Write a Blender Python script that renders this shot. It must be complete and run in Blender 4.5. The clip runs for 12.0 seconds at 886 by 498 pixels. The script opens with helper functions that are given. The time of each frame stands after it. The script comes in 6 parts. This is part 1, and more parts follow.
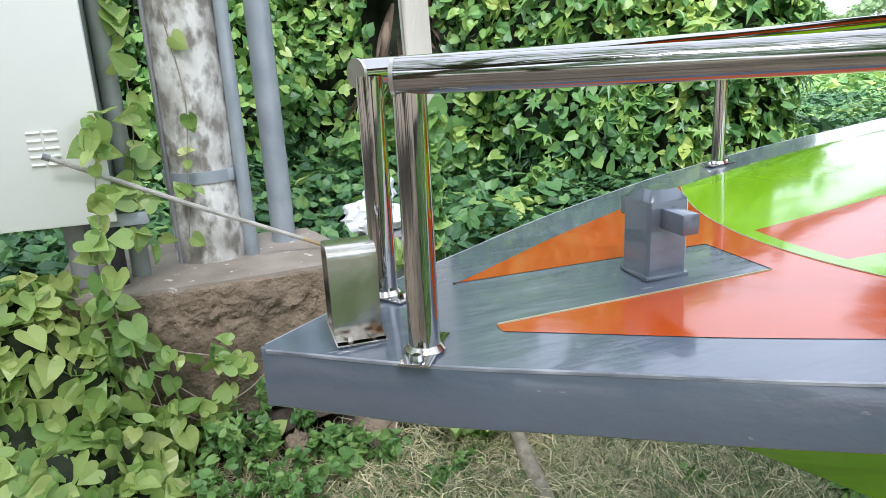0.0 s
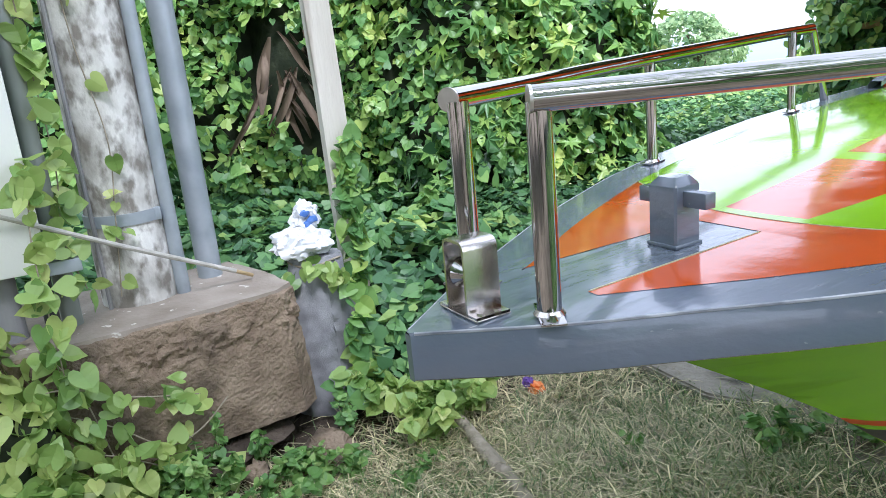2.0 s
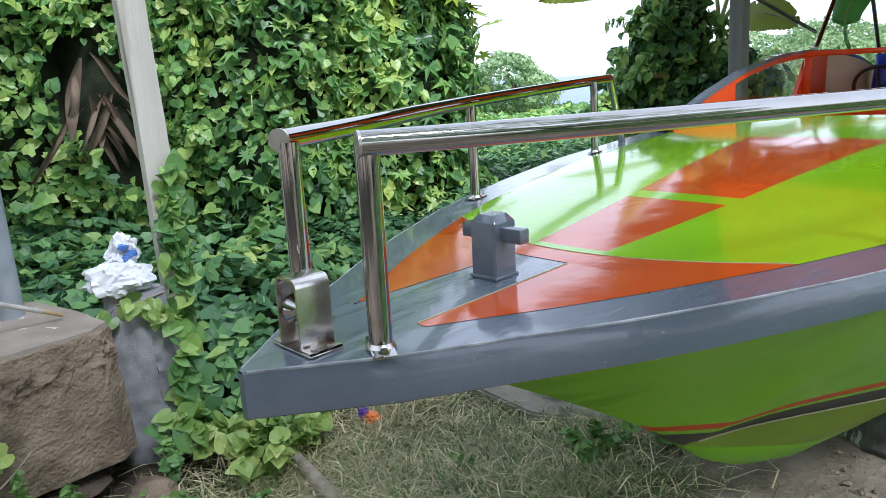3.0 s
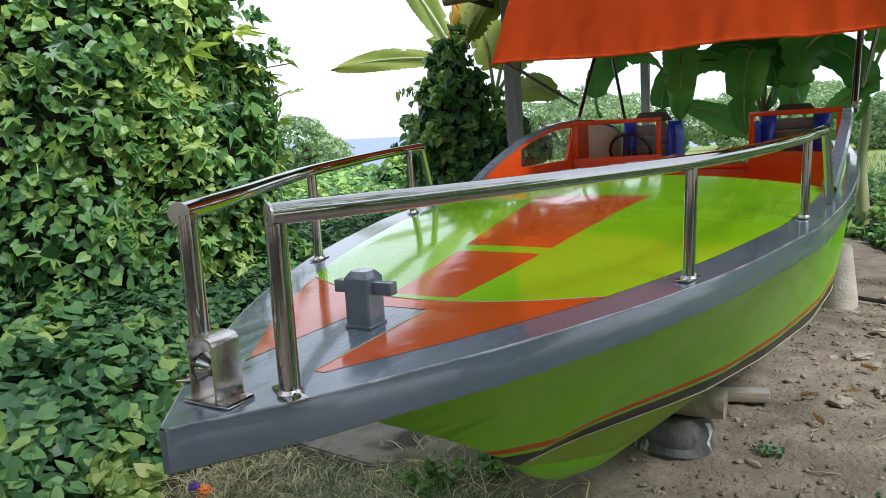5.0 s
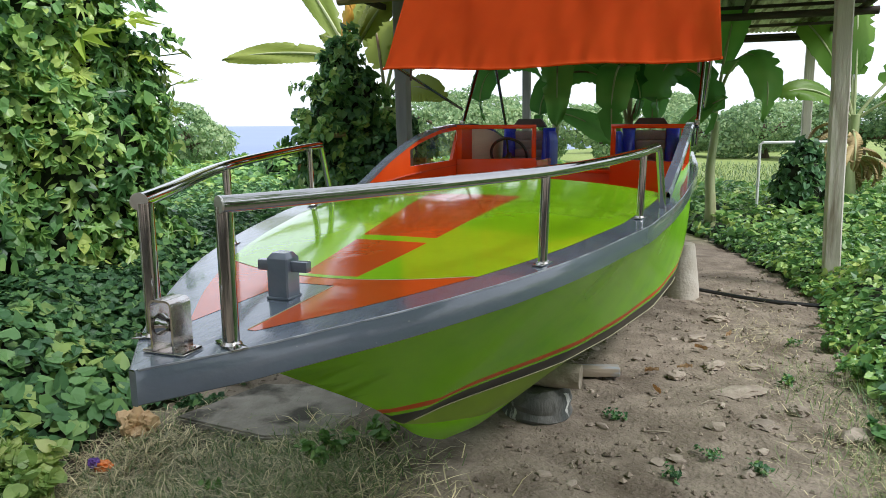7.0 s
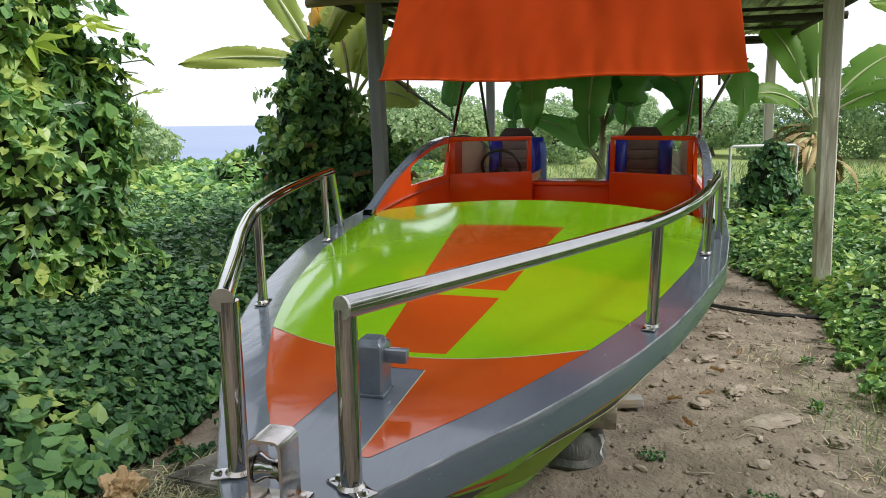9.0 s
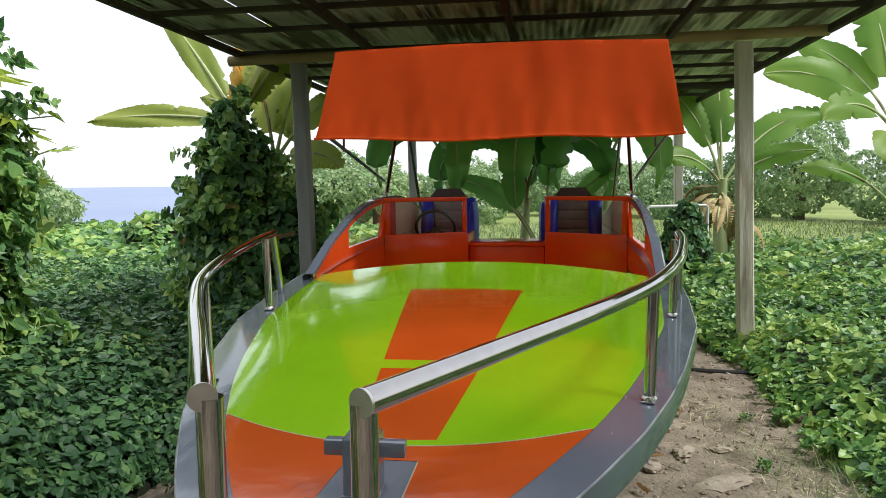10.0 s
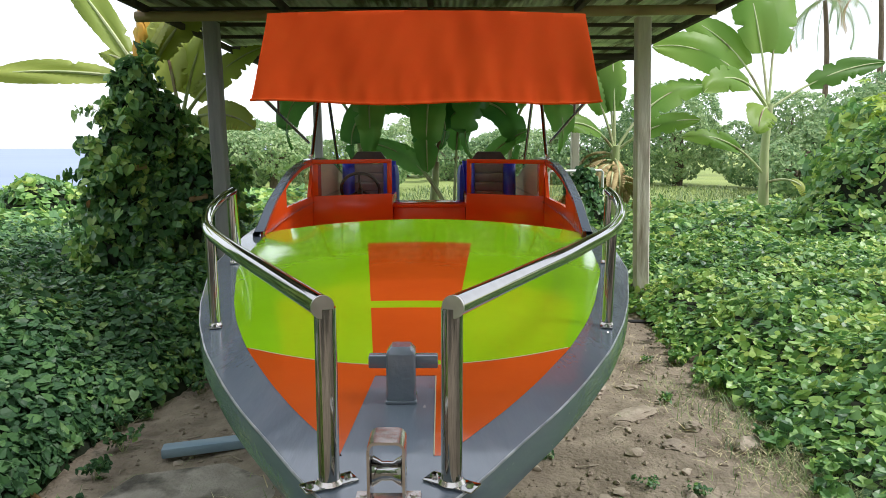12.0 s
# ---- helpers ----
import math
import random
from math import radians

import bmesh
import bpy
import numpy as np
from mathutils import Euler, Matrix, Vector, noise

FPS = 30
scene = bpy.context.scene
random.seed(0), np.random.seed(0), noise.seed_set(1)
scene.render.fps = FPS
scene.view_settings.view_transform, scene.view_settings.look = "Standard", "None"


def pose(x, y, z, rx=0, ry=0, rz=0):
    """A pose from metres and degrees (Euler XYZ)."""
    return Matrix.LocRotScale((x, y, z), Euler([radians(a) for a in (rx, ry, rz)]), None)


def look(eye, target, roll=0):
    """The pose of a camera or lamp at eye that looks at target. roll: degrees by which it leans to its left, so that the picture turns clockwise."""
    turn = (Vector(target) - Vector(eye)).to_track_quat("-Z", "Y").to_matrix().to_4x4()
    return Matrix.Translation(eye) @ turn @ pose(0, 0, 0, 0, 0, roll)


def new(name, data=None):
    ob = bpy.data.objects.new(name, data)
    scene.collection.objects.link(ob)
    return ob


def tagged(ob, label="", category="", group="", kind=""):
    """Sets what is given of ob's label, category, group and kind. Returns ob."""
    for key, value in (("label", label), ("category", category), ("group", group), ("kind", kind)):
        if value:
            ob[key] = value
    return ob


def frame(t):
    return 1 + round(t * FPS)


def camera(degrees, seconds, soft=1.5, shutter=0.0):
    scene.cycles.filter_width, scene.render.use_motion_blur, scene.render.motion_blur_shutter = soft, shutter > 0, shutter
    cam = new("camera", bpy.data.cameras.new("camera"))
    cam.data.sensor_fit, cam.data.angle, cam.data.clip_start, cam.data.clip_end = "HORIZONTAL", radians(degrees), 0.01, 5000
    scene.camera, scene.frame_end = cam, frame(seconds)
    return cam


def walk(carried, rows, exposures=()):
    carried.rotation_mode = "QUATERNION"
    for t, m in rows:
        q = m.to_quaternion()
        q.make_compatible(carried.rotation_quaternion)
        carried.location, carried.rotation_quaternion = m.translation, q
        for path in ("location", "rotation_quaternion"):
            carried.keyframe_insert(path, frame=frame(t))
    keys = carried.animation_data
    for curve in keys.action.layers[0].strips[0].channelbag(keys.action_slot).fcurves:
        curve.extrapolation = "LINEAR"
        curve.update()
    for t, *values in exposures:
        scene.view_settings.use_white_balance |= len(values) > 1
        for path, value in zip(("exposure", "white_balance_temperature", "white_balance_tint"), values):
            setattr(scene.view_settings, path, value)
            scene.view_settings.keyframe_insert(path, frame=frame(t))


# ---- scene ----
cam = camera(64.8, 12.0, soft=0.8)
PATH = [
    (0, (0.805, -0.181, 1.481), (-1.038, 0.364, 0.93), -2.9),
    (0.5, (0.825, -0.358, 1.507), (-0.894, 0.453, 0.885), -3.2),
    (1, (0.93, -0.512, 1.515), (-0.78, 0.36, 0.954), -2.6),
    (1.5, (0.936, -0.555, 1.514), (-0.795, 0.309, 1.007), -2.5),
    (2, (0.842, -0.572, 1.51), (-0.85, 0.365, 0.999), -5.4),
    (2.5, (0.816, -0.593, 1.52), (-0.814, 0.467, 1.05), -3.5),
    (3, (0.878, -0.593, 1.532), (-0.541, 0.737, 1.068), -2.9),
    (3.5, (0.95, -0.64, 1.546), (-0.214, 0.931, 1.127), -2.3),
    (3.7, (0.969, -0.689, 1.539), (-0.128, 0.921, 1.087), -2.8),
    (5.3, (0.868, -0.859, 1.57), (-0.055, 0.888, 1.261), -2.4),
    (5.5, (0.88, -0.884, 1.57), (0.029, 0.897, 1.248), -1.5),
    (6, (0.896, -1.005, 1.557), (0.186, 0.837, 1.235), -0.4),
    (6.5, (0.943, -1.168, 1.556), (0.216, 0.667, 1.229), -1.1),
    (7, (1.011, -1.184, 1.613), (0.337, 0.666, 1.263), -0.3),
    (7.5, (1.058, -1.078, 1.685), (0.464, 0.808, 1.383), 4.5),
    (7.7, (1.024, -1.045, 1.708), (0.298, 0.797, 1.427), 5.2),
    (9.3, (0.424, -0.88, 1.727), (-0.045, 1.03, 1.365), -2.0),
    (9.5, (0.379, -0.828, 1.718), (-0.042, 1.097, 1.379), -1.9),
    (10, (0.322, -0.813, 1.719), (0.03, 1.156, 1.532), -0.6),
    (10.5, (0.209, -0.895, 1.702), (0.138, 1.092, 1.481), -0.8),
    (11, (0.081, -1.028, 1.697), (0.089, 0.949, 1.393), 0.4),
    (11.5, (0.05, -1.114, 1.689), (0.057, 0.866, 1.411), -0.1),
    (12, (0.08, -1.084, 1.702), (0.092, 0.896, 1.416), 0.0),
]
EXPOSURES = [(0.0, 1.14, 5850, 15), (1.5, 1.20, 5600, 17), (2.5, 1.06, 5600, 16), (3.5, 0.52, 5700, 13), (5.5, 0.44, 6000, 12), (7.5, 0.45, 6100, 12), (9.5, 0.38, 6350, 13), (12.0, 0.58, 6300, 12)]
walk(cam, [(t, look(eye, target, roll)) for t, eye, target, roll in PATH], EXPOSURES)

# ---------- world, sun ----------
SUN_AZ, SUN_EL = radians(103), radians(52)      # where the light comes from, clockwise from +y
world = bpy.data.worlds.new("sky")
scene.world = world
world.use_nodes = True
wn = world.node_tree
sky = wn.nodes.new("ShaderNodeTexSky")
sky.sky_type = "NISHITA"
sky.sun_disc = False
sky.sun_elevation, sky.sun_rotation = SUN_EL, SUN_AZ
sky.air_density, sky.dust_density, sky.ozone_density = 1.2, 1.5, 1.0
hs = wn.nodes.new("ShaderNodeHueSaturation")
hs.inputs["Saturation"].default_value = 0.32
hs.inputs["Value"].default_value = 1.0
veil = wn.nodes.new("ShaderNodeMix")                # thin bright cloud over the sky
veil.data_type = "RGBA"
veil.inputs["Factor"].default_value = 0.6
veil.inputs["B"].default_value = (8.2, 8.6, 9.0, 1)
wn.links.new(sky.outputs[0], hs.inputs["Color"])
wn.links.new(hs.outputs[0], veil.inputs["A"])
wn.links.new(veil.outputs["Result"], wn.nodes["Background"].inputs["Color"])
wn.nodes["Background"].inputs["Strength"].default_value = 0.135
lamp = bpy.data.lights.new("sun", "SUN")
lamp.energy, lamp.angle, lamp.color = 2.5, radians(14), (1.0, 0.97, 0.91)
sun = new("sun", lamp)
sun_from = Vector((math.sin(SUN_AZ) * math.cos(SUN_EL), math.cos(SUN_AZ) * math.cos(SUN_EL), math.sin(SUN_EL)))
sun.matrix_basis = look(sun_from * 40, (0, 0, 0))

# ---------- materials ----------
def mat(name, a, b=None, rough=0.5, metal=0.0, scale=8.0, detail=4.0, bump=0.0, bump_scale=40.0, coat=0.0,
        rough_var=0.0, spot=None, spot_scale=3.0, spot_lo=0.55, spot_hi=0.62, random_obj=0.0, island=0.0, stretch=(1, 1, 1), spec=0.5):
    """Two colours mixed by noise, optional stains of a third, grain in the relief and in the gloss."""
    m = bpy.data.materials.new(name)
    m.use_nodes = True
    nt = m.node_tree
    n, l = nt.nodes, nt.links
    p = n["Principled BSDF"]
    p.inputs["Metallic"].default_value = metal
    p.inputs["Roughness"].default_value = rough
    p.inputs["Coat Weight"].default_value = coat
    p.inputs["Coat Roughness"].default_value = 0.06
    p.inputs["Specular IOR Level"].default_value = spec
    tc = n.new("ShaderNodeTexCoord")
    mp = n.new("ShaderNodeMapping")
    mp.inputs["Scale"].default_value = stretch
    l.new(tc.outputs["Object"], mp.inputs["Vector"])
    no = n.new("ShaderNodeTexNoise")
    no.inputs["Scale"].default_value, no.inputs["Detail"].default_value = scale, detail
    l.new(mp.outputs[0], no.inputs["Vector"])
    mix = n.new("ShaderNodeMix")
    mix.data_type = "RGBA"
    mix.inputs["A"].default_value = (*a, 1)
    mix.inputs["B"].default_value = (*(b or a), 1)
    ramp = n.new("ShaderNodeMapRange")
    ramp.inputs["From Min"].default_value, ramp.inputs["From Max"].default_value = 0.32, 0.68
    l.new(no.outputs["Fac"], ramp.inputs["Value"])
    l.new(ramp.outputs[0], mix.inputs["Factor"])
    col = mix.outputs["Result"]
    if spot:
        ns = n.new("ShaderNodeTexNoise")
        ns.inputs["Scale"].default_value, ns.inputs["Detail"].default_value = spot_scale, 6
        l.new(mp.outputs[0], ns.inputs["Vector"])
        rs = n.new("ShaderNodeMapRange")
        rs.inputs["From Min"].default_value, rs.inputs["From Max"].default_value = spot_lo, spot_hi
        l.new(ns.outputs["Fac"], rs.inputs["Value"])
        m2 = n.new("ShaderNodeMix")
        m2.data_type = "RGBA"
        l.new(rs.outputs[0], m2.inputs["Factor"])
        l.new(col, m2.inputs["A"])
        m2.inputs["B"].default_value = (*spot, 1)
        col = m2.outputs["Result"]
    if random_obj or island:
        if island:
            src = n.new("ShaderNodeNewGeometry").outputs["Random Per Island"]
        else:
            src = n.new("ShaderNodeObjectInfo").outputs["Random"]
        amount = island or random_obj
        rr = n.new("ShaderNodeMapRange")
        rr.inputs["To Min"].default_value, rr.inputs["To Max"].default_value = 1 - amount, 1 + amount
        l.new(src, rr.inputs["Value"])
        hv = n.new("ShaderNodeHueSaturation")
        l.new(rr.outputs[0], hv.inputs["Value"])
        l.new(col, hv.inputs["Color"])
        col = hv.outputs[0]
    l.new(col, p.inputs["Base Color"])
    if rough_var:
        rv = n.new("ShaderNodeMapRange")
        rv.inputs["To Min"].default_value, rv.inputs["To Max"].default_value = max(0.02, rough - rough_var), rough + rough_var
        l.new(no.outputs["Fac"], rv.inputs["Value"])
        l.new(rv.outputs[0], p.inputs["Roughness"])
    if bump:
        nb = n.new("ShaderNodeTexNoise")
        nb.inputs["Scale"].default_value, nb.inputs["Detail"].default_value = bump_scale, 5
        l.new(mp.outputs[0], nb.inputs["Vector"])
        bp = n.new("ShaderNodeBump")
        bp.inputs["Strength"].default_value, bp.inputs["Distance"].default_value = bump, 0.02
        l.new(nb.outputs["Fac"], bp.inputs["Height"])
        l.new(bp.outputs[0], p.inputs["Normal"])
    return m


def leafy(name, stops, rough=0.45, through_light=0.3, patch=2.0, spec=0.6):
    """Leaves: a colour for each leaf by chance, shifted in broad patches, with light coming through."""
    m = bpy.data.materials.new(name)
    m.use_nodes = True
    nt = m.node_tree
    n, l = nt.nodes, nt.links
    p = n["Principled BSDF"]
    p.inputs["Roughness"].default_value = rough
    p.inputs["Specular IOR Level"].default_value = spec
    geo = n.new("ShaderNodeNewGeometry")
    tc = n.new("ShaderNodeTexCoord")
    no = n.new("ShaderNodeTexNoise")
    no.inputs["Scale"].default_value, no.inputs["Detail"].default_value = patch, 2
    l.new(tc.outputs["Object"], no.inputs["Vector"])
    ad = n.new("ShaderNodeMath")
    ad.operation = "MULTIPLY_ADD"
    l.new(no.outputs["Fac"], ad.inputs[0])
    ad.inputs[1].default_value = 0.9
    sc = n.new("ShaderNodeMath")
    sc.operation = "MULTIPLY_ADD"
    l.new(geo.outputs["Random Per Island"], sc.inputs[0])
    sc.inputs[1].default_value, sc.inputs[2].default_value = 0.6, -0.25
    l.new(sc.outputs[0], ad.inputs[2])
    cr = n.new("ShaderNodeValToRGB")
    while len(cr.color_ramp.elements) < len(stops):
        cr.color_ramp.elements.new(0.5)
    for e, (pos, c) in zip(cr.color_ramp.elements, stops):
        e.position, e.color = pos, (*c, 1)
    l.new(ad.outputs[0], cr.inputs["Fac"])
    l.new(cr.outputs[0], p.inputs["Base Color"])
    tr = n.new("ShaderNodeBsdfTranslucent")
    l.new(cr.outputs[0], tr.inputs["Color"])
    mx = n.new("ShaderNodeMixShader")
    mx.inputs[0].default_value = through_light
    l.new(p.outputs[0], mx.inputs[1])
    l.new(tr.outputs[0], mx.inputs[2])
    l.new(mx.outputs[0], n["Material Output"].inputs["Surface"])
    return m


def glass(name, tint):
    m = bpy.data.materials.new(name)
    m.use_nodes = True
    n, l = m.node_tree.nodes, m.node_tree.links
    t = n.new("ShaderNodeBsdfTransparent")
    t.inputs[0].default_value = (*tint, 1)
    g = n.new("ShaderNodeBsdfGlossy")
    g.inputs["Roughness"].default_value = 0.03
    lw = n.new("ShaderNodeLayerWeight")
    lw.inputs[0].default_value = 0.25
    f = n.new("ShaderNodeMath")
    f.operation = "MULTIPLY_ADD"
    l.new(lw.outputs["Fresnel"], f.inputs[0])
    f.inputs[1].default_value, f.inputs[2].default_value = 0.22, 0.01
    x = n.new("ShaderNodeMixShader")
    l.new(f.outputs[0], x.inputs[0])
    l.new(t.outputs[0], x.inputs[1])
    l.new(g.outputs[0], x.inputs[2])
    l.new(x.outputs[0], n["Material Output"].inputs["Surface"])
    return m


GREY = mat("grey_gloss_paint", (0.115, 0.140, 0.180), (0.142, 0.168, 0.211), 0.20, scale=5, bump=0.16, bump_scale=26, coat=0.8, rough_var=0.10,
           spot=(0.30, 0.31, 0.33), spot_scale=55, spot_lo=0.72, spot_hi=0.76, stretch=(1, 0.25, 1))
WORN = mat("worn_paint_edge", (0.14, 0.155, 0.18), (0.46, 0.47, 0.50), 0.3, scale=14, coat=0.2)
LIME = mat("lime_gloss_paint", (0.24, 0.505, 0.005), (0.275, 0.555, 0.007), 0.11, scale=2.5, bump=0.10, bump_scale=6, coat=0.5, rough_var=0.05)
LIME_HULL = mat("lime_hull_paint", (0.195, 0.52, 0.0015), (0.245, 0.58, 0.002), 0.26, scale=2.0, bump=0.12, bump_scale=5, coat=0.0, rough_var=0.06, spec=0.10,
                spot=(0.16, 0.46, 0.003), spot_scale=3, spot_lo=0.56, spot_hi=0.75)
# olive strip below the chine: shade and dirt together put into the lime
LIME_SHADE_DIRT = mat("lime_paint_shade_and_dirt", (0.17, 0.25, 0.03), (0.22, 0.33, 0.03), 0.5, scale=4, detail=8, spec=0.2)
ORANGE = mat("orange_gloss_paint", (0.52, 0.075, 0.007), (0.59, 0.09, 0.009), 0.11, scale=3, bump=0.10, bump_scale=7, coat=0.5, rough_var=0.05)
RED_ORANGE = mat("red_orange_panel_paint", (0.72, 0.068, 0.008), (0.80, 0.086, 0.010), 0.2, scale=3, bump=0.05, bump_scale=9, coat=0.1)
PINSTRIPE = mat("orange_pinstripe_paint", (0.56, 0.085, 0.008), (0.64, 0.11, 0.010), 0.4, scale=6, spec=0.12)
STRIPE = mat("black_stripe_paint", (0.012, 0.015, 0.015), (0.022, 0.026, 0.025), 0.35, spec=0.2)
CREAM = mat("cream_line_paint", (0.42, 0.38, 0.22), (0.5, 0.47, 0.32), 0.4, scale=40)
STEEL = mat("polished_steel", (0.42, 0.41, 0.395), (0.46, 0.45, 0.435), 0.05, 1.0, scale=30, bump=0.0, rough_var=0.02)
STEEL_DULL = mat("tarnished_steel", (0.56, 0.50, 0.45), (0.70, 0.67, 0.64), 0.22, 1.0, scale=25, bump=0.03, bump_scale=60, rough_var=0.10,
                 spot=(0.26, 0.15, 0.09), spot_scale=22, spot_lo=0.64, spot_hi=0.74)
BRUSHED = mat("brushed_steel", (0.58, 0.56, 0.53), (0.70, 0.68, 0.65), 0.34, 1.0, scale=40, rough_var=0.08)
CLOTH = mat("orange_canvas", (0.61, 0.080, 0.008), (0.69, 0.105, 0.012), 0.85, scale=3, bump=0.25, bump_scale=160, spec=0.2)
tl = CLOTH.node_tree.nodes.new("ShaderNodeBsdfTranslucent")       # daylight comes through the canvas
tl.inputs[0].default_value = (0.80, 0.20, 0.03, 1)
tm = CLOTH.node_tree.nodes.new("ShaderNodeMixShader")
tm.inputs[0].default_value = 0.42
CLOTH.node_tree.links.new(CLOTH.node_tree.nodes["Principled BSDF"].outputs[0], tm.inputs[1])
CLOTH.node_tree.links.new(tl.outputs[0], tm.inputs[2])
CLOTH.node_tree.links.new(tm.outputs[0], CLOTH.node_tree.nodes["Material Output"].inputs["Surface"])
BLUE = mat("blue_vinyl", (0.022, 0.04, 0.58), (0.035, 0.07, 0.72), 0.35, scale=10, bump=0.1, bump_scale=50)
SEATGREY = mat("grey_vinyl", (0.25, 0.235, 0.23), (0.33, 0.31, 0.30), 0.45, scale=12, bump=0.15, bump_scale=70)
SEATDARK = mat("dark_grey_vinyl", (0.06, 0.058, 0.06), (0.085, 0.08, 0.08), 0.5, scale=12)
BEIGE = mat("bare_plywood", (0.60, 0.45, 0.27), (0.68, 0.53, 0.34), 0.6, scale=6, stretch=(1, 0.2, 4), bump=0.1)
BLACK = mat("black_rubber", (0.018, 0.018, 0.02), (0.03, 0.03, 0.032), 0.45, scale=20)
PANE = glass("clear_pane", (0.99, 0.995, 0.99))
CONCRETE = mat("weathered_concrete", (0.18, 0.13, 0.088), (0.34, 0.26, 0.185), 0.9, scale=7, detail=12, bump=0.8, bump_scale=60,
               spot=(0.10, 0.075, 0.053), spot_scale=3.2, spot_lo=0.5, spot_hi=0.66)
# very dark brown: the shade below the footing is in the rubble's colour
RUBBLE = mat("shaded_rubble", (0.05, 0.037, 0.026), (0.13, 0.10, 0.075), 0.9, scale=8, detail=10, bump=0.9, bump_scale=40)
STICKWOOD = mat("bleached_stick", (0.40, 0.38, 0.34), (0.54, 0.52, 0.47), 0.8, scale=14, bump=0.2)
FROND = mat("dead_frond_brown", (0.09, 0.062, 0.042), (0.22, 0.16, 0.11), 0.8, scale=7, stretch=(1, 1, 0.15), bump=0.3)
CEMENT = mat("trowelled_cement", (0.23, 0.19, 0.15), (0.36, 0.31, 0.26), 0.8, scale=5, detail=12, bump=0.2, bump_scale=60, spot=(0.60, 0.56, 0.50), spot_scale=16, spot_lo=0.66, spot_hi=0.70)
POLE = mat("lichen_concrete_pole", (0.36, 0.34, 0.30), (0.86, 0.85, 0.81), 0.9, scale=9, detail=12, bump=0.35, bump_scale=35,
           spot=(0.24, 0.22, 0.19), spot_scale=17, spot_lo=0.46, spot_hi=0.62, stretch=(1, 1, 0.6))
GALV = mat("galvanised_pipe", (0.32, 0.36, 0.40), (0.42, 0.46, 0.50), 0.42, 0.25, scale=9, rough_var=0.1, bump=0.03)
BOXPAINT = mat("beige_powder_coat", (0.78, 0.79, 0.73), (0.82, 0.83, 0.77), 0.42, scale=2.0, bump=0.03, bump_scale=120)
BOXDARK = mat("box_side_paint", (0.20, 0.225, 0.20), (0.25, 0.275, 0.25), 0.5, scale=4, bump=0.03)
WHITEWOOD = mat("whitewashed_timber", (0.60, 0.56, 0.49), (0.74, 0.70, 0.63), 0.85, scale=6, stretch=(1, 1, 0.15), bump=0.35, bump_scale=40,
                spot=(0.33, 0.28, 0.22), spot_scale=6, spot_lo=0.56, spot_hi=0.7)
GREYWOOD = mat("weathered_grey_timber", (0.24, 0.24, 0.25), (0.36, 0.35, 0.35), 0.85, scale=7, stretch=(1, 1, 0.15), bump=0.3, bump_scale=40)
DARKWOOD = mat("dark_aged_timber", (0.045, 0.036, 0.028), (0.09, 0.072, 0.056), 0.85, scale=7, stretch=(0.3, 1, 1), bump=0.3)
BAMBOO = mat("aged_bamboo", (0.34, 0.24, 0.12), (0.46, 0.35, 0.19), 0.55, scale=8, bump=0.15, stretch=(0.2, 1, 1))
ZINC = mat("rusting_zinc_sheet", (0.66, 0.66, 0.60), (0.82, 0.82, 0.76), 0.45, 0.3, scale=2.5, detail=7, rough_var=0.12,
           spot=(0.12, 0.085, 0.05), spot_scale=1.6, spot_lo=0.48, spot_hi=0.60, stretch=(4.0, 0.45, 1), random_obj=0.3)
SOIL = None
SLAB = mat("grey_slab_concrete", (0.27, 0.24, 0.20), (0.40, 0.36, 0.31), 0.9, scale=7, detail=10, bump=0.7, bump_scale=40,
           spot=(0.09, 0.08, 0.065), spot_scale=4.0, spot_lo=0.5, spot_hi=0.64)
ROCK = mat("pale_stone", (0.26, 0.21, 0.165), (0.40, 0.335, 0.27), 0.9, scale=12, bump=0.5, bump_scale=30, random_obj=0.2)
STRAW = mat("dry_straw", (0.38, 0.32, 0.18), (0.66, 0.58, 0.36), 0.6, scale=4, island=0.6)
GRASSBLADE = leafy("grass_blades", [(0.2, (0.07, 0.13, 0.04)), (0.5, (0.17, 0.26, 0.08)), (0.8, (0.38, 0.41, 0.18))], 0.5, 0.25)
CREEPER = leafy("creeper_leaves", [(0.08, (0.042, 0.115, 0.046)), (0.36, (0.140, 0.305, 0.094)), (0.62, (0.30, 0.50, 0.130)), (0.92, (0.58, 0.68, 0.18))], 0.40, 0.30, 1.2)
# two darker copies of creeper_leaves, with shade put into their green
CREEPER_SHADED = leafy("shaded_creeper_leaves", [(0.08, (0.038, 0.10, 0.048)), (0.45, (0.10, 0.225, 0.09)), (0.72, (0.19, 0.36, 0.115)), (0.98, (0.48, 0.58, 0.16))], 0.40, 0.22, 0.9, 0.4)
CREEPER_SHADED_SMALL = leafy("shaded_small_creeper_leaves", [(0.08, (0.024, 0.070, 0.030)), (0.45, (0.062, 0.150, 0.060)), (0.72, (0.125, 0.255, 0.085)), (0.98, (0.33, 0.44, 0.13))], 0.45, 0.22, 0.9, 0.35)
PAPAYA = leafy("papaya_leaves", [(0.1, (0.17, 0.33, 0.05)), (0.5, (0.36, 0.52, 0.07)), (0.9, (0.60, 0.66, 0.09))], 0.42, 0.38, 1.0)
VINE = leafy("bright_vine_leaves", [(0.1, (0.16, 0.30, 0.07)), (0.45, (0.36, 0.50, 0.14)), (0.75, (0.54, 0.63, 0.21)), (1.0, (0.63, 0.59, 0.26))], 0.38, 0.35, 3.0)
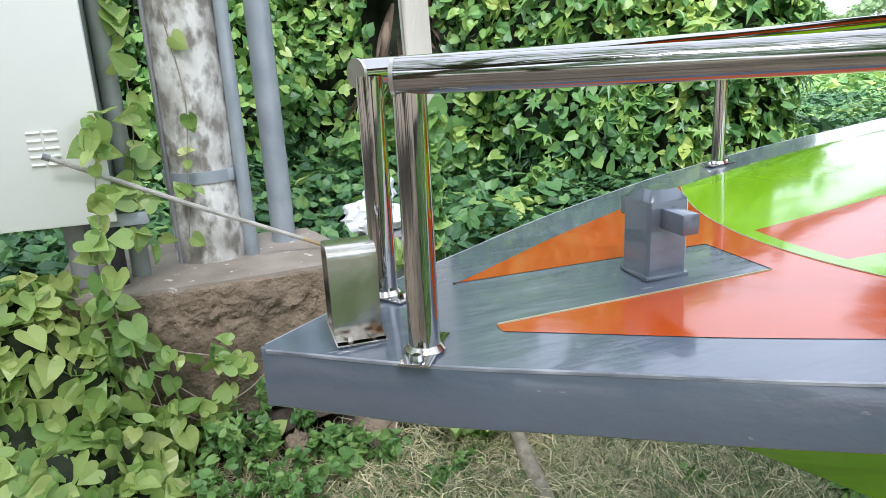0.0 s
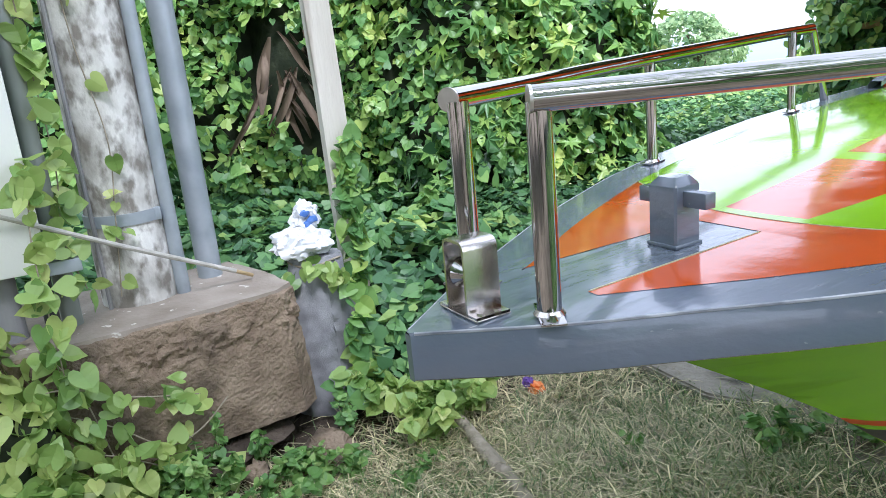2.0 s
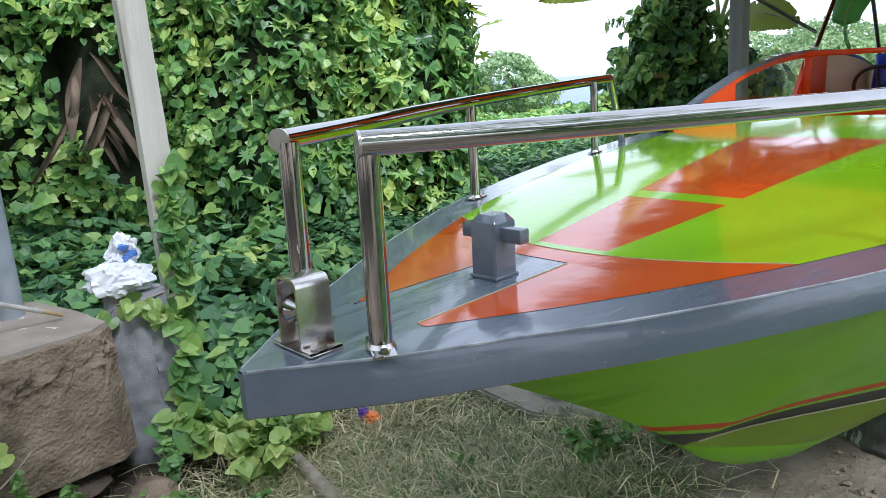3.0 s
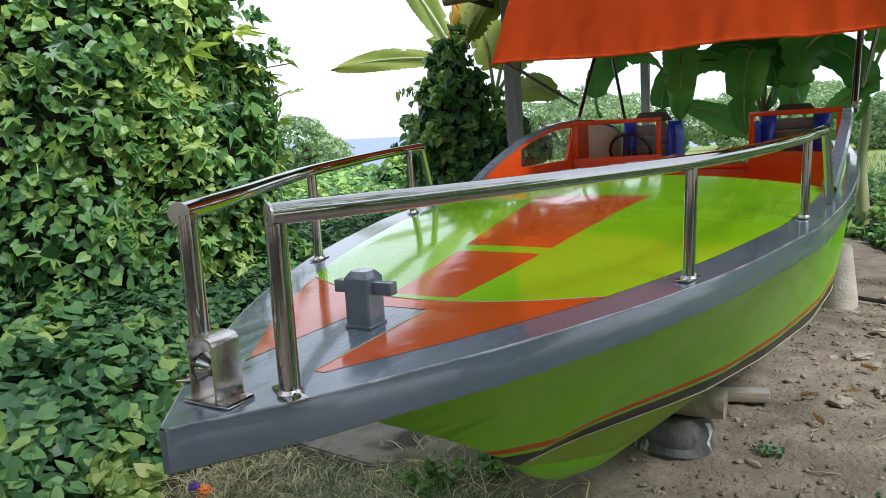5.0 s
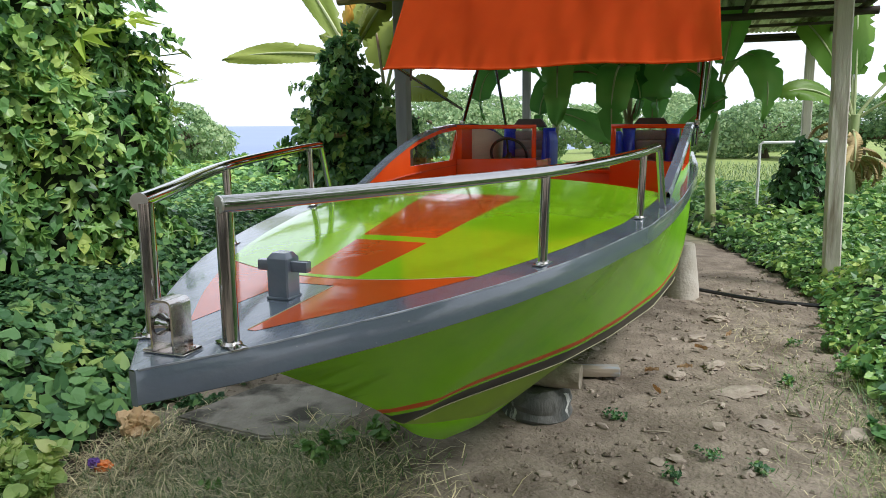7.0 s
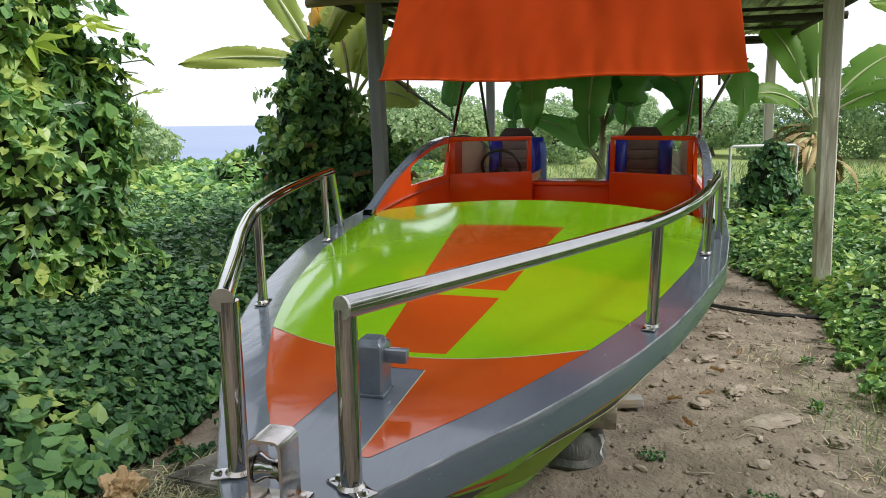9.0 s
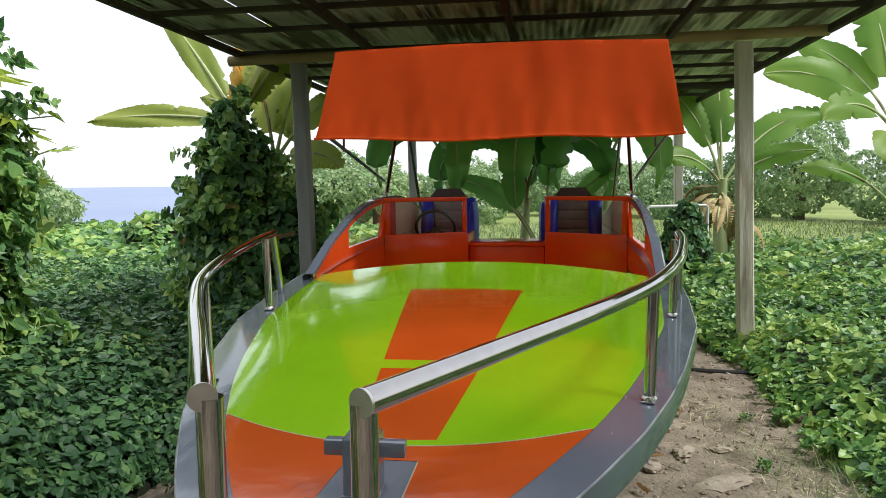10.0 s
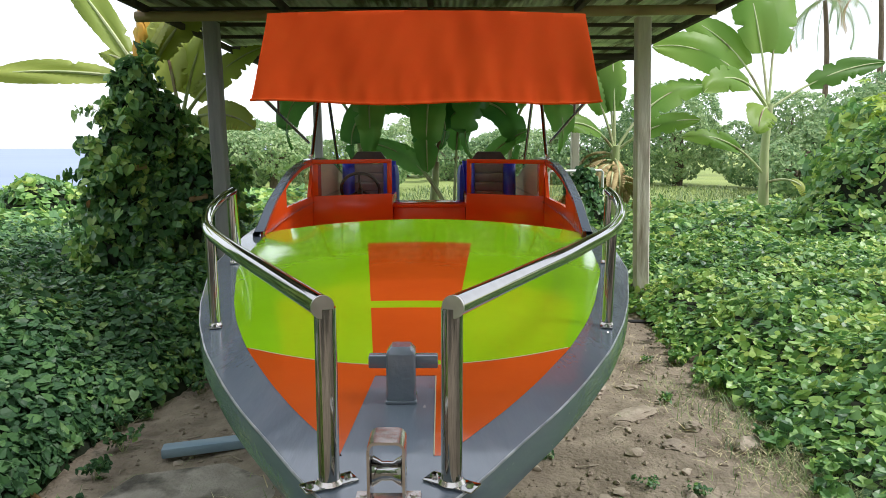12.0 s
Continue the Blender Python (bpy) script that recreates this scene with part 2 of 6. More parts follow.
HERB = leafy("small_herb_leaves", [(0.1, (0.084, 0.196, 0.054)), (0.5, (0.183, 0.350, 0.090)), (0.9, (0.366, 0.504, 0.162))], 0.45, 0.3, 3.0)
BANANA = leafy("banana_leaves", [(0.15, (0.085, 0.19, 0.035)), (0.5, (0.15, 0.30, 0.045)), (0.85, (0.30, 0.42, 0.08))], 0.42, 0.5, 0.5, 0.25)
BANANA_LIME = leafy("yellow_green_banana_leaves", [(0.15, (0.26, 0.34, 0.05)), (0.5, (0.40, 0.46, 0.09)), (0.85, (0.54, 0.56, 0.13))], 0.5, 0.4, 0.5)
BANANA_DARK = leafy("dark_banana_leaves", [(0.2, (0.07, 0.22, 0.06)), (0.55, (0.17, 0.42, 0.09)), (0.95, (0.42, 0.66, 0.17))], 0.34, 0.5, 1.6, 0.4)
BANANA_DRY = mat("dry_banana_leaf", (0.34, 0.24, 0.11), (0.50, 0.39, 0.18), 0.8, scale=6, bump=0.2)
BANANA_GOLD = mat("yellowed_banana_leaf", (0.62, 0.42, 0.06), (0.70, 0.36, 0.05), 0.6, scale=8)
STEMGREEN = mat("banana_stem", (0.33, 0.42, 0.17), (0.52, 0.54, 0.30), 0.5, scale=6, stretch=(1, 1, 0.2), spot=(0.16, 0.09, 0.05), spot_scale=3, spot_lo=0.55, spot_hi=0.68)
# paled green: haze over the far trees is put into the leaf colour
FARLEAF = leafy("hazed_tree_leaves", [(0.1, (0.13, 0.25, 0.12)), (0.5, (0.31, 0.45, 0.21)), (0.9, (0.52, 0.62, 0.33))], 0.6, 0.4, 0.25)
# near-black: the shade deep between leaves is put into this colour
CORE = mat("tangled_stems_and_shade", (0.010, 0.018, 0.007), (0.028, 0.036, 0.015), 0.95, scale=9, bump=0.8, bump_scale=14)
BARK = mat("brown_bark", (0.10, 0.07, 0.05), (0.17, 0.13, 0.09), 0.9, scale=14, bump=0.5, stretch=(1, 1, 0.3))
SACK = mat("grey_woven_sack", (0.22, 0.22, 0.235), (0.34, 0.34, 0.36), 0.7, scale=14, bump=0.3, bump_scale=200)
PLASTIC = mat("white_plastic_bag", (0.70, 0.72, 0.76), (0.80, 0.81, 0.84), 0.3, scale=9, bump=0.2, bump_scale=30)
PLASTIC_BLUE = mat("blue_printed_plastic", (0.06, 0.16, 0.50), (0.14, 0.26, 0.62), 0.3, scale=30)
FOIL_ORANGE = mat("orange_wrapper", (0.75, 0.16, 0.03), (0.85, 0.30, 0.08), 0.3, scale=30, bump=0.3)
FOIL_PURPLE = mat("purple_wrapper", (0.08, 0.03, 0.22), (0.20, 0.10, 0.40), 0.3, scale=30)
DRYLEAF = mat("crumpled_dry_leaf", (0.50, 0.33, 0.17), (0.64, 0.46, 0.27), 0.8, scale=14, bump=0.4)
PALEBLUE = mat("faded_blue_timber", (0.17, 0.27, 0.37), (0.30, 0.38, 0.45), 0.8, scale=5, bump=0.3, stretch=(0.2, 1, 1), spot=(0.33, 0.27, 0.2), spot_scale=4)
DRUM = mat("drum_with_paint_drips", (0.07, 0.08, 0.075), (0.16, 0.155, 0.14), 0.8, scale=8, bump=0.6, spot=(0.62, 0.62, 0.58), spot_scale=9, spot_lo=0.60, spot_hi=0.63, stretch=(1, 1, 0.25))
PEDESTAL = mat("limewashed_concrete", (0.52, 0.46, 0.38), (0.62, 0.57, 0.49), 0.9, scale=8, bump=0.4)
WHITEPIPE = mat("white_pipe", (0.72, 0.73, 0.72), (0.8, 0.8, 0.79), 0.4)
LOGWOOD = mat("grey_branch_wood", (0.26, 0.22, 0.16), (0.42, 0.36, 0.28), 0.9, scale=14, bump=0.5)


def ground_material():
    """Trodden soil by the boat, giving way to rough grass away from it."""
    m = mat("trodden_soil", (0.18, 0.143, 0.106), (0.34, 0.28, 0.215), 0.95, scale=4.5, detail=12, bump=1.0, bump_scale=36,
            spot=(0.125, 0.094, 0.066), spot_scale=1.7, spot_lo=0.52, spot_hi=0.68)
    nt = m.node_tree
    n, l = nt.nodes, nt.links
    p = n["Principled BSDF"]
    col = p.inputs["Base Color"].links[0].from_socket
    tc = n.new("ShaderNodeTexCoord")
    sep = n.new("ShaderNodeSeparateXYZ")
    l.new(tc.outputs["Object"], sep.inputs[0])
    far = n.new("ShaderNodeMapRange")
    far.inputs["From Min"].default_value, far.inputs["From Max"].default_value = 8.5, 11.0
    l.new(sep.outputs["Y"], far.inputs["Value"])
    no = n.new("ShaderNodeTexNoise")
    no.inputs["Scale"].default_value, no.inputs["Detail"].default_value = 0.35, 8
    l.new(tc.outputs["Object"], no.inputs["Vector"])
    g = n.new("ShaderNodeMix")
    g.data_type = "RGBA"
    g.inputs["A"].default_value, g.inputs["B"].default_value = (0.15, 0.22, 0.05, 1), (0.33, 0.38, 0.11, 1)
    l.new(no.outputs["Fac"], g.inputs["Factor"])
    x = n.new("ShaderNodeMix")
    x.data_type = "RGBA"
    l.new(far.outputs[0], x.inputs["Factor"])
    l.new(col, x.inputs["A"])
    l.new(g.outputs["Result"], x.inputs["B"])
    # darker soil under the straw beside the bow, shade put into its colour
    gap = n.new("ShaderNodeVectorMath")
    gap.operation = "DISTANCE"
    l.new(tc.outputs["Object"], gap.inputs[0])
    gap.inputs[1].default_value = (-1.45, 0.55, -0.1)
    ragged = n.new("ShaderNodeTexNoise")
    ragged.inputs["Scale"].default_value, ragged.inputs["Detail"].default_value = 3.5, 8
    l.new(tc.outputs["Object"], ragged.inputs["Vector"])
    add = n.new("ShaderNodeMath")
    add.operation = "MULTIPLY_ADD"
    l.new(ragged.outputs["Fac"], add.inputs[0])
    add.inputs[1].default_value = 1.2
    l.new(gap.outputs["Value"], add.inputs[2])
    shade_edge = n.new("ShaderNodeMapRange")
    shade_edge.inputs["From Min"].default_value, shade_edge.inputs["From Max"].default_value = 1.75, 2.05
    l.new(add.outputs[0], shade_edge.inputs["Value"])
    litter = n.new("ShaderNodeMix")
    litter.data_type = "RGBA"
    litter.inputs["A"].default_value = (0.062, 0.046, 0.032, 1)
    l.new(shade_edge.outputs[0], litter.inputs["Factor"])
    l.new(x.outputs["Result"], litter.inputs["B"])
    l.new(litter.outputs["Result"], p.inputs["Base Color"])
    return m


SOIL = ground_material()
SEA = mat("calm_sea", (0.15, 0.21, 0.37), (0.20, 0.27, 0.42), 0.4, scale=0.02, bump=0.25, bump_scale=0.4)

# ---------- building helpers ----------
BASE = {}


def thing(name, at, label, category, group="", kind=""):
    """An Empty at the base of a thing; its parts hang under it."""
    e = new(name)
    e.empty_display_size = 0.1
    e.location = at
    BASE[e.name] = Vector(at)
    return tagged(e, label, category, group, kind)


def mesh_of(name, bm, materials, smooth=35):
    me = bpy.data.meshes.new(name)
    bmesh.ops.recalc_face_normals(bm, faces=bm.faces)
    bm.to_mesh(me)
    bm.free()
    for m in (materials if isinstance(materials, (list, tuple)) else [materials]):
        me.materials.append(m)
    if smooth:
        me.polygons.foreach_set("use_smooth", [True] * len(me.polygons))
        me.set_sharp_from_angle(angle=radians(smooth))
    return me


def part(name, bm, material, parent, label="", smooth=35):
    """Links a bmesh, in world metres, as one mesh under a thing or under a part."""
    ob = new(name, mesh_of(name, bm, material, smooth))
    ob.parent = parent
    if parent.name in BASE:
        ob.matrix_parent_inverse = Matrix.Translation(-BASE[parent.name])
    return tagged(ob, label)


def solo(name, bm, material, label, category, group="", kind="", smooth=35):
    return tagged(new(name, mesh_of(name, bm, material, smooth)), label, category, group, kind)


def raw(name, verts, faces_flat, counts, material, smooth=False):
    """A big mesh straight from arrays."""
    me = bpy.data.meshes.new(name)
    me.vertices.add(len(verts))
    me.vertices.foreach_set("co", np.asarray(verts, dtype=np.float32).ravel())
    me.loops.add(len(faces_flat))
    me.loops.foreach_set("vertex_index", np.asarray(faces_flat, dtype=np.int32))
    counts = np.asarray(counts, dtype=np.int32)
    starts = np.concatenate(([0], np.cumsum(counts)[:-1])).astype(np.int32)
    me.polygons.add(len(counts))
    me.polygons.foreach_set("loop_start", starts)
    me.polygons.foreach_set("use_smooth", np.full(len(counts), smooth))
    me.update(calc_edges=True)
    me.validate()
    me.materials.append(material)
    return me


def box(bm, c, s, turn=None, bevel=0.0, mi=0):
    r = bmesh.ops.create_cube(bm, size=1.0)
    vs = r["verts"]
    bmesh.ops.scale(bm, vec=s, verts=vs)
    if bevel:
        es = list({e for v in vs for e in v.link_edges})
        out = bmesh.ops.bevel(bm, geom=es, offset=bevel, segments=2, affect="EDGES", profile=0.5)
        vs = list({v for f in out["faces"] for v in f.verts} | {v for v in vs if v.is_valid})
    m = Matrix.Translation(c) @ (turn.to_4x4() if turn else Matrix())
    bmesh.ops.transform(bm, matrix=m, verts=vs)
    for f in {f for v in vs for f in v.link_faces}:
        f.material_index = mi
    return vs


def rot(rx=0, ry=0, rz=0):
    return Euler([radians(a) for a in (rx, ry, rz)]).to_matrix()


def tube(bm, pts, r, seg=14, caps=True, mi=0):
    """A round tube along points; r may be one radius or one for each point."""
    pts = [Vector(p) for p in pts]
    rs = r if isinstance(r, (list, tuple)) else [r] * len(pts)
    rings, side = [], None
    for i, p in enumerate(pts):
        d = (pts[min(i + 1, len(pts) - 1)] - pts[max(i - 1, 0)]).normalized()
        if side is None:
            side = d.orthogonal().normalized()
        side = (side - d * side.dot(d)).normalized()
        up = d.cross(side)
        rings.append([bm.verts.new(p + (side * math.cos(2 * math.pi * k / seg) + up * math.sin(2 * math.pi * k / seg)) * rs[i]) for k in range(seg)])
    for a, b in zip(rings, rings[1:]):
        for k in range(seg):
            f = bm.faces.new((a[k], a[(k + 1) % seg], b[(k + 1) % seg], b[k]))
            f.material_index = mi
    if caps:
        bm.faces.new(rings[0][::-1]).material_index = mi
        bm.faces.new(rings[-1]).material_index = mi


def spline(pts, n=8):
    """Catmull-Rom through points."""
    pts = [Vector(p) for p in pts]
    out = []
    for i in range(len(pts) - 1):
        p0, p1, p2, p3 = pts[max(i - 1, 0)], pts[i], pts[i + 1], pts[min(i + 2, len(pts) - 1)]
        for k in range(n):
            t = k / n
            out.append(0.5 * ((2 * p1) + (p2 - p0) * t + (2 * p0 - 5 * p1 + 4 * p2 - p3) * t * t + (3 * p1 - p0 - 3 * p2 + p3) * t ** 3))
    return out + [pts[-1]]


def grid(bm, rows, mi=0):
    """Quads between rows of points."""
    vs = [[bm.verts.new(p) for p in row] for row in rows]
    for a, b in zip(vs, vs[1:]):
        for k in range(len(a) - 1):
            bm.faces.new((a[k], a[k + 1], b[k + 1], b[k])).material_index = mi
    return vs


def lerp_table(table, x):
    return float(np.interp(x, [a for a, b in table], [b for a, b in table]))


def lumpy(bm, c, r, amount=0.2, sub=3, freq=1.5, seed=0, turn=None, mi=0):
    """A rough stone-like lump; r is a radius for each axis."""
    res = bmesh.ops.create_icosphere(bm, subdivisions=sub, radius=1.0)
    off = Vector((seed * 7.3, seed * 3.1, seed * 1.7))
    for v in res["verts"]:
        v.co *= 1 + amount * noise.noise(v.co * freq + off) + amount * 0.4 * noise.noise(v.co * freq * 3 + off)
        v.co = Vector((v.co.x * r[0], v.co.y * r[1], v.co.z * r[2]))
        if turn:
            v.co = turn @ v.co
        v.co += Vector(c)
        for f in v.link_faces:
            f.material_index = mi
    return res["verts"]

# ---------- ground, sea ----------
def ground_z(x, y):
    """Height of the soil: lower on the left of the boat, falling to the shore far off on that side."""
    s = np.clip((-0.3 - x) / 1.2, 0, 1)
    z = -0.11 * s * s * (3 - 2 * s)
    z = z + 0.012 * np.sin(3.1 * x + 1.3 * y) + 0.010 * np.sin(5.3 * y - 2.2 * x + 1.0) + 0.006 * np.sin(11 * x + 9 * y)
    shore = np.clip((y - 30 - 4.0 * np.maximum(x + 13, 0)) / 20, 0, 1)
    return z - 4.0 * shore


def axis(lo, hi, step, far, growth=1.22):
    v = list(np.arange(lo, hi + 1e-6, step))
    d = step
    while v[-1] < far:
        d *= growth
        v.append(v[-1] + d)
    d = step
    while v[0] > -far:
        d *= growth
        v.insert(0, v[0] - d)
    return np.array(v)


gx, gy = axis(-3.0, 3.4, 0.045, 4500), axis(-1.6, 7.0, 0.05, 4500)
GX, GY = np.meshgrid(gx, gy)
GZ = ground_z(GX, GY)
rs = np.random.RandomState(4)
near = (np.abs(GX) < 4) & (GY > -2) & (GY < 9)
GZ = GZ + near * rs.normal(0, 0.004, GX.shape)
nx, ny = len(gx), len(gy)
idx = np.arange(nx * ny).reshape(ny, nx)
quads = np.stack([idx[:-1, :-1], idx[:-1, 1:], idx[1:, 1:], idx[1:, :-1]], -1).reshape(-1, 4)
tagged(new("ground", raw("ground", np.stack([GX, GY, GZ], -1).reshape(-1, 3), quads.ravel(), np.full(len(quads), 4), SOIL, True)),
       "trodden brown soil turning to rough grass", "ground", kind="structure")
bm = bmesh.new()
grid(bm, [[(x, y, -1.2) for x in (-4500, -1500, -300, 0, 600, 1500, 4500)] for y in (28, 60, 200, 800, 2000, 4600)])
solo("water", bm, SEA, "hazy blue sea reaching to the horizon", "sea", kind="structure")

# ---------- the boat ----------
HALF = [(-0.176, 0.006), (-0.1, 0.066), (0, 0.145), (0.15, 0.236), (0.3, 0.332), (0.45, 0.415), (0.7, 0.538), (0.95, 0.636), (1.2, 0.716),
        (1.7, 0.848), (2.2, 0.915), (2.6, 0.95), (3.2, 0.985), (4.0, 1.01), (5, 1.01), (7.2, 0.95)]
CHINE = [(1.05, 0.0), (1.3, 0.09), (1.42, 0.15), (1.8, 0.355), (2.0, 0.455), (2.5, 0.62), (3.2, 0.79), (4.0, 0.885), (5, 0.92), (7.2, 0.89)]
STEM = [(0.05, 1.125), (0.366, 0.943), (0.7, 0.755), (0.905, 0.632), (1.27, 0.374), (1.47, 0.27), (1.63, 0.195), (1.85, 0.185), (2.1, 0.235), (2.4, 0.30), (2.8, 0.325), (7.2, 0.325)]
COAM = [(2.5, 1.25), (2.75, 1.325), (3.0, 1.395), (3.5, 1.51), (4.0, 1.585), (4.4, 1.61), (5.0, 1.615), (5.6, 1.56), (6.2, 1.42), (7.2, 1.40)]


def soft(table, y, e=0.06):
    return (lerp_table(table, y - e) + 2 * lerp_table(table, y) + lerp_table(table, y + e)) / 4


def half(y):
    return max(0.006, soft(HALF, y, 0.05 if y > 0 else 0.01))


def sheer(y):
    return 1.154 + 0.035 * min(y, 3.2) + 0.012 * max(0, min(y, 7) - 3.2)


def inner(y):
    return max(0.0, half(y) - 0.112)


def camber(y):
    u = max(0.0, min(1.0, (y - 0.45) / 1.55))
    return 0.048 * u * u * (3 - 2 * u)


def deck_z(x, y):
    u = min(1.0, abs(x) / max(inner(y), 0.01))
    return sheer(y) + 0.0008 + 0.005 * min(1.0, (1 - u) / 0.035) * min(1, max(0, (y - 0.5) / 0.8)) + camber(y) * (1 - u * u)


boat = thing("speedboat", (0.1, 2.2, 0.0), "lime green, orange and grey wooden speedboat propped on blocks", "boat")

# hull: keel, bottom, topsides, with the painted stripes as strips of the skin
bm = bmesh.new()
stations = [0.05 + 0.05 * i for i in range(60)] + [3.1 + 0.2 * i for i in range(21)]
LEVELS = [0.50, 0.572, 0.592, 0.622, 0.66, 0.76, 0.87, 0.98, None]
MATS = [1, 0, 2, 0, 0, 0, 0, 0]
for side in (1, -1):
    rows = []
    for y in stations:
        stem, xc = soft(STEM, y), soft(CHINE, y)
        zb, w = sheer(y) - 0.07, max(0.004, half(y) - 0.034)
        z0 = max(0.50, min(stem, zb - 0.004))
        row = []
        for k in range(5):
            s = k / 4
            row.append(Vector((side * xc * (s ** 0.62), y, min(stem, z0) + (z0 - min(stem, z0)) * s ** 1.1)))
        for lv in LEVELS[1:]:
            z = zb if lv is None else max(z0, min(lv, zb))
            s = (z - z0) / max(1e-4, zb - z0)
            bulge = 0.10 * s * (1 - s) * min(1, max(0.0, y - 0.8))
            row.append(Vector((side * (xc + (w - xc) * (s ** 0.92) + bulge * 0.5), y, z)))
        rows.append(row)
    vs = [[bm.verts.new(p) for p in r] for r in rows]
    for a, b in zip(vs, vs[1:]):
        for k in range(len(a) - 1):
            mi = (0 if k < 2 else 3) if k < 4 else MATS[k - 4]
            bm.faces.new((a[k], a[k + 1], b[k + 1], b[k])).material_index = mi
bmesh.ops.remove_doubles(bm, verts=bm.verts, dist=0.0008)
part("hull", bm, [LIME_HULL, STRIPE, PINSTRIPE, LIME_SHADE_DIRT], boat, "lime hull with black boot stripe and orange pinstripe", smooth=50)
# cream scratch line below the stripe
for side in (1, -1):
    bm = bmesh.new()
    pts = [(side * (soft(CHINE, y) + 0.003), y, 0.498) for y in np.arange(1.15, 4.2, 0.06)]
    tube(bm, pts, 0.0025, 6)
    part("chine_line", bm, CREAM, boat, "thin cream line along the chine")
bm = bmesh.new()
w = half(7.2) - 0.02
bm.faces.new([bm.verts.new(p) for p in ((-w, 7.19, 0.95), (w, 7.19, 0.95), (0.85, 7.19, 0.5), (0, 7.19, 0.17), (-0.85, 7.19, 0.5))])
bmesh.ops.solidify(bm, geom=bm.faces[:], thickness=0.03)
part("transom", bm, LIME_HULL, boat)

# gunwale plank: the whole foredeck lies on it, and its edge is the grey band round the bow
bm = bmesh.new()
ys = [-0.176, -0.165, -0.15, -0.12, -0.08, -0.04] + [0.05 * i for i in range(0, 54)]
rows_t = [[(u * (half(y) - 0.004), y, sheer(y)) for u in np.linspace(-1, 1, 9)] for y in ys]
grid(bm, rows_t)
for side in (1, -1):
    ys2 = ys + [2.75 + 0.15 * i for i in range(30)]
    prof = []
    for y in ys2:
        h, z = half(y), sheer(y)
        prof.append([(side * (h - 0.004), y, z), (side * h, y, z - 0.005), (side * h, y, z - 0.072), (side * (h - 0.004), y, z - 0.075), (side * max(0, h - 0.10), y, z - 0.0755)])
    vs = grid(bm, prof)
    ys3 = [2.65 + 0.15 * i for i in range(31)]
    grid(bm, [[(side * (half(y) - 0.004), y, sheer(y)), (side * (half(y) - 0.12), y, sheer(y) + 0.002)] for y in ys3])
grid(bm, [[(u * max(0.001, half(y) - 0.09), y, sheer(y) - 0.0752) for u in np.linspace(-1, 1, 5)] for y in ys[:20]])
h = half(-0.176)
bm.faces.new([bm.verts.new(p) for p in ((-h, -0.176, sheer(-0.176) - 0.003), (h, -0.176, sheer(-0.176) - 0.003), (h, -0.176, sheer(-0.176) - 0.075), (-h, -0.176, sheer(-0.176) - 0.075))])
bmesh.ops.remove_doubles(bm, verts=bm.verts, dist=0.0006)
gunwale = part("gunwale", bm, GREY, boat, "grey gloss gunwale plank round the bow", smooth=40)
for side in (1, -1):
    bm = bmesh.new()
    tube(bm, [(side * (half(y) - 0.0025), y, sheer(y) - 0.0022) for y in [-0.17] + [0.05 * i - 0.15 for i in range(0, 62)]], 0.0028, 6)
    part("edge_wear", bm, WORN, gunwale, "pale worn paint along the plank edge")

# foredeck, painted in patches
bm = bmesh.new()


def arc(x):
    return 0.567 + 0.14 * (x / 0.425) ** 2


def rear(x):
    return 2.83 - 0.17 * (x / 0.86) ** 2


def patch(xl, xr, y0, y1, mi, nu=12, nv=16):
    rows = []
    for j in range(nv + 1):
        t, row = j / nv, []
        for i in range(nu + 1):
            s, y = i / nu, 1.0
            for _ in range(5):
                x = xl(y) + (xr(y) - xl(y)) * s
                a, b = (y0(x) if callable(y0) else y0), (y1(x) if callable(y1) else y1)
                y = a + (b - a) * t
            x = xl(y) + (xr(y) - xl(y)) * s
            row.append((x, y, deck_z(x, y)))
        rows.append(row)
    grid(bm, rows, mi)


def q_left(y):
    return -lerp_table([(0.5, 0.075), (0.59, 0.083), (1.14, 0.142), (2.37, 0.275), (2.9, 0.33)], y)


def q_right(y):
    return lerp_table([(0.5, 0.085), (0.59, 0.092), (1.14, 0.150), (2.37, 0.255), (2.9, 0.30)], y)


def arrow_r(y):
    return lerp_table([(0.1, 0.071), (0.5, 0.073)], y)


def arrow_l(y):
    return lerp_table([(0.1, -0.098), (0.5, -0.070)], y)


G, O, C = 0, 1, 2
patch(arrow_r, inner, 0.098, 0.5, O, 5, 14)
patch(lambda y: -inner(y), arrow_l, 0.098, 0.5, O, 5, 14)
patch(lambda y: -inner(y), inner, 0.5, arc, O, 24, 5)
patch(lambda y: -inner(y), q_left, arc, rear, G, 12, 40)
patch(q_right, inner, arc, rear, G, 12, 40)
for a, b, mi in ((arc, lambda x: arc(x) + 0.03, G), (lambda x: arc(x) + 0.03, 1.045, O), (1.045, 1.115, G), (1.115, 2.06, O), (2.06, rear, G)):
    patch(q_left, q_right, a, b, mi, 6, 16)
bmesh.ops.remove_doubles(bm, verts=bm.verts, dist=0.0015)
deck = part("foredeck", bm, [LIME, ORANGE, CREAM], boat, "glossy lime foredeck with orange panels and bow chevrons", smooth=60)
bm = bmesh.new()
tube(bm, [(arrow_r(y), y, deck_z(arrow_r(y), y) + 0.0005) for y in np.linspace(0.1, 0.495, 12)], 0.0014, 5)
tube(bm, [(x, arc(x), deck_z(x, arc(x)) + 0.0005) for x in np.linspace(-0.42, 0.42, 30)], 0.0011, 5)
part("paint_line", bm, CREAM, deck, "thin cream lines where the colours meet")
bm = bmesh.new()
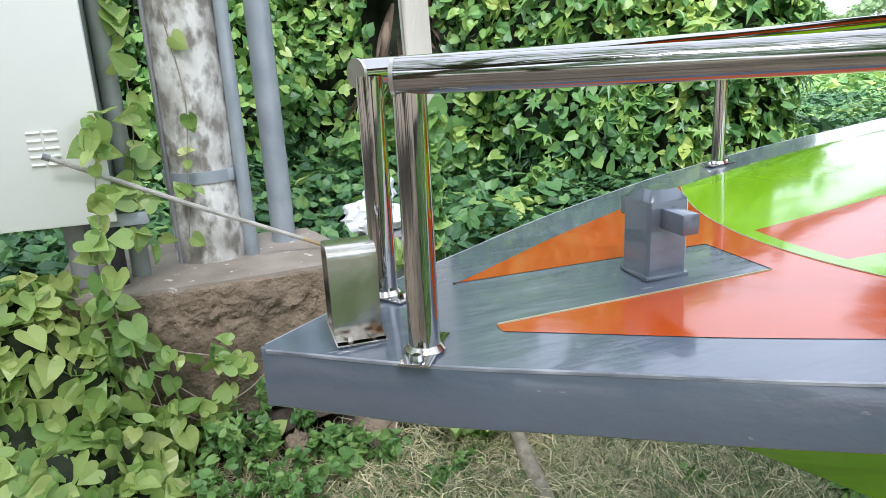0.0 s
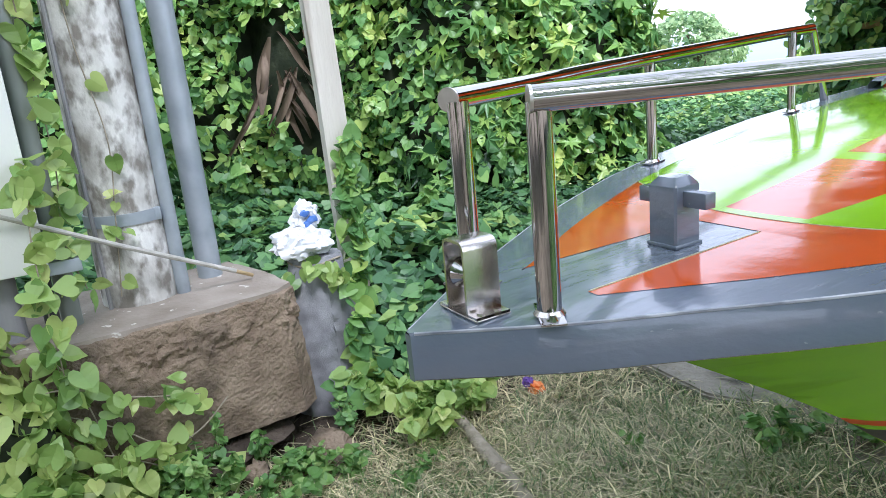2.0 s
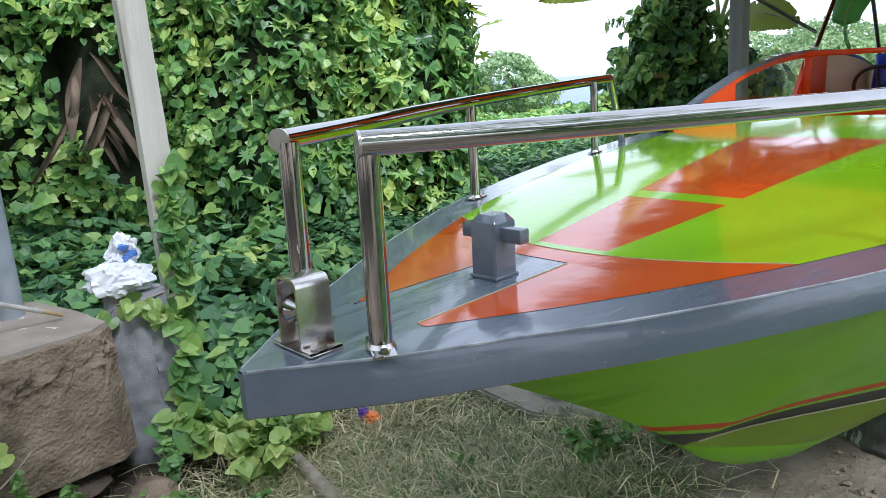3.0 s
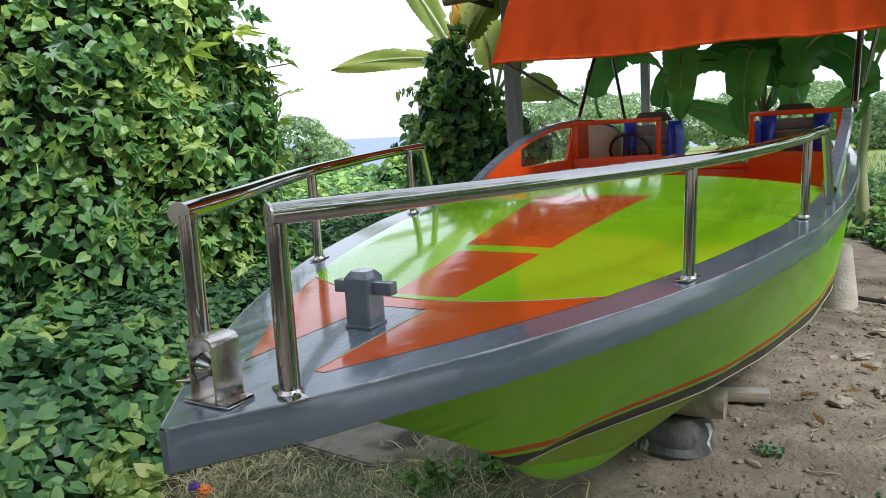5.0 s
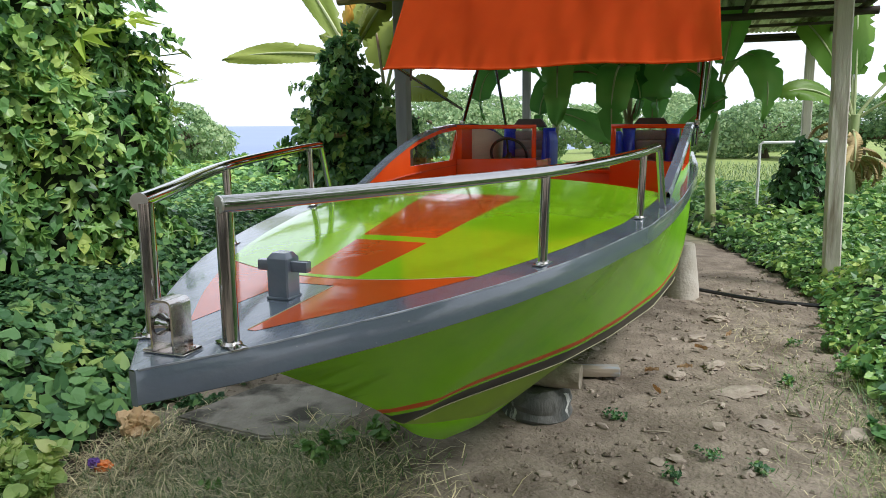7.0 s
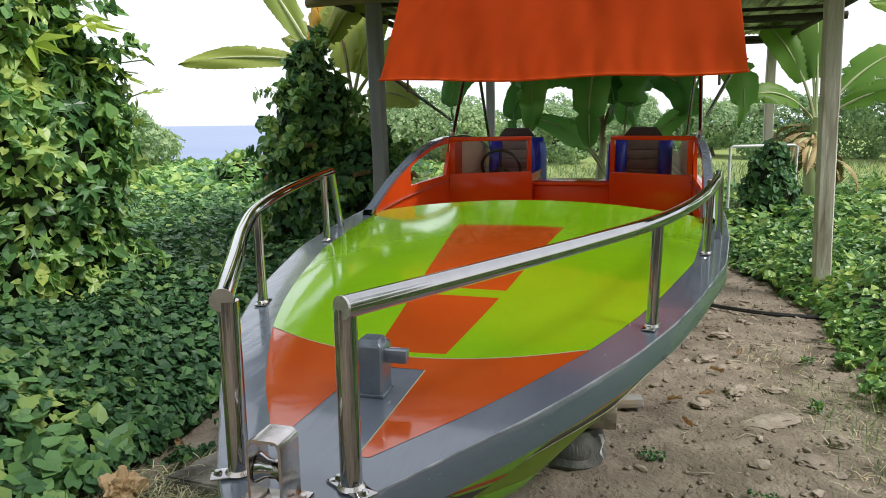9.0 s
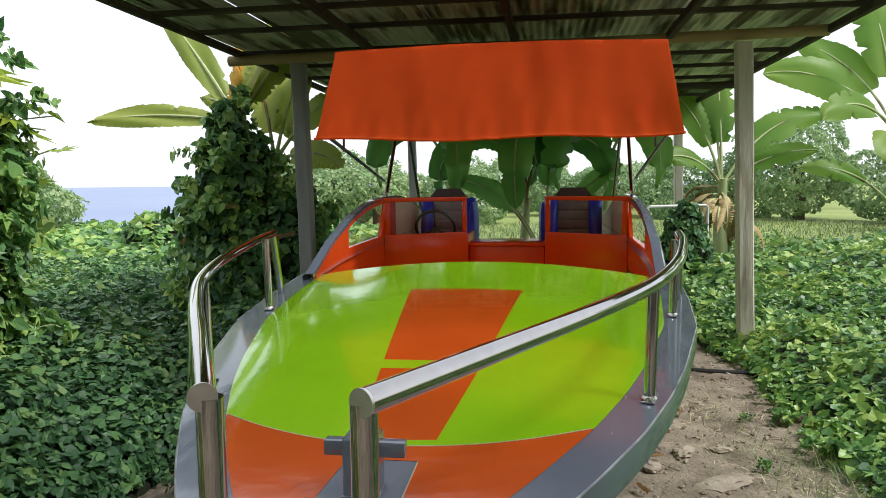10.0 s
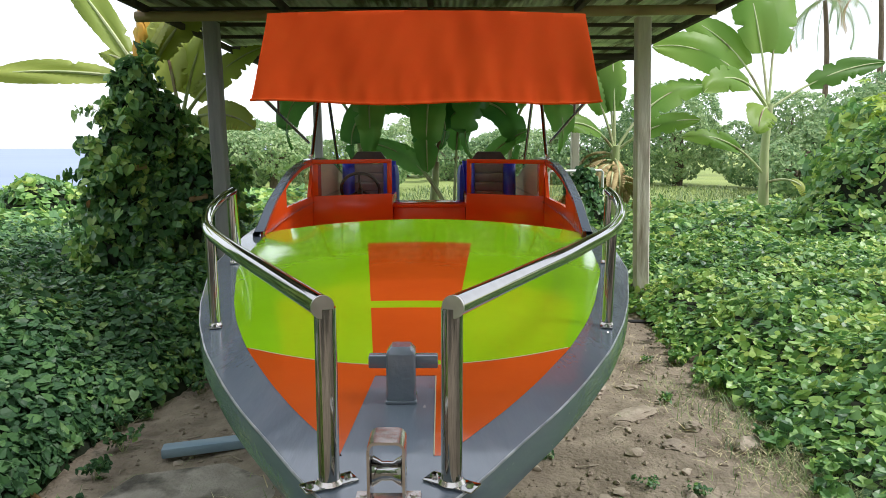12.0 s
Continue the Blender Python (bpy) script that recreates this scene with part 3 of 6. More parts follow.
grid(bm, [[(x, rear(x), deck_z(x, rear(x)) - dz) for x in np.linspace(-0.85, 0.85, 24)] for dz in (0.0, 0.03, 0.22)])
part("deck_bulkhead", bm, LIME_HULL, boat)
bm = bmesh.new()
box(bm, (0, 5.3, 0.60), (1.2, 3.4, 0.04))
part("cockpit_floor", bm, RED_ORANGE, boat)

# mooring bitt with its cross peg
bm = bmesh.new()
zt = 1.288
rings = [(0.031, 1.145), (0.031, zt - 0.016), (0.030, zt - 0.013), (0.020, zt)]
rows = []
for r, z in rings:
    c = 0.004
    rows.append([(sx, 0.362 + sy, z) for sx, sy in ((-r + c, -r), (r - c, -r), (r, -r + c), (r, r - c), (r - c, r), (-r + c, r), (-r, r - c), (-r, -r + c), (-r + c, -r))])
vs = grid(bm, rows)
bm.faces.new(vs[-1][:-1])
bmesh.ops.remove_doubles(bm, verts=bm.verts, dist=0.0001)
bitt = part("mooring_bitt", bm, GREY, boat, "square grey painted mooring post")
bm = bmesh.new()
box(bm, (0.004, 0.362, 1.252), (0.148, 0.026, 0.028), bevel=0.003)
part("cross_peg", bm, GREY, bitt)
bm = bmesh.new()
box(bm, (0.0, 0.362, sheer(0.36) + 0.003), (0.067, 0.067, 0.007), bevel=0.0025)
part("paint_bead", bm, GREY, bitt)

# bow roller in its bent strap
bm = bmesh.new()
zd = sheer(-0.06)
yc, wx, wy = -0.062, 0.029, 0.029
path = [(-wx - 0.022, zd + 0.003), (-wx, zd + 0.003), (-wx, zd + 0.100)] + \
       [(-wx + 0.014 - 0.014 * math.cos(a), zd + 0.100 + 0.014 * math.sin(a)) for a in np.linspace(0, math.pi / 2, 5)] + \
       [(wx - 0.014 + 0.014 * math.sin(a), zd + 0.100 + 0.014 * math.cos(a)) for a in np.linspace(0, math.pi / 2, 5)] + [(wx, zd + 0.003), (wx + 0.022, zd + 0.003)]
th = 0.0045
inner_path = []
for i, (x, z) in enumerate(path):
    p, q = Vector(path[max(i - 1, 0)]), Vector(path[min(i + 1, len(path) - 1)])
    d = (q - p).normalized()
    inner_path.append((x + d.y * th, z - d.x * th if i not in (0, 1, len(path) - 1, len(path) - 2) else z + th))
inner_path[0], inner_path[-1] = (path[0][0], zd + 0.0075), (path[-1][0], zd + 0.0075)
inner_path[1], inner_path[-2] = (path[1][0] + th, zd + 0.0075), (path[-2][0] - th, zd + 0.0075)
loops = [[(xo, yc - wy, zo), (xo, yc + wy, zo), (xi, yc + wy, zi), (xi, yc - wy, zi), (xo, yc - wy, zo)] for (xo, zo), (xi, zi) in zip(path, inner_path)]
grid(bm, loops)
bmesh.ops.remove_doubles(bm, verts=bm.verts, dist=0.00005)
roller = part("bow_roller", bm, STEEL_DULL, boat, "tarnished steel strap holding the bow roller", smooth=40)
bm = bmesh.new()
tube(bm, [(-0.024, yc, zd + 0.055), (-0.022, yc, zd + 0.055), (-0.008, yc, zd + 0.055), (0.008, yc, zd + 0.055), (0.022, yc, zd + 0.055), (0.024, yc, zd + 0.055)],
     [0.022, 0.024, 0.015, 0.015, 0.024, 0.022], 20)
part("wheel", bm, STEEL, roller)
for sx in (1, -1):
    bm = bmesh.new()
    tube(bm, [(sx * 0.0265, yc, zd + 0.055), (sx * 0.030, yc, zd + 0.055)], 0.006, 6)
    part("bolt", bm, STEEL_DULL, roller)
    for sy in (-1, 1):
        bm = bmesh.new()
        tube(bm, [(sx * 0.040, yc + sy * 0.014, zd + 0.004), (sx * 0.040, yc + sy * 0.014, zd + 0.010)], 0.006, 6)
        part("bolt", bm, STEEL_DULL, roller)

bm = bmesh.new()
box(bm, (0, yc, zd + 0.0022), (0.104, 0.060, 0.0032), bevel=0.001)
part("foot_plate", bm, STEEL_DULL, roller, "rust-stained foot plate")

# bow rails
R = 0.0182
for side in (1, -1):
    pts = spline([(0.1035, -0.013, 1.456), (0.255, 0.27, 1.459), (0.42, 0.575, 1.465), (0.582, 0.915, 1.472), (0.705, 1.30, 1.484), (0.795, 1.72, 1.500), (0.838, 2.035, 1.512)], 9)
    bm = bmesh.new()
    tube(bm, [(side * p.x, p.y, p.z) for p in pts], R, 20)
    tube(bm, [(side * 0.838, 2.030, 1.513), (side * 0.842, 2.046, 1.506), (side * 0.846, 2.062, 1.488), (side * 0.868, 2.185, sheer(2.18))], R * 0.86, 16)
    rail = part("bow_rail", bm, STEEL, boat, "polished stainless bow rail", smooth=50)
    bm = bmesh.new()
    tube(bm, [(side * 0.1015, -0.0170, 1.456), (side * 0.1035, -0.0130, 1.456)], R * 1.04, 20)
    part("end_cap", bm, BRUSHED, rail, "brushed flat end cap")
    for px, py, top, r in ((0.101, 0.0, 1.452, R * 0.98), (0.574, 0.914, 1.470, R * 0.82), (0.790, 1.858, 1.503, R * 0.82)):
        bm = bmesh.new()
        tx = px + (0.006 if py > 0.5 else 0.0)
        tube(bm, [(side * px, py, sheer(py)), (side * tx, py, top)], r, 16)
        post = part("post", bm, STEEL, rail)
        bm = bmesh.new()
        tube(bm, [(side * px, py, sheer(py) + 0.004), (side * px, py, sheer(py) + 0.011)], [r * 1.32, r * 1.05], 16)
        part("weld_collar", bm, STEEL_DULL, post)
        bm = bmesh.new()
        t = rot(0, 0, side * (59 if py < 0.5 else -14))
        box(bm, (side * px, py, sheer(py) + 0.003), (0.034 if py > 0.5 else 0.036, 0.082 if py > 0.5 else 0.092, 0.0035), t, bevel=0.001)
        part("base_plate", bm, STEEL, post)
        for sy in (-1, 1):
            o = t @ Vector((0, sy * (0.030 if py > 0.5 else 0.034), 0))
            bm = bmesh.new()
            tube(bm, [(side * px + o.x, py + o.y, sheer(py) + 0.005), (side * px + o.x, py + o.y, sheer(py) + 0.011)], [0.0075, 0.005], 8)
            part("bolt", bm, STEEL, post)

# cockpit coamings with raked side windows
WY0, WY1, WZ = 3.38, 4.42, 1.325


def coam_x(y, z):
    return lerp_table([(2.5, 0.845), (3.0, 0.885), (3.6, 0.915), (4.5, 0.93), (5, 0.935), (7.2, 0.90)], y)


for side in (1, -1):
    bm = bmesh.new()
    ys = list(np.linspace(2.52, 7.15, 64))

    def wall(y0, y1, lo, hi, mi_in, n):
        for i in range(n):
            a, b = y0 + (y1 - y0) * i / n, y0 + (y1 - y0) * (i + 1) / n
            q = []
            for y in (a, b):
                x = coam_x(y, 0)
                q.append([(side * (x - 0.012), y, lo(y)), (side * (x - 0.012), y, hi(y)), (side * (x + 0.012), y, hi(y)), (side * (x + 0.012), y, lo(y))])
            v = [[bm.verts.new(p) for p in r] for r in q]
            for k, mi in ((0, mi_in), (1, 0), (2, 2), (3, 0)):
                bm.faces.new((v[0][k], v[0][(k + 1) % 4], v[1][(k + 1) % 4], v[1][k])).material_index = mi
            if i == 0:
                bm.faces.new(v[0][::-1])
            if i == n - 1:
                bm.faces.new(v[1])
    top = lambda y: soft(COAM, y, 0.12)
    low = lambda y: sheer(y) - 0.02 - 0.18 * max(0.0, min(1.0, (y - 2.8) / 0.3))
    wall(2.60, WY0, low, top, 0, 16)
    wall(WY0, WY1 + 0.2, low, lambda y: WZ, 0, 12)
    wall(WY0, WY1 + 0.2, lambda y: max(WZ, top(y) - 0.042), top, 0, 12)
    wall(WY1 + 0.2, 4.9, low, top, 0, 4)
    wall(4.9, 7.15, low, top, 3, 14)
    # raked pillar behind the pane
    x = coam_x(4.45, 0)
    v = [[bm.verts.new((side * (x + dx), y, z)) for y, z in ((WY1 - 0.08, WZ), (WY1 + 0.2, WZ), (WY1 + 0.2, 1.575), (WY1 + 0.10, 1.575))] for dx in (-0.013, 0.013)]
    bm.faces.new(v[0]), bm.faces.new(v[1][::-1])
    for k in range(4):
        bm.faces.new((v[0][k], v[0][(k + 1) % 4], v[1][(k + 1) % 4], v[1][k]))
    bmesh.ops.remove_doubles(bm, verts=bm.verts, dist=0.0008)
    coaming = part("coaming", bm, [RED_ORANGE, GREY, LIME_HULL, BEIGE], boat, "orange cockpit side with a raked window", smooth=40)
    bm = bmesh.new()
    rows = []
    for y in ys:
        x, z = coam_x(y, 0), soft(COAM, y, 0.12)
        rows.append([(side * (x + dx), y, z + dz) for dx, dz in ((-0.016, -0.012), (-0.016, 0.010), (0.030, 0.010), (0.040, -0.004), (0.040, -0.030), (0.014, -0.030))])
    grid(bm, rows)
    part("coaming_cap", bm, GREY, coaming, "grey painted coaming cap")
    bm = bmesh.new()
    n = 14
    lo = [(side * coam_x(y, 0), y, WZ - 0.005) for y in np.linspace(WY0 - 0.02, WY1 + 0.1, n)]
    hi = [(side * coam_x(y, 0), y, max(WZ, top(y) - 0.035)) for y in np.linspace(WY0 - 0.02, WY1 + 0.1, n)]
    grid(bm, [lo, hi])
    pane = part("pane", bm, PANE, coaming, "clear side pane")
    pane.visible_shadow = False
    # front console with its framed pane
    a, b = Vector((side * 0.92, 4.46, 0)), Vector((side * 0.32, 4.83, 0))
    d = (b - a).normalized()
    nrm = Vector((d.y, -d.x, 0))
    ang = math.degrees(math.atan2(d.y, d.x))
    L = (b - a).length

    def bar(bm, s0, s1, z0, z1, th=0.026):
        c = a + d * (s0 + s1) / 2
        box(bm, (c.x, c.y, (z0 + z1) / 2), (s1 - s0, th, z1 - z0), rot(0, 0, ang), bevel=0.004)
    bm = bmesh.new()
    bar(bm, 0, L, 1.02, 1.325)
    console = part("console", bm, RED_ORANGE, boat, "orange dashboard panel")
    bm = bmesh.new()
    bar(bm, 0.0, 0.045, 1.327, 1.575)
    bar(bm, L - 0.036, L, 1.327, 1.59)
    bar(bm, 0.0, L, 1.578, 1.612)
    ws = part("windshield_frame", bm, RED_ORANGE, console)
    bm = bmesh.new()
    c = a + d * L / 2
    box(bm, (c.x, c.y, 1.452), (L - 0.06, 0.004, 0.262), rot(0, 0, ang))
    pane = part("pane", bm, PANE, console, "clear windshield pane")
    pane.visible_shadow = False
    bm = bmesh.new()
    box(bm, (side * 0.325, 5.18, 0.93), (0.024, 0.68, 0.74), bevel=0.005)
    part("console_return", bm, RED_ORANGE, console)
bm = bmesh.new()
box(bm, (0, 5.15, 0.9), (0.62, 0.4, 0.60), bevel=0.01)
bench = part("centre_box", bm, RED_ORANGE, boat, "glossy orange box between the seats")
bm = bmesh.new()
box(bm, (0, 5.14, 1.215), (0.64, 0.44, 0.03), bevel=0.008)
part("lid", bm, RED_ORANGE, bench)

# steering wheel
bm = bmesh.new()
t = rot(-62, 0, 0)
c = Vector((-0.60, 4.99, 1.345))
ring = [c + t @ Vector((0.165 * math.cos(k * math.pi / 20), 0.165 * math.sin(k * math.pi / 20), 0)) for k in range(41)]
tube(bm, ring, 0.013, 10, caps=False)
for k in (0.5, 2.6, 4.7):
    tube(bm, [c + t @ Vector((0, 0, -0.02)), c + t @ Vector((0.163 * math.cos(k), 0.163 * math.sin(k), 0))], 0.009, 8)
tube(bm, [c + t @ Vector((0, 0, -0.18)), c + t @ Vector((0, 0, 0.01))], 0.024, 12)
part("steering_wheel", bm, BLACK, boat, "black steering wheel")

# bucket seats
for sx in (-0.60, 0.57):
    y0 = 5.72
    bm = bmesh.new()
    for i in range(7):
        z = 0.98 + i * 0.088
        box(bm, (sx, y0 + 0.02 + 0.012 * i, z), (0.29, 0.07, 0.086), rot(8, 0, 0), bevel=0.014)
    seat = part("bucket_seat", bm, SEATGREY, boat, "bucket seat with ribbed grey back and blue bolsters", smooth=60)
    for s in (1, -1):
        bm = bmesh.new()
        n = 10
        rows = []
        for i in range(n + 1):
            z = 0.86 + 0.72 * i / n
            bulk = 0.10 * math.sin(math.pi * min(1, 0.25 + 0.75 * i / n)) ** 0.5 + 0.01
            yb = y0 + 0.03 + 0.1 * i / n
            rows.append([(sx + s * (0.14 + 0.06 + 0.062 * math.cos(k)), yb - 0.05 + bulk * 1.25 * math.sin(k), z) for k in np.linspace(0, 2 * math.pi, 13)])
        vs = grid(bm, rows)
        bm.faces.new(vs[0][:-1]), bm.faces.new(vs[-1][:-1])
        bmesh.ops.remove_doubles(bm, verts=bm.verts, dist=0.0001)
        part("bolster", bm, BLUE, seat, "blue vinyl side bolster", smooth=60)
    bm = bmesh.new()
    wx_ = -0.338 if sx < 0 else 0.292
    rows = [[(wx_ + dx * w_, 5.60 + dy, z) for dx, dy in ((-1, 0.16), (-1, -0.10), (-0.5, -0.16), (0.5, -0.16), (1, -0.10), (1, 0.16), (-1, 0.16))] for z, w_ in ((0.95, 0.022), (1.2, 0.034), (1.45, 0.032), (1.53, 0.018), (1.545, 0.004))]
    grid(bm, rows)
    part("side_wing", bm, BLUE, seat, "blue vinyl side wing", smooth=60)
    bm = bmesh.new()
    box(bm, (sx, y0 - 0.22, 0.86), (0.46, 0.44, 0.12), bevel=0.03)
    part("cushion", bm, BLUE, seat)
    bm = bmesh.new()
    box(bm, (sx, y0 - 0.2, 0.69), (0.3, 0.3, 0.22), bevel=0.01)
    part("pedestal", bm, SEATDARK, seat)
    bm = bmesh.new()
    rows = [[(sx - wv, y0 + 0.10 + dy, z), (sx + wv, y0 + 0.10 + dy, z)] for wv, z, dy in ((0.17, 1.585, -0.03), (0.165, 1.60, -0.04), (0.115, 1.665, -0.03), (0.11, 1.67, 0.0), (0.115, 1.665, 0.05), (0.17, 1.585, 0.05))]
    vs = grid(bm, rows)
    bm.faces.new([r[0] for r in vs]), bm.faces.new([r[1] for r in vs])
    part("headrest", bm, SEATDARK, seat, "dark grey headrest")

# canopy: cloth drawn over a tube frame
bm = bmesh.new()
rows = []
N = 150
for j in range(40):
    row = []
    for i in range(N + 1):
        u = -1 + 2 * i / N
        if j < 18:
            s = j / 17
            y, z, hw = 3.44 + 0.34 * s ** 0.9, 1.996 + 0.60 * s, 1.078 + 0.032 * (1 - s) - 0.012 * s
            fold = (0.020 * math.sin(9 * u + 1.0) + 0.007 * math.sin(23 * u + 4 * s) + 0.005 * math.sin(41 * u - 9 * s) + 0.014 * math.sin(27 * u + 2 + 1.5 * s) * max(0, min(1, 4 * u)) + 0.006 * math.sin(61 * u + 3 * s) * max(0, 1 - 3 * s)) * (1.1 - 0.8 * s) + 0.012 * math.sin(3.1 * s) * math.sin(5 * u)
            z += 0.010 * math.sin(6 * u) * (1 - s) - 0.012 * (1 - u * u) * (1 - s)
            y += fold
        else:
            s = (j - 17) / 22
            y, z, hw = 3.78 + 2.5 * s, 2.592 + 0.06 * math.sin(math.pi * s) + 0.004 * math.sin(14 * u + 5 * s), 1.066
        z += (0.022 * (1 - u * u) if j >= 14 else 0.022 * (1 - u * u) * j / 14)
        row.append((u * hw, y, z))
    rows.append(row)
grid(bm, rows)
bmesh.ops.solidify(bm, geom=bm.faces[:], thickness=0.003)
canopy = part("canopy", bm, CLOTH, boat, "orange canvas canopy with hanging front flap", smooth=60)
bm = bmesh.new()
tube(bm, [Vector(p) + Vector((0, -0.003, 0.004)) for p in rows[0]], 0.0085, 8)
part("hem", bm, CLOTH, canopy)
for side in (1, -1):
    for p, q, r in (((side * 1.03, 4.95, 1.75), (side * 1.05, 3.53, 2.02), 0.0125), ((side * 0.985, 4.80, 1.585), (side * 1.03, 5.85, 2.62), 0.0155), ((side * 0.98, 6.45, 1.40), (side * 1.03, 5.75, 2.62), 0.0155),
                    ((side * 1.04, 3.56, 2.10), (side * 1.05, 6.2, 2.58), 0.009)):
        bm = bmesh.new()
        tube(bm, [p, q], r, 12)
        part("canopy_strut", bm, STEEL, canopy)
    bm = bmesh.new()
    box(bm, (side * 0.985, 4.80, 1.625), (0.035, 0.06, 0.05), bevel=0.005)
    part("strut_bracket", bm, STEEL_DULL, canopy)
    bm = bmesh.new()
    tube(bm, [(side * 0.98, 3.62, 1.93), (side * 0.98, 3.63, 2.06)], 0.008, 8)
    part("snap_hook", bm, SEATDARK, canopy)

# ---------- shed over the boat ----------
shed = thing("boat_shed", (0, 9.0, 0.0), "open timber shed with a rusting zinc roof", "shed")
RZ = 3.14


def slab_post(name, base, top, s, material, label=""):
    bm = bmesh.new()
    b, t = Vector(base), Vector(top)
    rows = []
    n = 14
    for i in range(n + 1):
        c = b.lerp(t, i / n) + Vector((noise.noise(Vector((i * 0.4, base[0], 1))), noise.noise(Vector((i * 0.4, base[1], 5))), 0)) * 0.012
        h, k = s / 2, s / 2 - 0.012
        rows.append([(c.x + dx, c.y + dy, c.z) for dx, dy in ((-k, -h), (k, -h), (h, -k), (h, k), (k, h), (-k, h), (-h, k), (-h, -k), (-k, -h))])
    vs = grid(bm, rows)
    bm.faces.new(vs[-1][:-1])
    bmesh.ops.remove_doubles(bm, verts=bm.verts, dist=0.0001)
    return part(name, bm, material, shed, label)


slab_post("post", (2.30, 6.40, -0.1), (2.17, 6.30, 3.02), 0.145, WHITEWOOD, "pale weathered timber post")
slab_post("post", (-2.24, 6.50, -0.2), (-2.33, 6.60, 3.02), 0.15, GREYWOOD, "grey weathered timber post")
slab_post("post", (2.80, 12.8, -0.1), (2.74, 12.8, 3.1), 0.15, WHITEWOOD, "pale weathered timber post")
slab_post("post", (-2.25, 12.8, -0.1), (-2.3, 12.8, 3.1), 0.15, GREYWOOD, "grey weathered timber post")
for pts, r, m, nm in (([(-3.06, 6.45, 3.05), (0, 6.42, 3.085), (2.95, 6.38, 3.12)], 0.052, BAMBOO, "front_beam"),
                      ([(-3.0, 9.6, 3.05), (3.1, 9.6, 3.05)], 0.05, DARKWOOD, "cross_beam"), ([(-3.0, 12.7, 3.07), (3.15, 12.7, 3.07)], 0.05, DARKWOOD, "cross_beam")):
    bm = bmesh.new()
    n = 30
    P = spline(pts, 10)
    tube(bm, P, [r * (1 + 0.06 * (i % 5 == 0)) for i in range(len(P))], 12)
    part(nm, bm, m, shed)
for x in (-2.95, -1.5, 0.0, 1.5, 2.95):
    bm = bmesh.new()
    box(bm, (x, 8.75, 3.125), (0.06, 9.4, 0.07), bevel=0.006)
    part("rafter", bm, DARKWOOD, shed)
for i, y in enumerate((4.10, 4.9, 5.65, 6.75, 7.7, 8.65, 9.7, 10.7, 11.8, 13.2)):
    bm = bmesh.new()
    box(bm, (0, y, 3.185), (6.1, 0.055, 0.045), bevel=0.005)
    part("purlin", bm, DARKWOOD, shed)
k = 0
for col in range(8):
    for row in range(3):
        bm = bmesh.new()
        x0, y0 = -3.1 + col * 0.775, 3.95 + row * 3.12
        rows = []
        dz = 0.008 * ((col + row) % 2) + 0.012 * row
        for y in (y0, y0 + 1.6, y0 + 3.25):
            rows.append([(x0 + u, y, 3.235 + dz + 0.010 * math.cos(2 * math.pi * u / 0.076) + 0.006 * math.sin(k + y)) for u in np.arange(0, 0.82, 0.0127)])
        grid(bm, rows)
        part("roof_sheet", bm, ZINC, shed, smooth=80)
        k += 1

# ---------- supports and litter on the ground ----------
def lay(x, y):
    return float(ground_z(np.float64(x), np.float64(y)))


bm = bmesh.new()
prof = [(0.0, 0.0), (0.185, 0.0), (0.20, 0.03), (0.185, 0.07), (0.197, 0.11), (0.185, 0.155), (0.15, 0.185), (0.0, 0.187)]
rows = []
for r, z in prof:
    rows.append([(0.22 + max(r, 0.001) * math.cos(a) * 1.0, 2.55 + max(r, 0.001) * math.sin(a), -0.02 + z * 0.98 + 0.008 * math.sin(3 * a + z * 20)) for a in np.linspace(0, 2 * math.pi, 33)])
grid(bm, rows)
bmesh.ops.remove_doubles(bm, verts=bm.verts, dist=0.002)
solo("hull_block", bm, DRUM, "round grey block under the keel splashed with white paint", "support")
bm = bmesh.new()
a, b = Vector((0.0, 2.56, 0.215)), Vector((0.47, 2.50, 0.245))
rows = []
for i in range(13):
    c = a.lerp(b, i / 12)
    rows.append([c + Vector((0.012 * math.sin(3 * k), math.cos(k), math.sin(k) * 0.85)) * (0.078 + 0.012 * noise.noise(Vector((i * 0.35, 2 * math.cos(k), 2 * math.sin(k))))) for k in np.linspace(0, 2 * math.pi, 19)])
vs = grid(bm, rows)
bm.faces.new(vs[0][:-1]), bm.faces.new(vs[-1][:-1])
bmesh.ops.remove_doubles(bm, verts=bm.verts, dist=0.0005)
solo("timber_chock", bm, LOGWOOD, "weathered grey log chock between block and keel", "support", smooth=25)
bm = bmesh.new()
t = Vector((2.16, 0.45, 0)).normalized()
c = Vector((-0.47, 3.04, -0.012))
box(bm, c, (2.2, 0.10, 0.06), rot(0, -2.6, math.degrees(math.atan2(t.y, t.x))), bevel=0.012)
solo("timber_beam", bm, PALEBLUE, "faded pale blue timber beam lying under the hull", "beam")
for (x, y, h, r) in ((0.93, 5.72, 0.50, 0.16), (-0.93, 5.72, 0.50, 0.17)):
    bm = bmesh.new()
    rows = [[(x + rr * math.cos(a), y + rr * math.sin(a), z) for a in np.linspace(0, 2 * math.pi, 25)] for rr, z in ((0.01, -0.08), (r, -0.08), (r * 0.97, 0.05), (r * 0.62, h - 0.03), (r * 0.55, h), (0.01, h + 0.005))]
    grid(bm, rows)
    bmesh.ops.remove_doubles(bm, verts=bm.verts, dist=0.001)
    solo("hull_pedestal", bm, PEDESTAL, "tapered pale concrete pedestal under the hull", "support", "pedestals under the hull")
bm = bmesh.new()
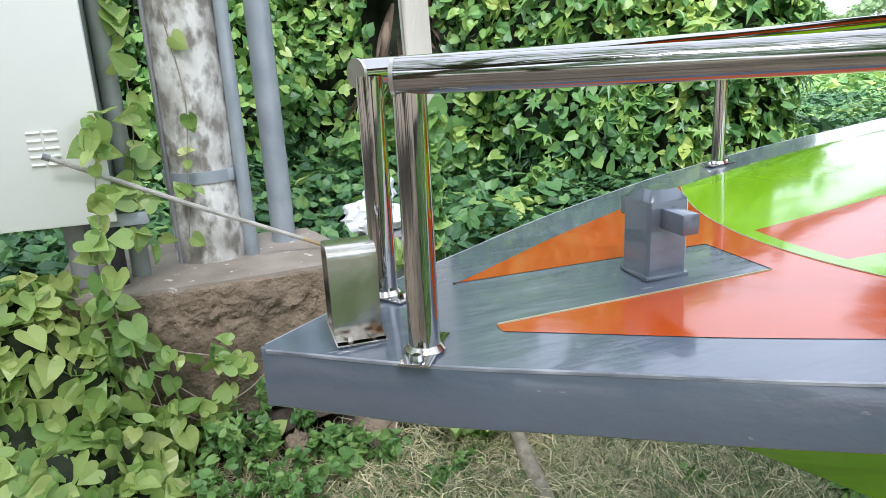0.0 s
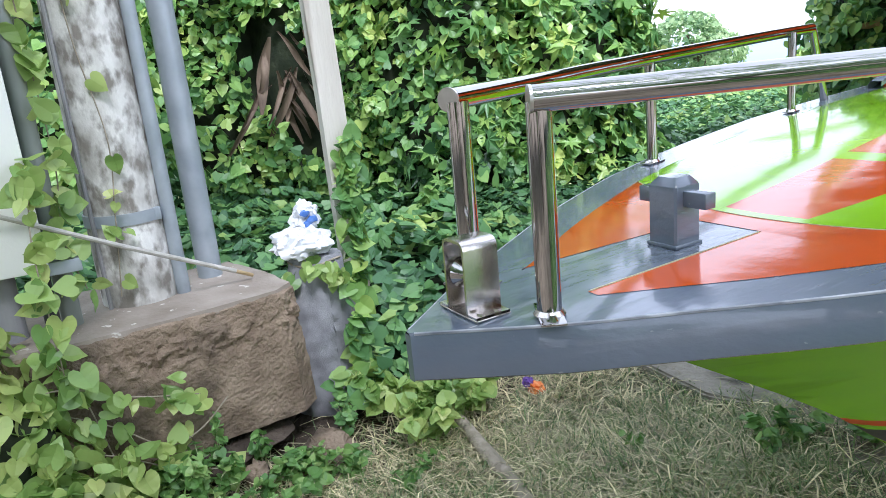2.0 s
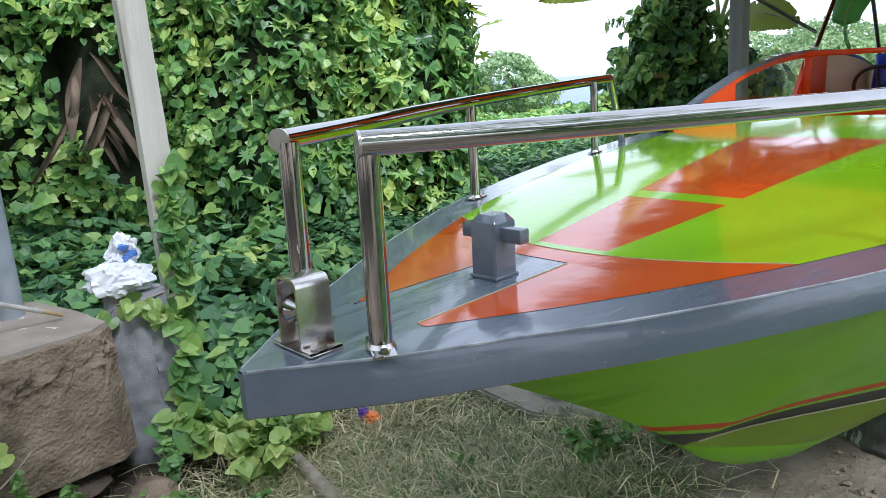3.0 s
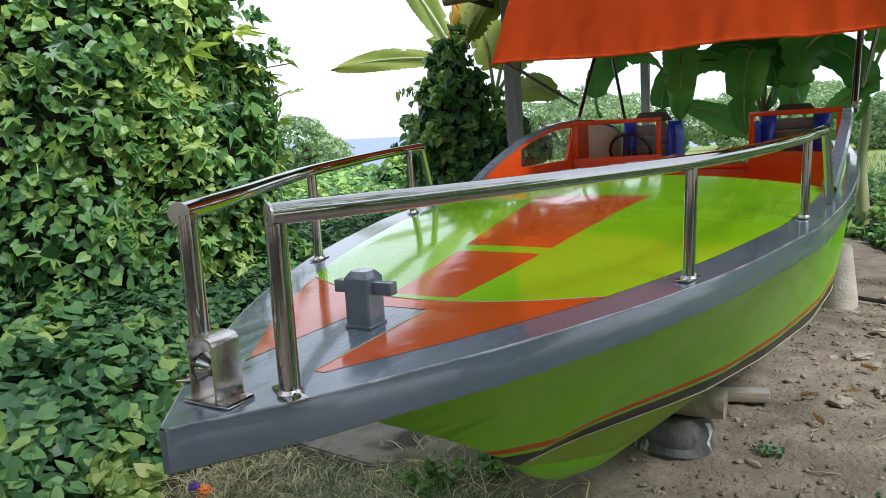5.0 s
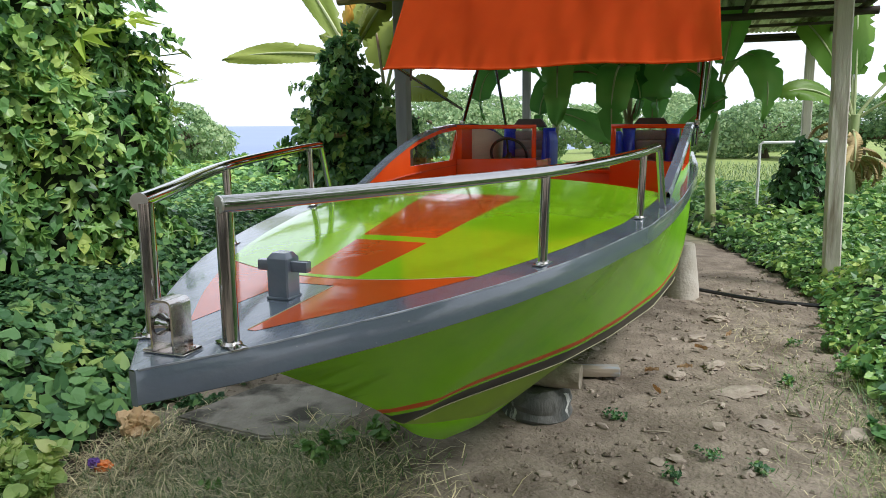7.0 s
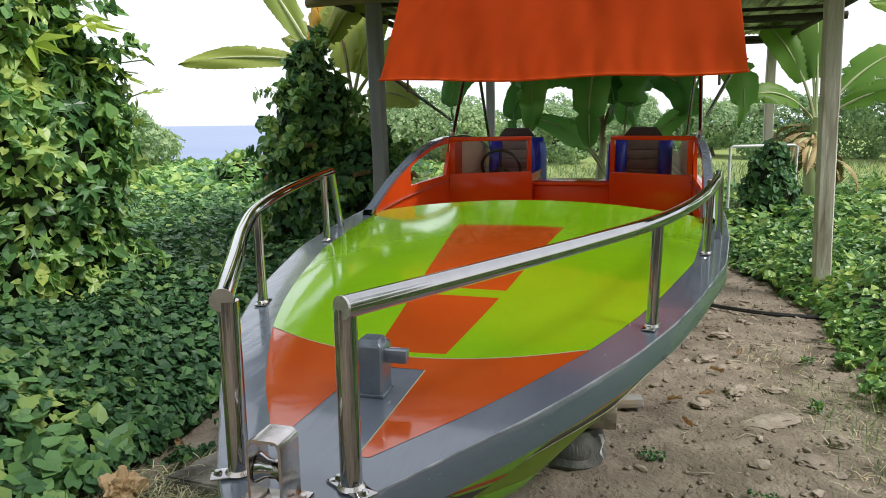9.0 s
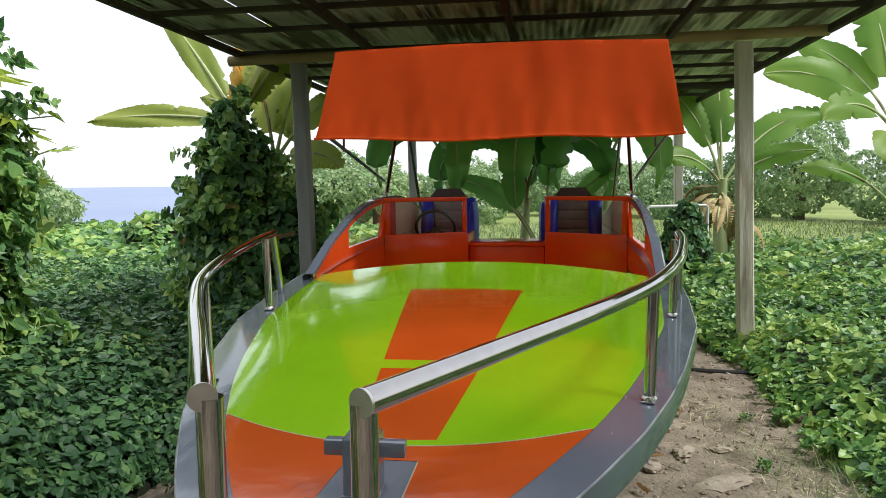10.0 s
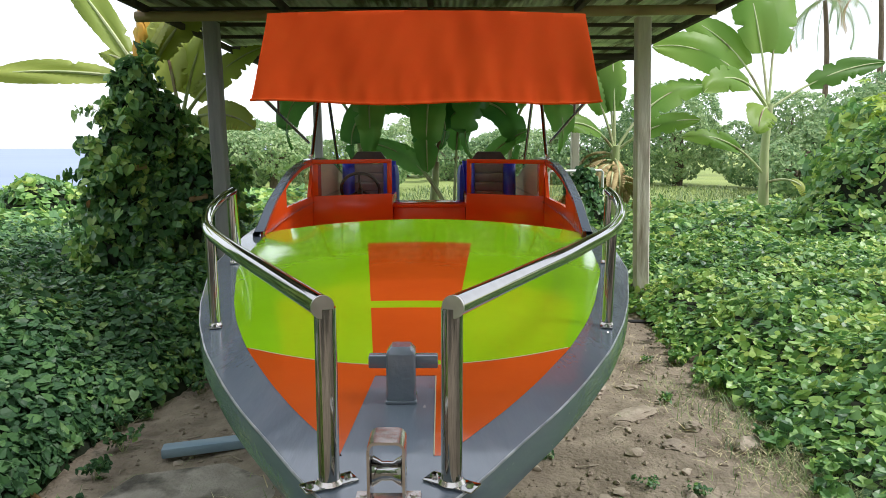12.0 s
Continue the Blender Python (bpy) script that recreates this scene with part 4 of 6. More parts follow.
pts = [(-1.75, 1.85), (-1.55, 2.45), (-1.1, 2.62), (-0.75, 2.35), (-0.72, 1.98), (-1.1, 1.78)]
top = [bm.verts.new((x, y, -0.035 + 0.01 * (i % 2))) for i, (x, y) in enumerate(pts)]
bot = [bm.verts.new((x * 1.01, y, -0.16)) for x, y in pts]
bm.faces.new(top), bm.faces.new(bot[::-1])
for i in range(6):
    bm.faces.new((top[i], bot[i], bot[(i + 1) % 6], top[(i + 1) % 6]))
bmesh.ops.bevel(bm, geom=bm.edges[:], offset=0.012, segments=2, affect="EDGES")
solo("concrete_slab", bm, SLAB, "broken grey-brown concrete slab half sunk in the soil", "slab")
bm = bmesh.new()
lumpy(bm, (-0.72, 1.75, -0.06), (0.12, 0.09, 0.07), 0.35, 3, 1.6, 5)
solo("stone", bm, ROCK, "grey angular stone under the bow", "stone", "stones on the soil")

rs = np.random.RandomState(11)
flat_stones = [(1.31, 3.16, 0.16, 0.08, 0.022, 20), (1.18, 3.62, 0.09, 0.06, 0.03, 70), (1.45, 3.75, 0.08, 0.05, 0.02, 10), (1.85, 2.72, 0.10, 0.06, 0.035, 50), (1.18, 2.62, 0.05, 0.04, 0.025, 0),
               (1.42, 2.7, 0.07, 0.05, 0.022, 35), (1.62, 2.95, 0.06, 0.05, 0.03, 90), (1.05, 4.2, 0.10, 0.06, 0.03, 40), (1.25, 4.9, 0.09, 0.06, 0.03, 15), (0.95, 3.35, 0.07, 0.05, 0.03, 60)]
for i in range(85):
    flat_stones.append((rs.uniform(0.35, 2.1), rs.uniform(1.4, 6.2), rs.uniform(0.012, 0.05), rs.uniform(0.012, 0.035), rs.uniform(0.008, 0.02), rs.uniform(0, 180)))
for i in range(14):
    flat_stones.append((rs.uniform(-1.7, -0.6), rs.uniform(2.3, 4.0), rs.uniform(0.015, 0.05), rs.uniform(0.012, 0.035), rs.uniform(0.008, 0.02), rs.uniform(0, 180)))
for i, (x, y, a, b, h, ang) in enumerate(flat_stones):
    bm = bmesh.new()
    lumpy(bm, (x, y, lay(x, y) + h * 0.5), (a, b, h), 0.45, 2 if a < 0.06 else 3, 1.7, i + 1, rot(rs.uniform(-8, 8), rs.uniform(-8, 8), ang))
    solo("stone", bm, ROCK, "flat pale broken stone lying on soil" if a > 0.055 else "small pale stone lying on soil", "stone", "stones on the soil", smooth=25)

# crumbs of soil and gravel
r = np.random.RandomState(19)
n = 5600
cx, cy = np.concatenate([r.uniform(0.1, 2.2, 4000), r.uniform(-1.8, 0.2, 1600)]), np.concatenate([0.8 + 6.2 * r.uniform(size=4000) ** 1.2, r.uniform(0.4, 4.5, 1600)])
sz = 0.004 + 0.018 * r.uniform(size=n) ** 4
OCT = np.array([(1, 0, 0), (-1, 0, 0), (0, 1, 0), (0, -1, 0), (0, 0, 0.7), (0, 0, -0.7)])
v = OCT[None] * r.uniform(0.6, 1.3, (n, 6, 1))
a = r.uniform(0, 6.28, n)[:, None]
v = np.stack([v[:, :, 0] * np.cos(a) - v[:, :, 1] * np.sin(a), v[:, :, 0] * np.sin(a) + v[:, :, 1] * np.cos(a), v[:, :, 2]], -1) * sz[:, None, None]
v = v + np.stack([cx, cy, ground_z(cx, cy) + sz * 0.3], -1)[:, None, :]
tri_ = np.array([(0, 2, 4), (2, 1, 4), (1, 3, 4), (3, 0, 4), (2, 0, 5), (1, 2, 5), (3, 1, 5), (0, 3, 5)])
CRUMB = mat("soil_crumbs", (0.18, 0.14, 0.105), (0.34, 0.28, 0.22), 0.95, scale=3, island=0.35)
tagged(new("gravel", raw("gravel", v.reshape(-1, 3), ((np.arange(n) * 6)[:, None, None] + tri_[None]).ravel(), np.full(n * 8, 3), CRUMB)), "crumbs of soil and fine gravel on the path", "gravel", kind="stuff")

# wrapper, crumpled leaf, branch, hose
bm = bmesh.new()
lumpy(bm, (-1.85, 1.68, -0.03), (0.075, 0.085, 0.095), 0.75, 4, 2.1, 14)
solo("crumpled_paper", bm, DRYLEAF, "crumpled tan paper lying beside the creeper", "litter", smooth=20)
w = thing("snack_wrapper", (-1.70, 1.28, -0.09), "crumpled orange and purple snack wrapper on straw", "litter")
bm = bmesh.new()
lumpy(bm, (-1.70, 1.28, -0.055), (0.050, 0.034, 0.030), 0.6, 3, 2.4, 3)
part("orange_side", bm, FOIL_ORANGE, w, smooth=0)
bm = bmesh.new()
lumpy(bm, (-1.735, 1.262, -0.035), (0.030, 0.024, 0.026), 0.6, 3, 2.4, 8)
part("purple_side", bm, FOIL_PURPLE, w, smooth=0)


def curled_leaf(bm, c, length, width, az, seed, lift=0.5):
    d = Vector((math.cos(radians(az)), math.sin(radians(az)), 0))
    s = Vector((-d.y, d.x, 0))
    rows = []
    for i in range(9):
        t = i / 8
        ww = width * math.sin(math.pi * min(0.97, 0.08 + 0.9 * t)) ** 0.8
        rows.append([Vector(c) + d * length * (t - 0.5) + s * ww * u * (0.7 + 0.3 * math.cos(3 * u)) + Vector((0, 0, lift * width * (u * u) + 0.02 * noise.noise(Vector((i * 0.5 + seed, u * 2, 0))) + 0.3 * width * t)) for u in (-1, -0.6, -0.2, 0.2, 0.6, 1)])
    grid(bm, rows)
    bmesh.ops.solidify(bm, geom=bm.faces[:], thickness=0.0015)


for i, (x, y, L, W, az) in enumerate(((-2.35, 2.5, 0.2, 0.09, 20), (-1.95, 2.25, 0.2, 0.05, 140), (1.0, 3.5, 0.10, 0.03, 20), (1.3, 4.35, 0.12, 0.03, 70),
                                       (0.85, 3.0, 0.1, 0.03, 120), (1.1, 3.9, 0.09, 0.035, 160), (0.8, 3.35, 0.09, 0.03, 10))):
    bm = bmesh.new()
    curled_leaf(bm, (x, y, lay(x, y) + 0.03), L, W, az, i)
    solo("dry_leaf", bm, DRYLEAF, "curled tan dry leaf on the soil", "leaf", "dry leaves", smooth=60)
bm = bmesh.new()
tube(bm, spline([(-1.70, 0.83, -0.055), (-1.45, 0.765, -0.03), (-1.15, 0.715, -0.035), (-0.80, 0.635, -0.03)], 6), [0.026 + 0.0006 * k for k in range(19)], 12)
solo("branch", bm, LOGWOOD, "barkless grey-brown branch lying in the straw", "branch")
bm = bmesh.new()
tube(bm, spline([(0.9, 6.0, 0.02), (1.6, 5.6, 0.03), (2.3, 5.5, 0.03), (3.2, 5.2, 0.03)], 8), 0.018, 8)
solo("water_pipe", bm, BLACK, "thin black water pipe across the soil", "pipe")
for i in range(44):
    x, y = (rs.uniform(0.5, 2.0), rs.uniform(1.6, 5.5)) if i < 26 else (rs.uniform(-1.95, -0.9), rs.uniform(2.2, 4.4))
    a, L = rs.uniform(0, 6.28), rs.uniform(0.05, 0.18)
    bm = bmesh.new()
    z = lay(x, y) + 0.008
    tube(bm, [(x, y, z), (x + L * 0.5 * math.cos(a), y + L * 0.5 * math.sin(a), z + 0.012), (x + L * math.cos(a + 0.3), y + L * math.sin(a + 0.3), z)], rs.uniform(0.0025, 0.005), 5)
    solo("twig", bm, LOGWOOD, "thin dry twig on the soil", "twig", "twigs on the soil")

# ---------- power pole corner ----------
bm = bmesh.new()
plan = [(-1.955, -0.62), (-1.97, -0.25), (-2.02, 0.20), (-2.10, 0.275), (-2.36, 0.25), (-2.72, 0.15), (-2.75, -0.95), (-2.0, -0.95)]
NR = 56
rows = []
for k in range(NR + 1):
    z = 0.06 + (0.625 - 0.06) * k / NR
    row = []
    for i in range(len(plan)):
        a, b = Vector(plan[i]), Vector(plan[(i + 1) % len(plan)])
        for j in range(40):
            p = a.lerp(b, j / 40)
            o = Vector((-2.35, -0.35))
            flare = 1.0 + 0.05 * (1 - k / NR) - (0.018 if k == NR else 0)
            q = o + (p - o) * flare
            band = math.exp(-((z - 0.50) / 0.07) ** 2)          # honeycombed strip where the pour was lean
            q += (q - o).normalized() * (0.006 * noise.noise(Vector((q.x * 4, q.y * 4, z * 4))) + (0.004 + 0.022 * band) * noise.noise(Vector((q.x * 21, q.y * 21, z * 21))) + (0.002 + 0.015 * band) * noise.noise(Vector((q.x * 52, q.y * 52, z * 52)))
                                       - (0.018 if z < 0.2 else 0.0) * max(0.0, noise.noise(Vector((q.x * 8, q.y * 8, z * 8)))))
            row.append((q.x, q.y, z + (0.008 * noise.noise(Vector((q.x * 5, q.y * 5, 0))) if k == NR else 0)))
    row.append(row[0])
    rows.append(row)
vs = grid(bm, rows)
bmesh.ops.remove_doubles(bm, verts=bm.verts, dist=0.0005)
bm.verts.ensure_lookup_table()
rim = [e for e in bm.edges if e.is_boundary and all(v.co.z > 0.6 for v in e.verts)]
bmesh.ops.triangle_fill(bm, edges=rim, use_beauty=True)
footing = thing("concrete_footing", (-2.35, -0.35, 0.06), "crumbling brown concrete footing below the pole", "footing")
part("body", bm, CONCRETE, footing, smooth=30)
bm = bmesh.new()
o = Vector((-2.35, -0.35))
ring = []
for i in range(len(plan)):
    a, b = Vector(plan[i]), Vector(plan[(i + 1) % len(plan)])
    for j in range(14):
        p = a.lerp(b, j / 14)
        ring.append(o + (p - o) * (0.985 + 0.012 * noise.noise(Vector((p.x * 13, p.y * 13, 0)))))
low, high = [bm.verts.new((p.x, p.y, 0.610)) for p in ring], [bm.verts.new((o.x + (p.x - o.x) * 0.992, o.y + (p.y - o.y) * 0.992, 0.638)) for p in ring]
for i in range(len(ring)):
    k = (i + 1) % len(ring)
    bm.faces.new((low[i], low[k], high[k], high[i]))
bm.faces.new(high)
part("cement_top", bm, CEMENT, footing, "smooth grey-brown cement top", smooth=25)
bm = bmesh.new()
lumpy(bm, (-2.32, -0.45, -0.04), (0.42, 0.72, 0.16), 0.25, 4, 2.5, 3)
solo("rubble_base", bm, RUBBLE, "broken rubble under the footing, shade put into its colour", "rubble", smooth=25)
for i, (c, r) in enumerate((((-1.83, -0.07, -0.06), (0.055, 0.05, 0.06)), ((-1.80, 0.25, -0.03), (0.14, 0.10, 0.045)), ((-1.72, 0.10, -0.09), (0.05, 0.05, 0.04)))):
    bm = bmesh.new()
    lumpy(bm, c, r, 0.4, 3, 1.8, 20 + i)
    solo("stone", bm, CONCRETE, "chunk of broken concrete beside the footing", "stone", "rubble stones", smooth=25)

pole = thing("utility_pole", (-2.42, -0.31, 0.62), "mottled grey concrete utility pole with a steel band", "utility pole")
bm = bmesh.new()
tube(bm, [(-2.42, -0.31, 0.60 + 0.25 * i) for i in range(20)], [0.160 - 0.0018 * i for i in range(20)], 40)
part("shaft", bm, POLE, pole)
bm = bmesh.new()
grid(bm, [[(-2.42 + r * math.cos(a), -0.31 + r * math.sin(a), z) for a in np.linspace(0, 2 * math.pi, 49)] for r, z in ((0.158, 0.985), (0.1645, 0.985), (0.1645, 1.035), (0.158, 1.035))])
part("steel_band", bm, GALV, pole, "flat galvanised band")
bm = bmesh.new()
box(bm, (-2.31, -0.195, 1.01), (0.03, 0.03, 0.055), bevel=0.004)
part("band_clamp", bm, GALV, pole)
bm = bmesh.new()
tube(bm, [(-2.335, -0.145, 0.62), (-2.345, -0.15, 5.0)], 0.030, 14)
part("cable_pipe", bm, GALV, pole, "slim grey pipe strapped to the pole")
bm = bmesh.new()
tube(bm, [(-2.315, -0.445, 0.62), (-2.325, -0.45, 5.0)], 0.009, 8)
part("earth_cable", bm, GREYWOOD, pole)
bm = bmesh.new()
tube(bm, [(-2.52, 0.012, 0.55), (-2.53, -0.005, 5.0)], 0.056, 20)
solo("steel_pipe", bm, GALV, "upright galvanised steel pipe beside the pole", "pipe")
bm = bmesh.new()
rows = []
for i in range(26):
    z = -0.1 + i * 0.17
    cx, cy = -2.53 + 0.006 * noise.noise(Vector((0, 0, i * 0.3))), 0.735 - 0.02 * (z - 1) + 0.006 * noise.noise(Vector((3, 0, i * 0.3)))
    rows.append([(cx + dx, cy + dy, z) for dx, dy in ((0.03, -0.064), (0.03, 0.064), (-0.03, 0.064), (-0.03, -0.064), (0.03, -0.064))])
grid(bm, rows)
bmesh.ops.remove_doubles(bm, verts=bm.verts, dist=0.0001)
solo("timber_board_post", bm, WHITEWOOD, "tall whitewashed board standing in the creeper", "post", smooth=25)

cab = thing("electrical_cabinet", (-2.0, -1.0, 0.6), "pale beige outdoor electrical cabinet with louvres", "cabinet")
bm = bmesh.new()
box(bm, (-2.215, -1.05, 1.52), (0.29, 0.83, 1.21), bevel=0.006)
part("body", bm, BOXDARK, cab, "grey-green cabinet side")
bm = bmesh.new()
box(bm, (-2.062, -1.05, 1.516), (0.020, 0.845, 1.22), bevel=0.006)
door = part("door", bm, BOXPAINT, cab, "pale beige cabinet door")
for i in range(5):
    for j in range(2):
        bm = bmesh.new()
        y, z = -0.853 + j * 0.056, 1.145 + i * 0.029
        rows = []
        for k in range(6):
            a = k / 5
            rows.append([(-2.0515 + 0.009 * math.sin(math.pi * min(1, a * 1.3)) * e, y + u, z - 0.008 + 0.016 * a) for u, e in ((-0.024, 0), (-0.02, 1), (0.02, 1), (0.024, 0))])
        grid(bm, rows)
        part("louvre", bm, BOXPAINT, door)
bm = bmesh.new()
box(bm, (-2.10, -0.60, 0.905), (0.045, 0.16, 0.05), bevel=0.003)
box(bm, (-2.2, -0.58, 0.905), (0.24, 0.045, 0.05), bevel=0.003)
part("bracket", bm, GALV, cab, "galvanised channel bracket")
for y, x in ((-0.66, -2.12), (-1.42, -2.12)):
    bm = bmesh.new()
    tube(bm, [(x, y, 0.58), (x, y, 0.90)], 0.028, 12)
    part("leg", bm, BLACK, cab)
bm = bmesh.new()
tube(bm, [(-2.19, -0.80, 0.55), (-2.19, -0.80, 0.95)], 0.05, 14)
part("cable_duct", bm, GREYWOOD, cab)

bm = bmesh.new()
tube(bm, [(-2.22, -0.595, 0.60), (-2.23, -0.60, 3.2)], 0.038, 16)
solo("cable_conduit", bm, BOXDARK, "dark grey-green conduit rising beside the cabinet", "pipe")
stick = thing("leaning_stick", (-2.30, 0.13, 0.63), "thin grey stick leaning from footing to cabinet", "stick")
bm = bmesh.new()
a, b = Vector((-2.255, 0.075, 0.70)), Vector((-1.990, -0.80, 1.172))
tube(bm, [a, a.lerp(b, 0.5) + Vector((0, 0, -0.006)), b], [0.010, 0.010, 0.009], 8)
part("shaft", bm, STICKWOOD, stick, "pale grey weathered shaft")
bm = bmesh.new()
tube(bm, [a, a + (a - b).normalized() * 0.09], 0.0085, 8)
part("bare_end", bm, BAMBOO, stick, "bare yellow wooden end")
bm = bmesh.new()
tube(bm, [b, b + (b - a).normalized() * 0.025], 0.012, 8)
part("tip", bm, GREYWOOD, stick)

# sack and plastic bag
bm = bmesh.new()
rows = []
for i in range(43):
    z = -0.1 + 0.78 * i / 42
    r = 0.19 * (1 - 0.35 * (i / 42) ** 3)
    rows.append([(-2.33 + r * 0.85 * math.cos(t) * (1 + 0.10 * noise.noise(Vector((math.cos(t) * 2, math.sin(t) * 2, z * 6))) + 0.09 * noise.noise(Vector((math.cos(t) * 4, math.sin(t) * 4, z * 26 + 3 * t)))), 0.47 + r * math.sin(t) * (1 + 0.12 * noise.noise(Vector((math.cos(t) * 3, math.sin(t) * 3, z * 9 + 5)))), z) for t in np.linspace(0, 2 * math.pi, 61)])
vs = grid(bm, rows)
bm.faces.new(vs[-1][:-1])
bmesh.ops.remove_doubles(bm, verts=bm.verts, dist=0.0005)
sack = thing("rubbish_sack", (-2.33, 0.47, -0.1), "full grey woven sack standing by the footing", "sack")
part("bag", bm, SACK, sack, smooth=40)
bm = bmesh.new()
tube(bm, [(-2.33 + 0.115 * math.cos(t), 0.47 + 0.13 * math.sin(t), 0.655 + 0.008 * math.sin(3 * t)) for t in np.linspace(0, 2 * math.pi, 30)], 0.005, 6, caps=False)
part("tie_string", bm, LOGWOOD, sack, "brown string round the neck")
bag = thing("plastic_bag", (-2.36, 0.42, 0.68), "crumpled white plastic bag with blue print", "plastic bag")
bm = bmesh.new()
lumpy(bm, (-2.34, 0.42, 0.745), (0.12, 0.13, 0.085), 0.45, 4, 2.0, 4)
part("white_bag", bm, PLASTIC, bag, smooth=30)
bm = bmesh.new()
lumpy(bm, (-2.38, 0.47, 0.86), (0.05, 0.06, 0.07), 0.7, 4, 2.2, 9)
part("printed_bag", bm, PLASTIC, bag, smooth=30)
for i, (y, z) in enumerate(((0.45, 0.885), (0.485, 0.85), (0.46, 0.83))):
    bm = bmesh.new()
    lumpy(bm, (-2.322 - 0.004 * i, y, z), (0.014, 0.026, 0.019), 0.5, 2, 2.0, 30 + i)
    part("blue_print", bm, PLASTIC_BLUE, bag)

# white pipe hoop
bm = bmesh.new()
tube(bm, [(1.88, 10.35, 0.0), (1.86, 10.3, 1.30), (1.90, 10.32, 1.33), (2.84, 10.85, 1.33), (2.88, 10.88, 1.30), (2.9, 10.9, 0.0)], 0.022, 10)
solo("pipe_hoop", bm, WHITEPIPE, "white bent pipe hoop overgrown with creeper", "frame")

# ---------- leaves ----------
HEART = np.array([(0, 0, 0), (0, 0.5, -0.05), (0, 1.0, 0.02), (-0.30, -0.17, 0.06), (-0.50, 0.16, 0.10), (-0.34, 0.58, 0.06), (0.30, -0.17, 0.06), (0.50, 0.16, 0.10), (0.34, 0.58, 0.06)])
HEART_F = [(0, 4, 3), (0, 1, 5, 4), (1, 2, 5), (0, 6, 7), (0, 7, 8, 1), (1, 8, 2)]
OUT = [(0.0, 0.0), (0.16, -0.17), (0.34, -0.16), (0.48, 0.0), (0.52, 0.2), (0.45, 0.44), (0.30, 0.68), (0.14, 0.88), (0.0, 1.05)]
MID = [(0.0, 0.0), (0.0, 0.22), (0.0, 0.45), (0.0, 0.7), (0.0, 1.05)]
FINE = np.array([(0, 0, 0), (0, 0.25, -0.05), (0, 0.5, -0.05), (0, 0.78, -0.01)] + [(x, y, 0.15 * math.sin(2.2 * x / 0.52) - 0.16 * y * y) for x, y in OUT[1:-1]] + [(-x, y, 0.15 * math.sin(2.2 * x / 0.52) - 0.16 * y * y) for x, y in OUT[1:-1]] + [(0, 1.05, -0.10)])
FINE_F = []
for o_ in (4, 11):
    FINE_F += [f if o_ == 4 else f[::-1] for f in ((0, o_, o_ + 1), (0, o_ + 1, o_ + 2), (0, o_ + 2, o_ + 3, 1), (1, o_ + 3, o_ + 4, 2), (2, o_ + 4, o_ + 5, 3), (3, o_ + 5, o_ + 6), (3, o_ + 6, 18))]
LANCE = np.array([(0, 0, 0), (0, 0.5, -0.04), (0, 1.0, -0.1), (-0.20, 0.25, 0.05), (-0.20, 0.62, 0.03), (0.20, 0.25, 0.05), (0.20, 0.62, 0.03)])
LANCE_F = [(0, 1, 4, 3), (1, 2, 4), (0, 5, 6, 1), (1, 6, 2)]


# palm-shaped leaf with seven pointed lobes
LOBED, LOBED_F = [(0, 0.32, 0)], []
for i_ in range(15):
    a_ = radians(-150 + 300 * i_ / 14)
    r_ = (0.72 - 0.30 * abs(math.cos(a_ / 2 + math.pi / 2)) ** 1.5 if i_ % 2 else 0.27)
    LOBED.append((r_ * math.sin(a_), 0.32 + r_ * math.cos(a_), 0.05 if i_ % 2 == 0 else -0.09))
LOBED = np.array(LOBED)
LOBED_F = [(0, i_, i_ + 1) for i_ in range(1, 15)]


def unit(v):
    return v / np.maximum(np.linalg.norm(v, axis=1, keepdims=True), 1e-9)


def leaf_mesh(name, pos, nrm, size, material, seed, jitter=0.5, down=0.5, shape=(HEART, HEART_F)):
    """One mesh of many separate leaves."""
    r = np.random.RandomState(seed)
    pos, nrm = np.asarray(pos, float), np.asarray(nrm, float)
    n = unit(unit(nrm) + jitter * r.normal(size=nrm.shape))
    t = r.normal(size=nrm.shape) + np.array([0, 0, -down])
    t = unit(t - n * np.sum(t * n, 1, keepdims=True))
    b = np.cross(n, t)
    T, F = shape
    bend = 1 + 0.8 * r.normal(size=(len(pos), 1, 1))
    wide = r.uniform(0.8, 1.15, (len(pos), 1, 1))
    v = T[None, :, 0:1] * wide * b[:, None, :] + T[None, :, 1:2] * t[:, None, :] + T[None, :, 2:3] * bend * n[:, None, :]
    v = pos[:, None, :] + v * np.asarray(size).reshape(-1, 1, 1)
    k = len(T)
    per = [np.array(f) for f in F]
    base = (np.arange(len(pos)) * k)[:, None]
    idx = np.concatenate([base + f[None, :] for f in per], 1)
    return raw(name, v.reshape(-1, 3), idx.ravel(), np.tile([len(f) for f in per], len(pos)), material)


def under(ob, parent):
    ob.parent = parent
    if parent.name in BASE:
        ob.matrix_parent_inverse = Matrix.Translation(-BASE[parent.name])
    return ob


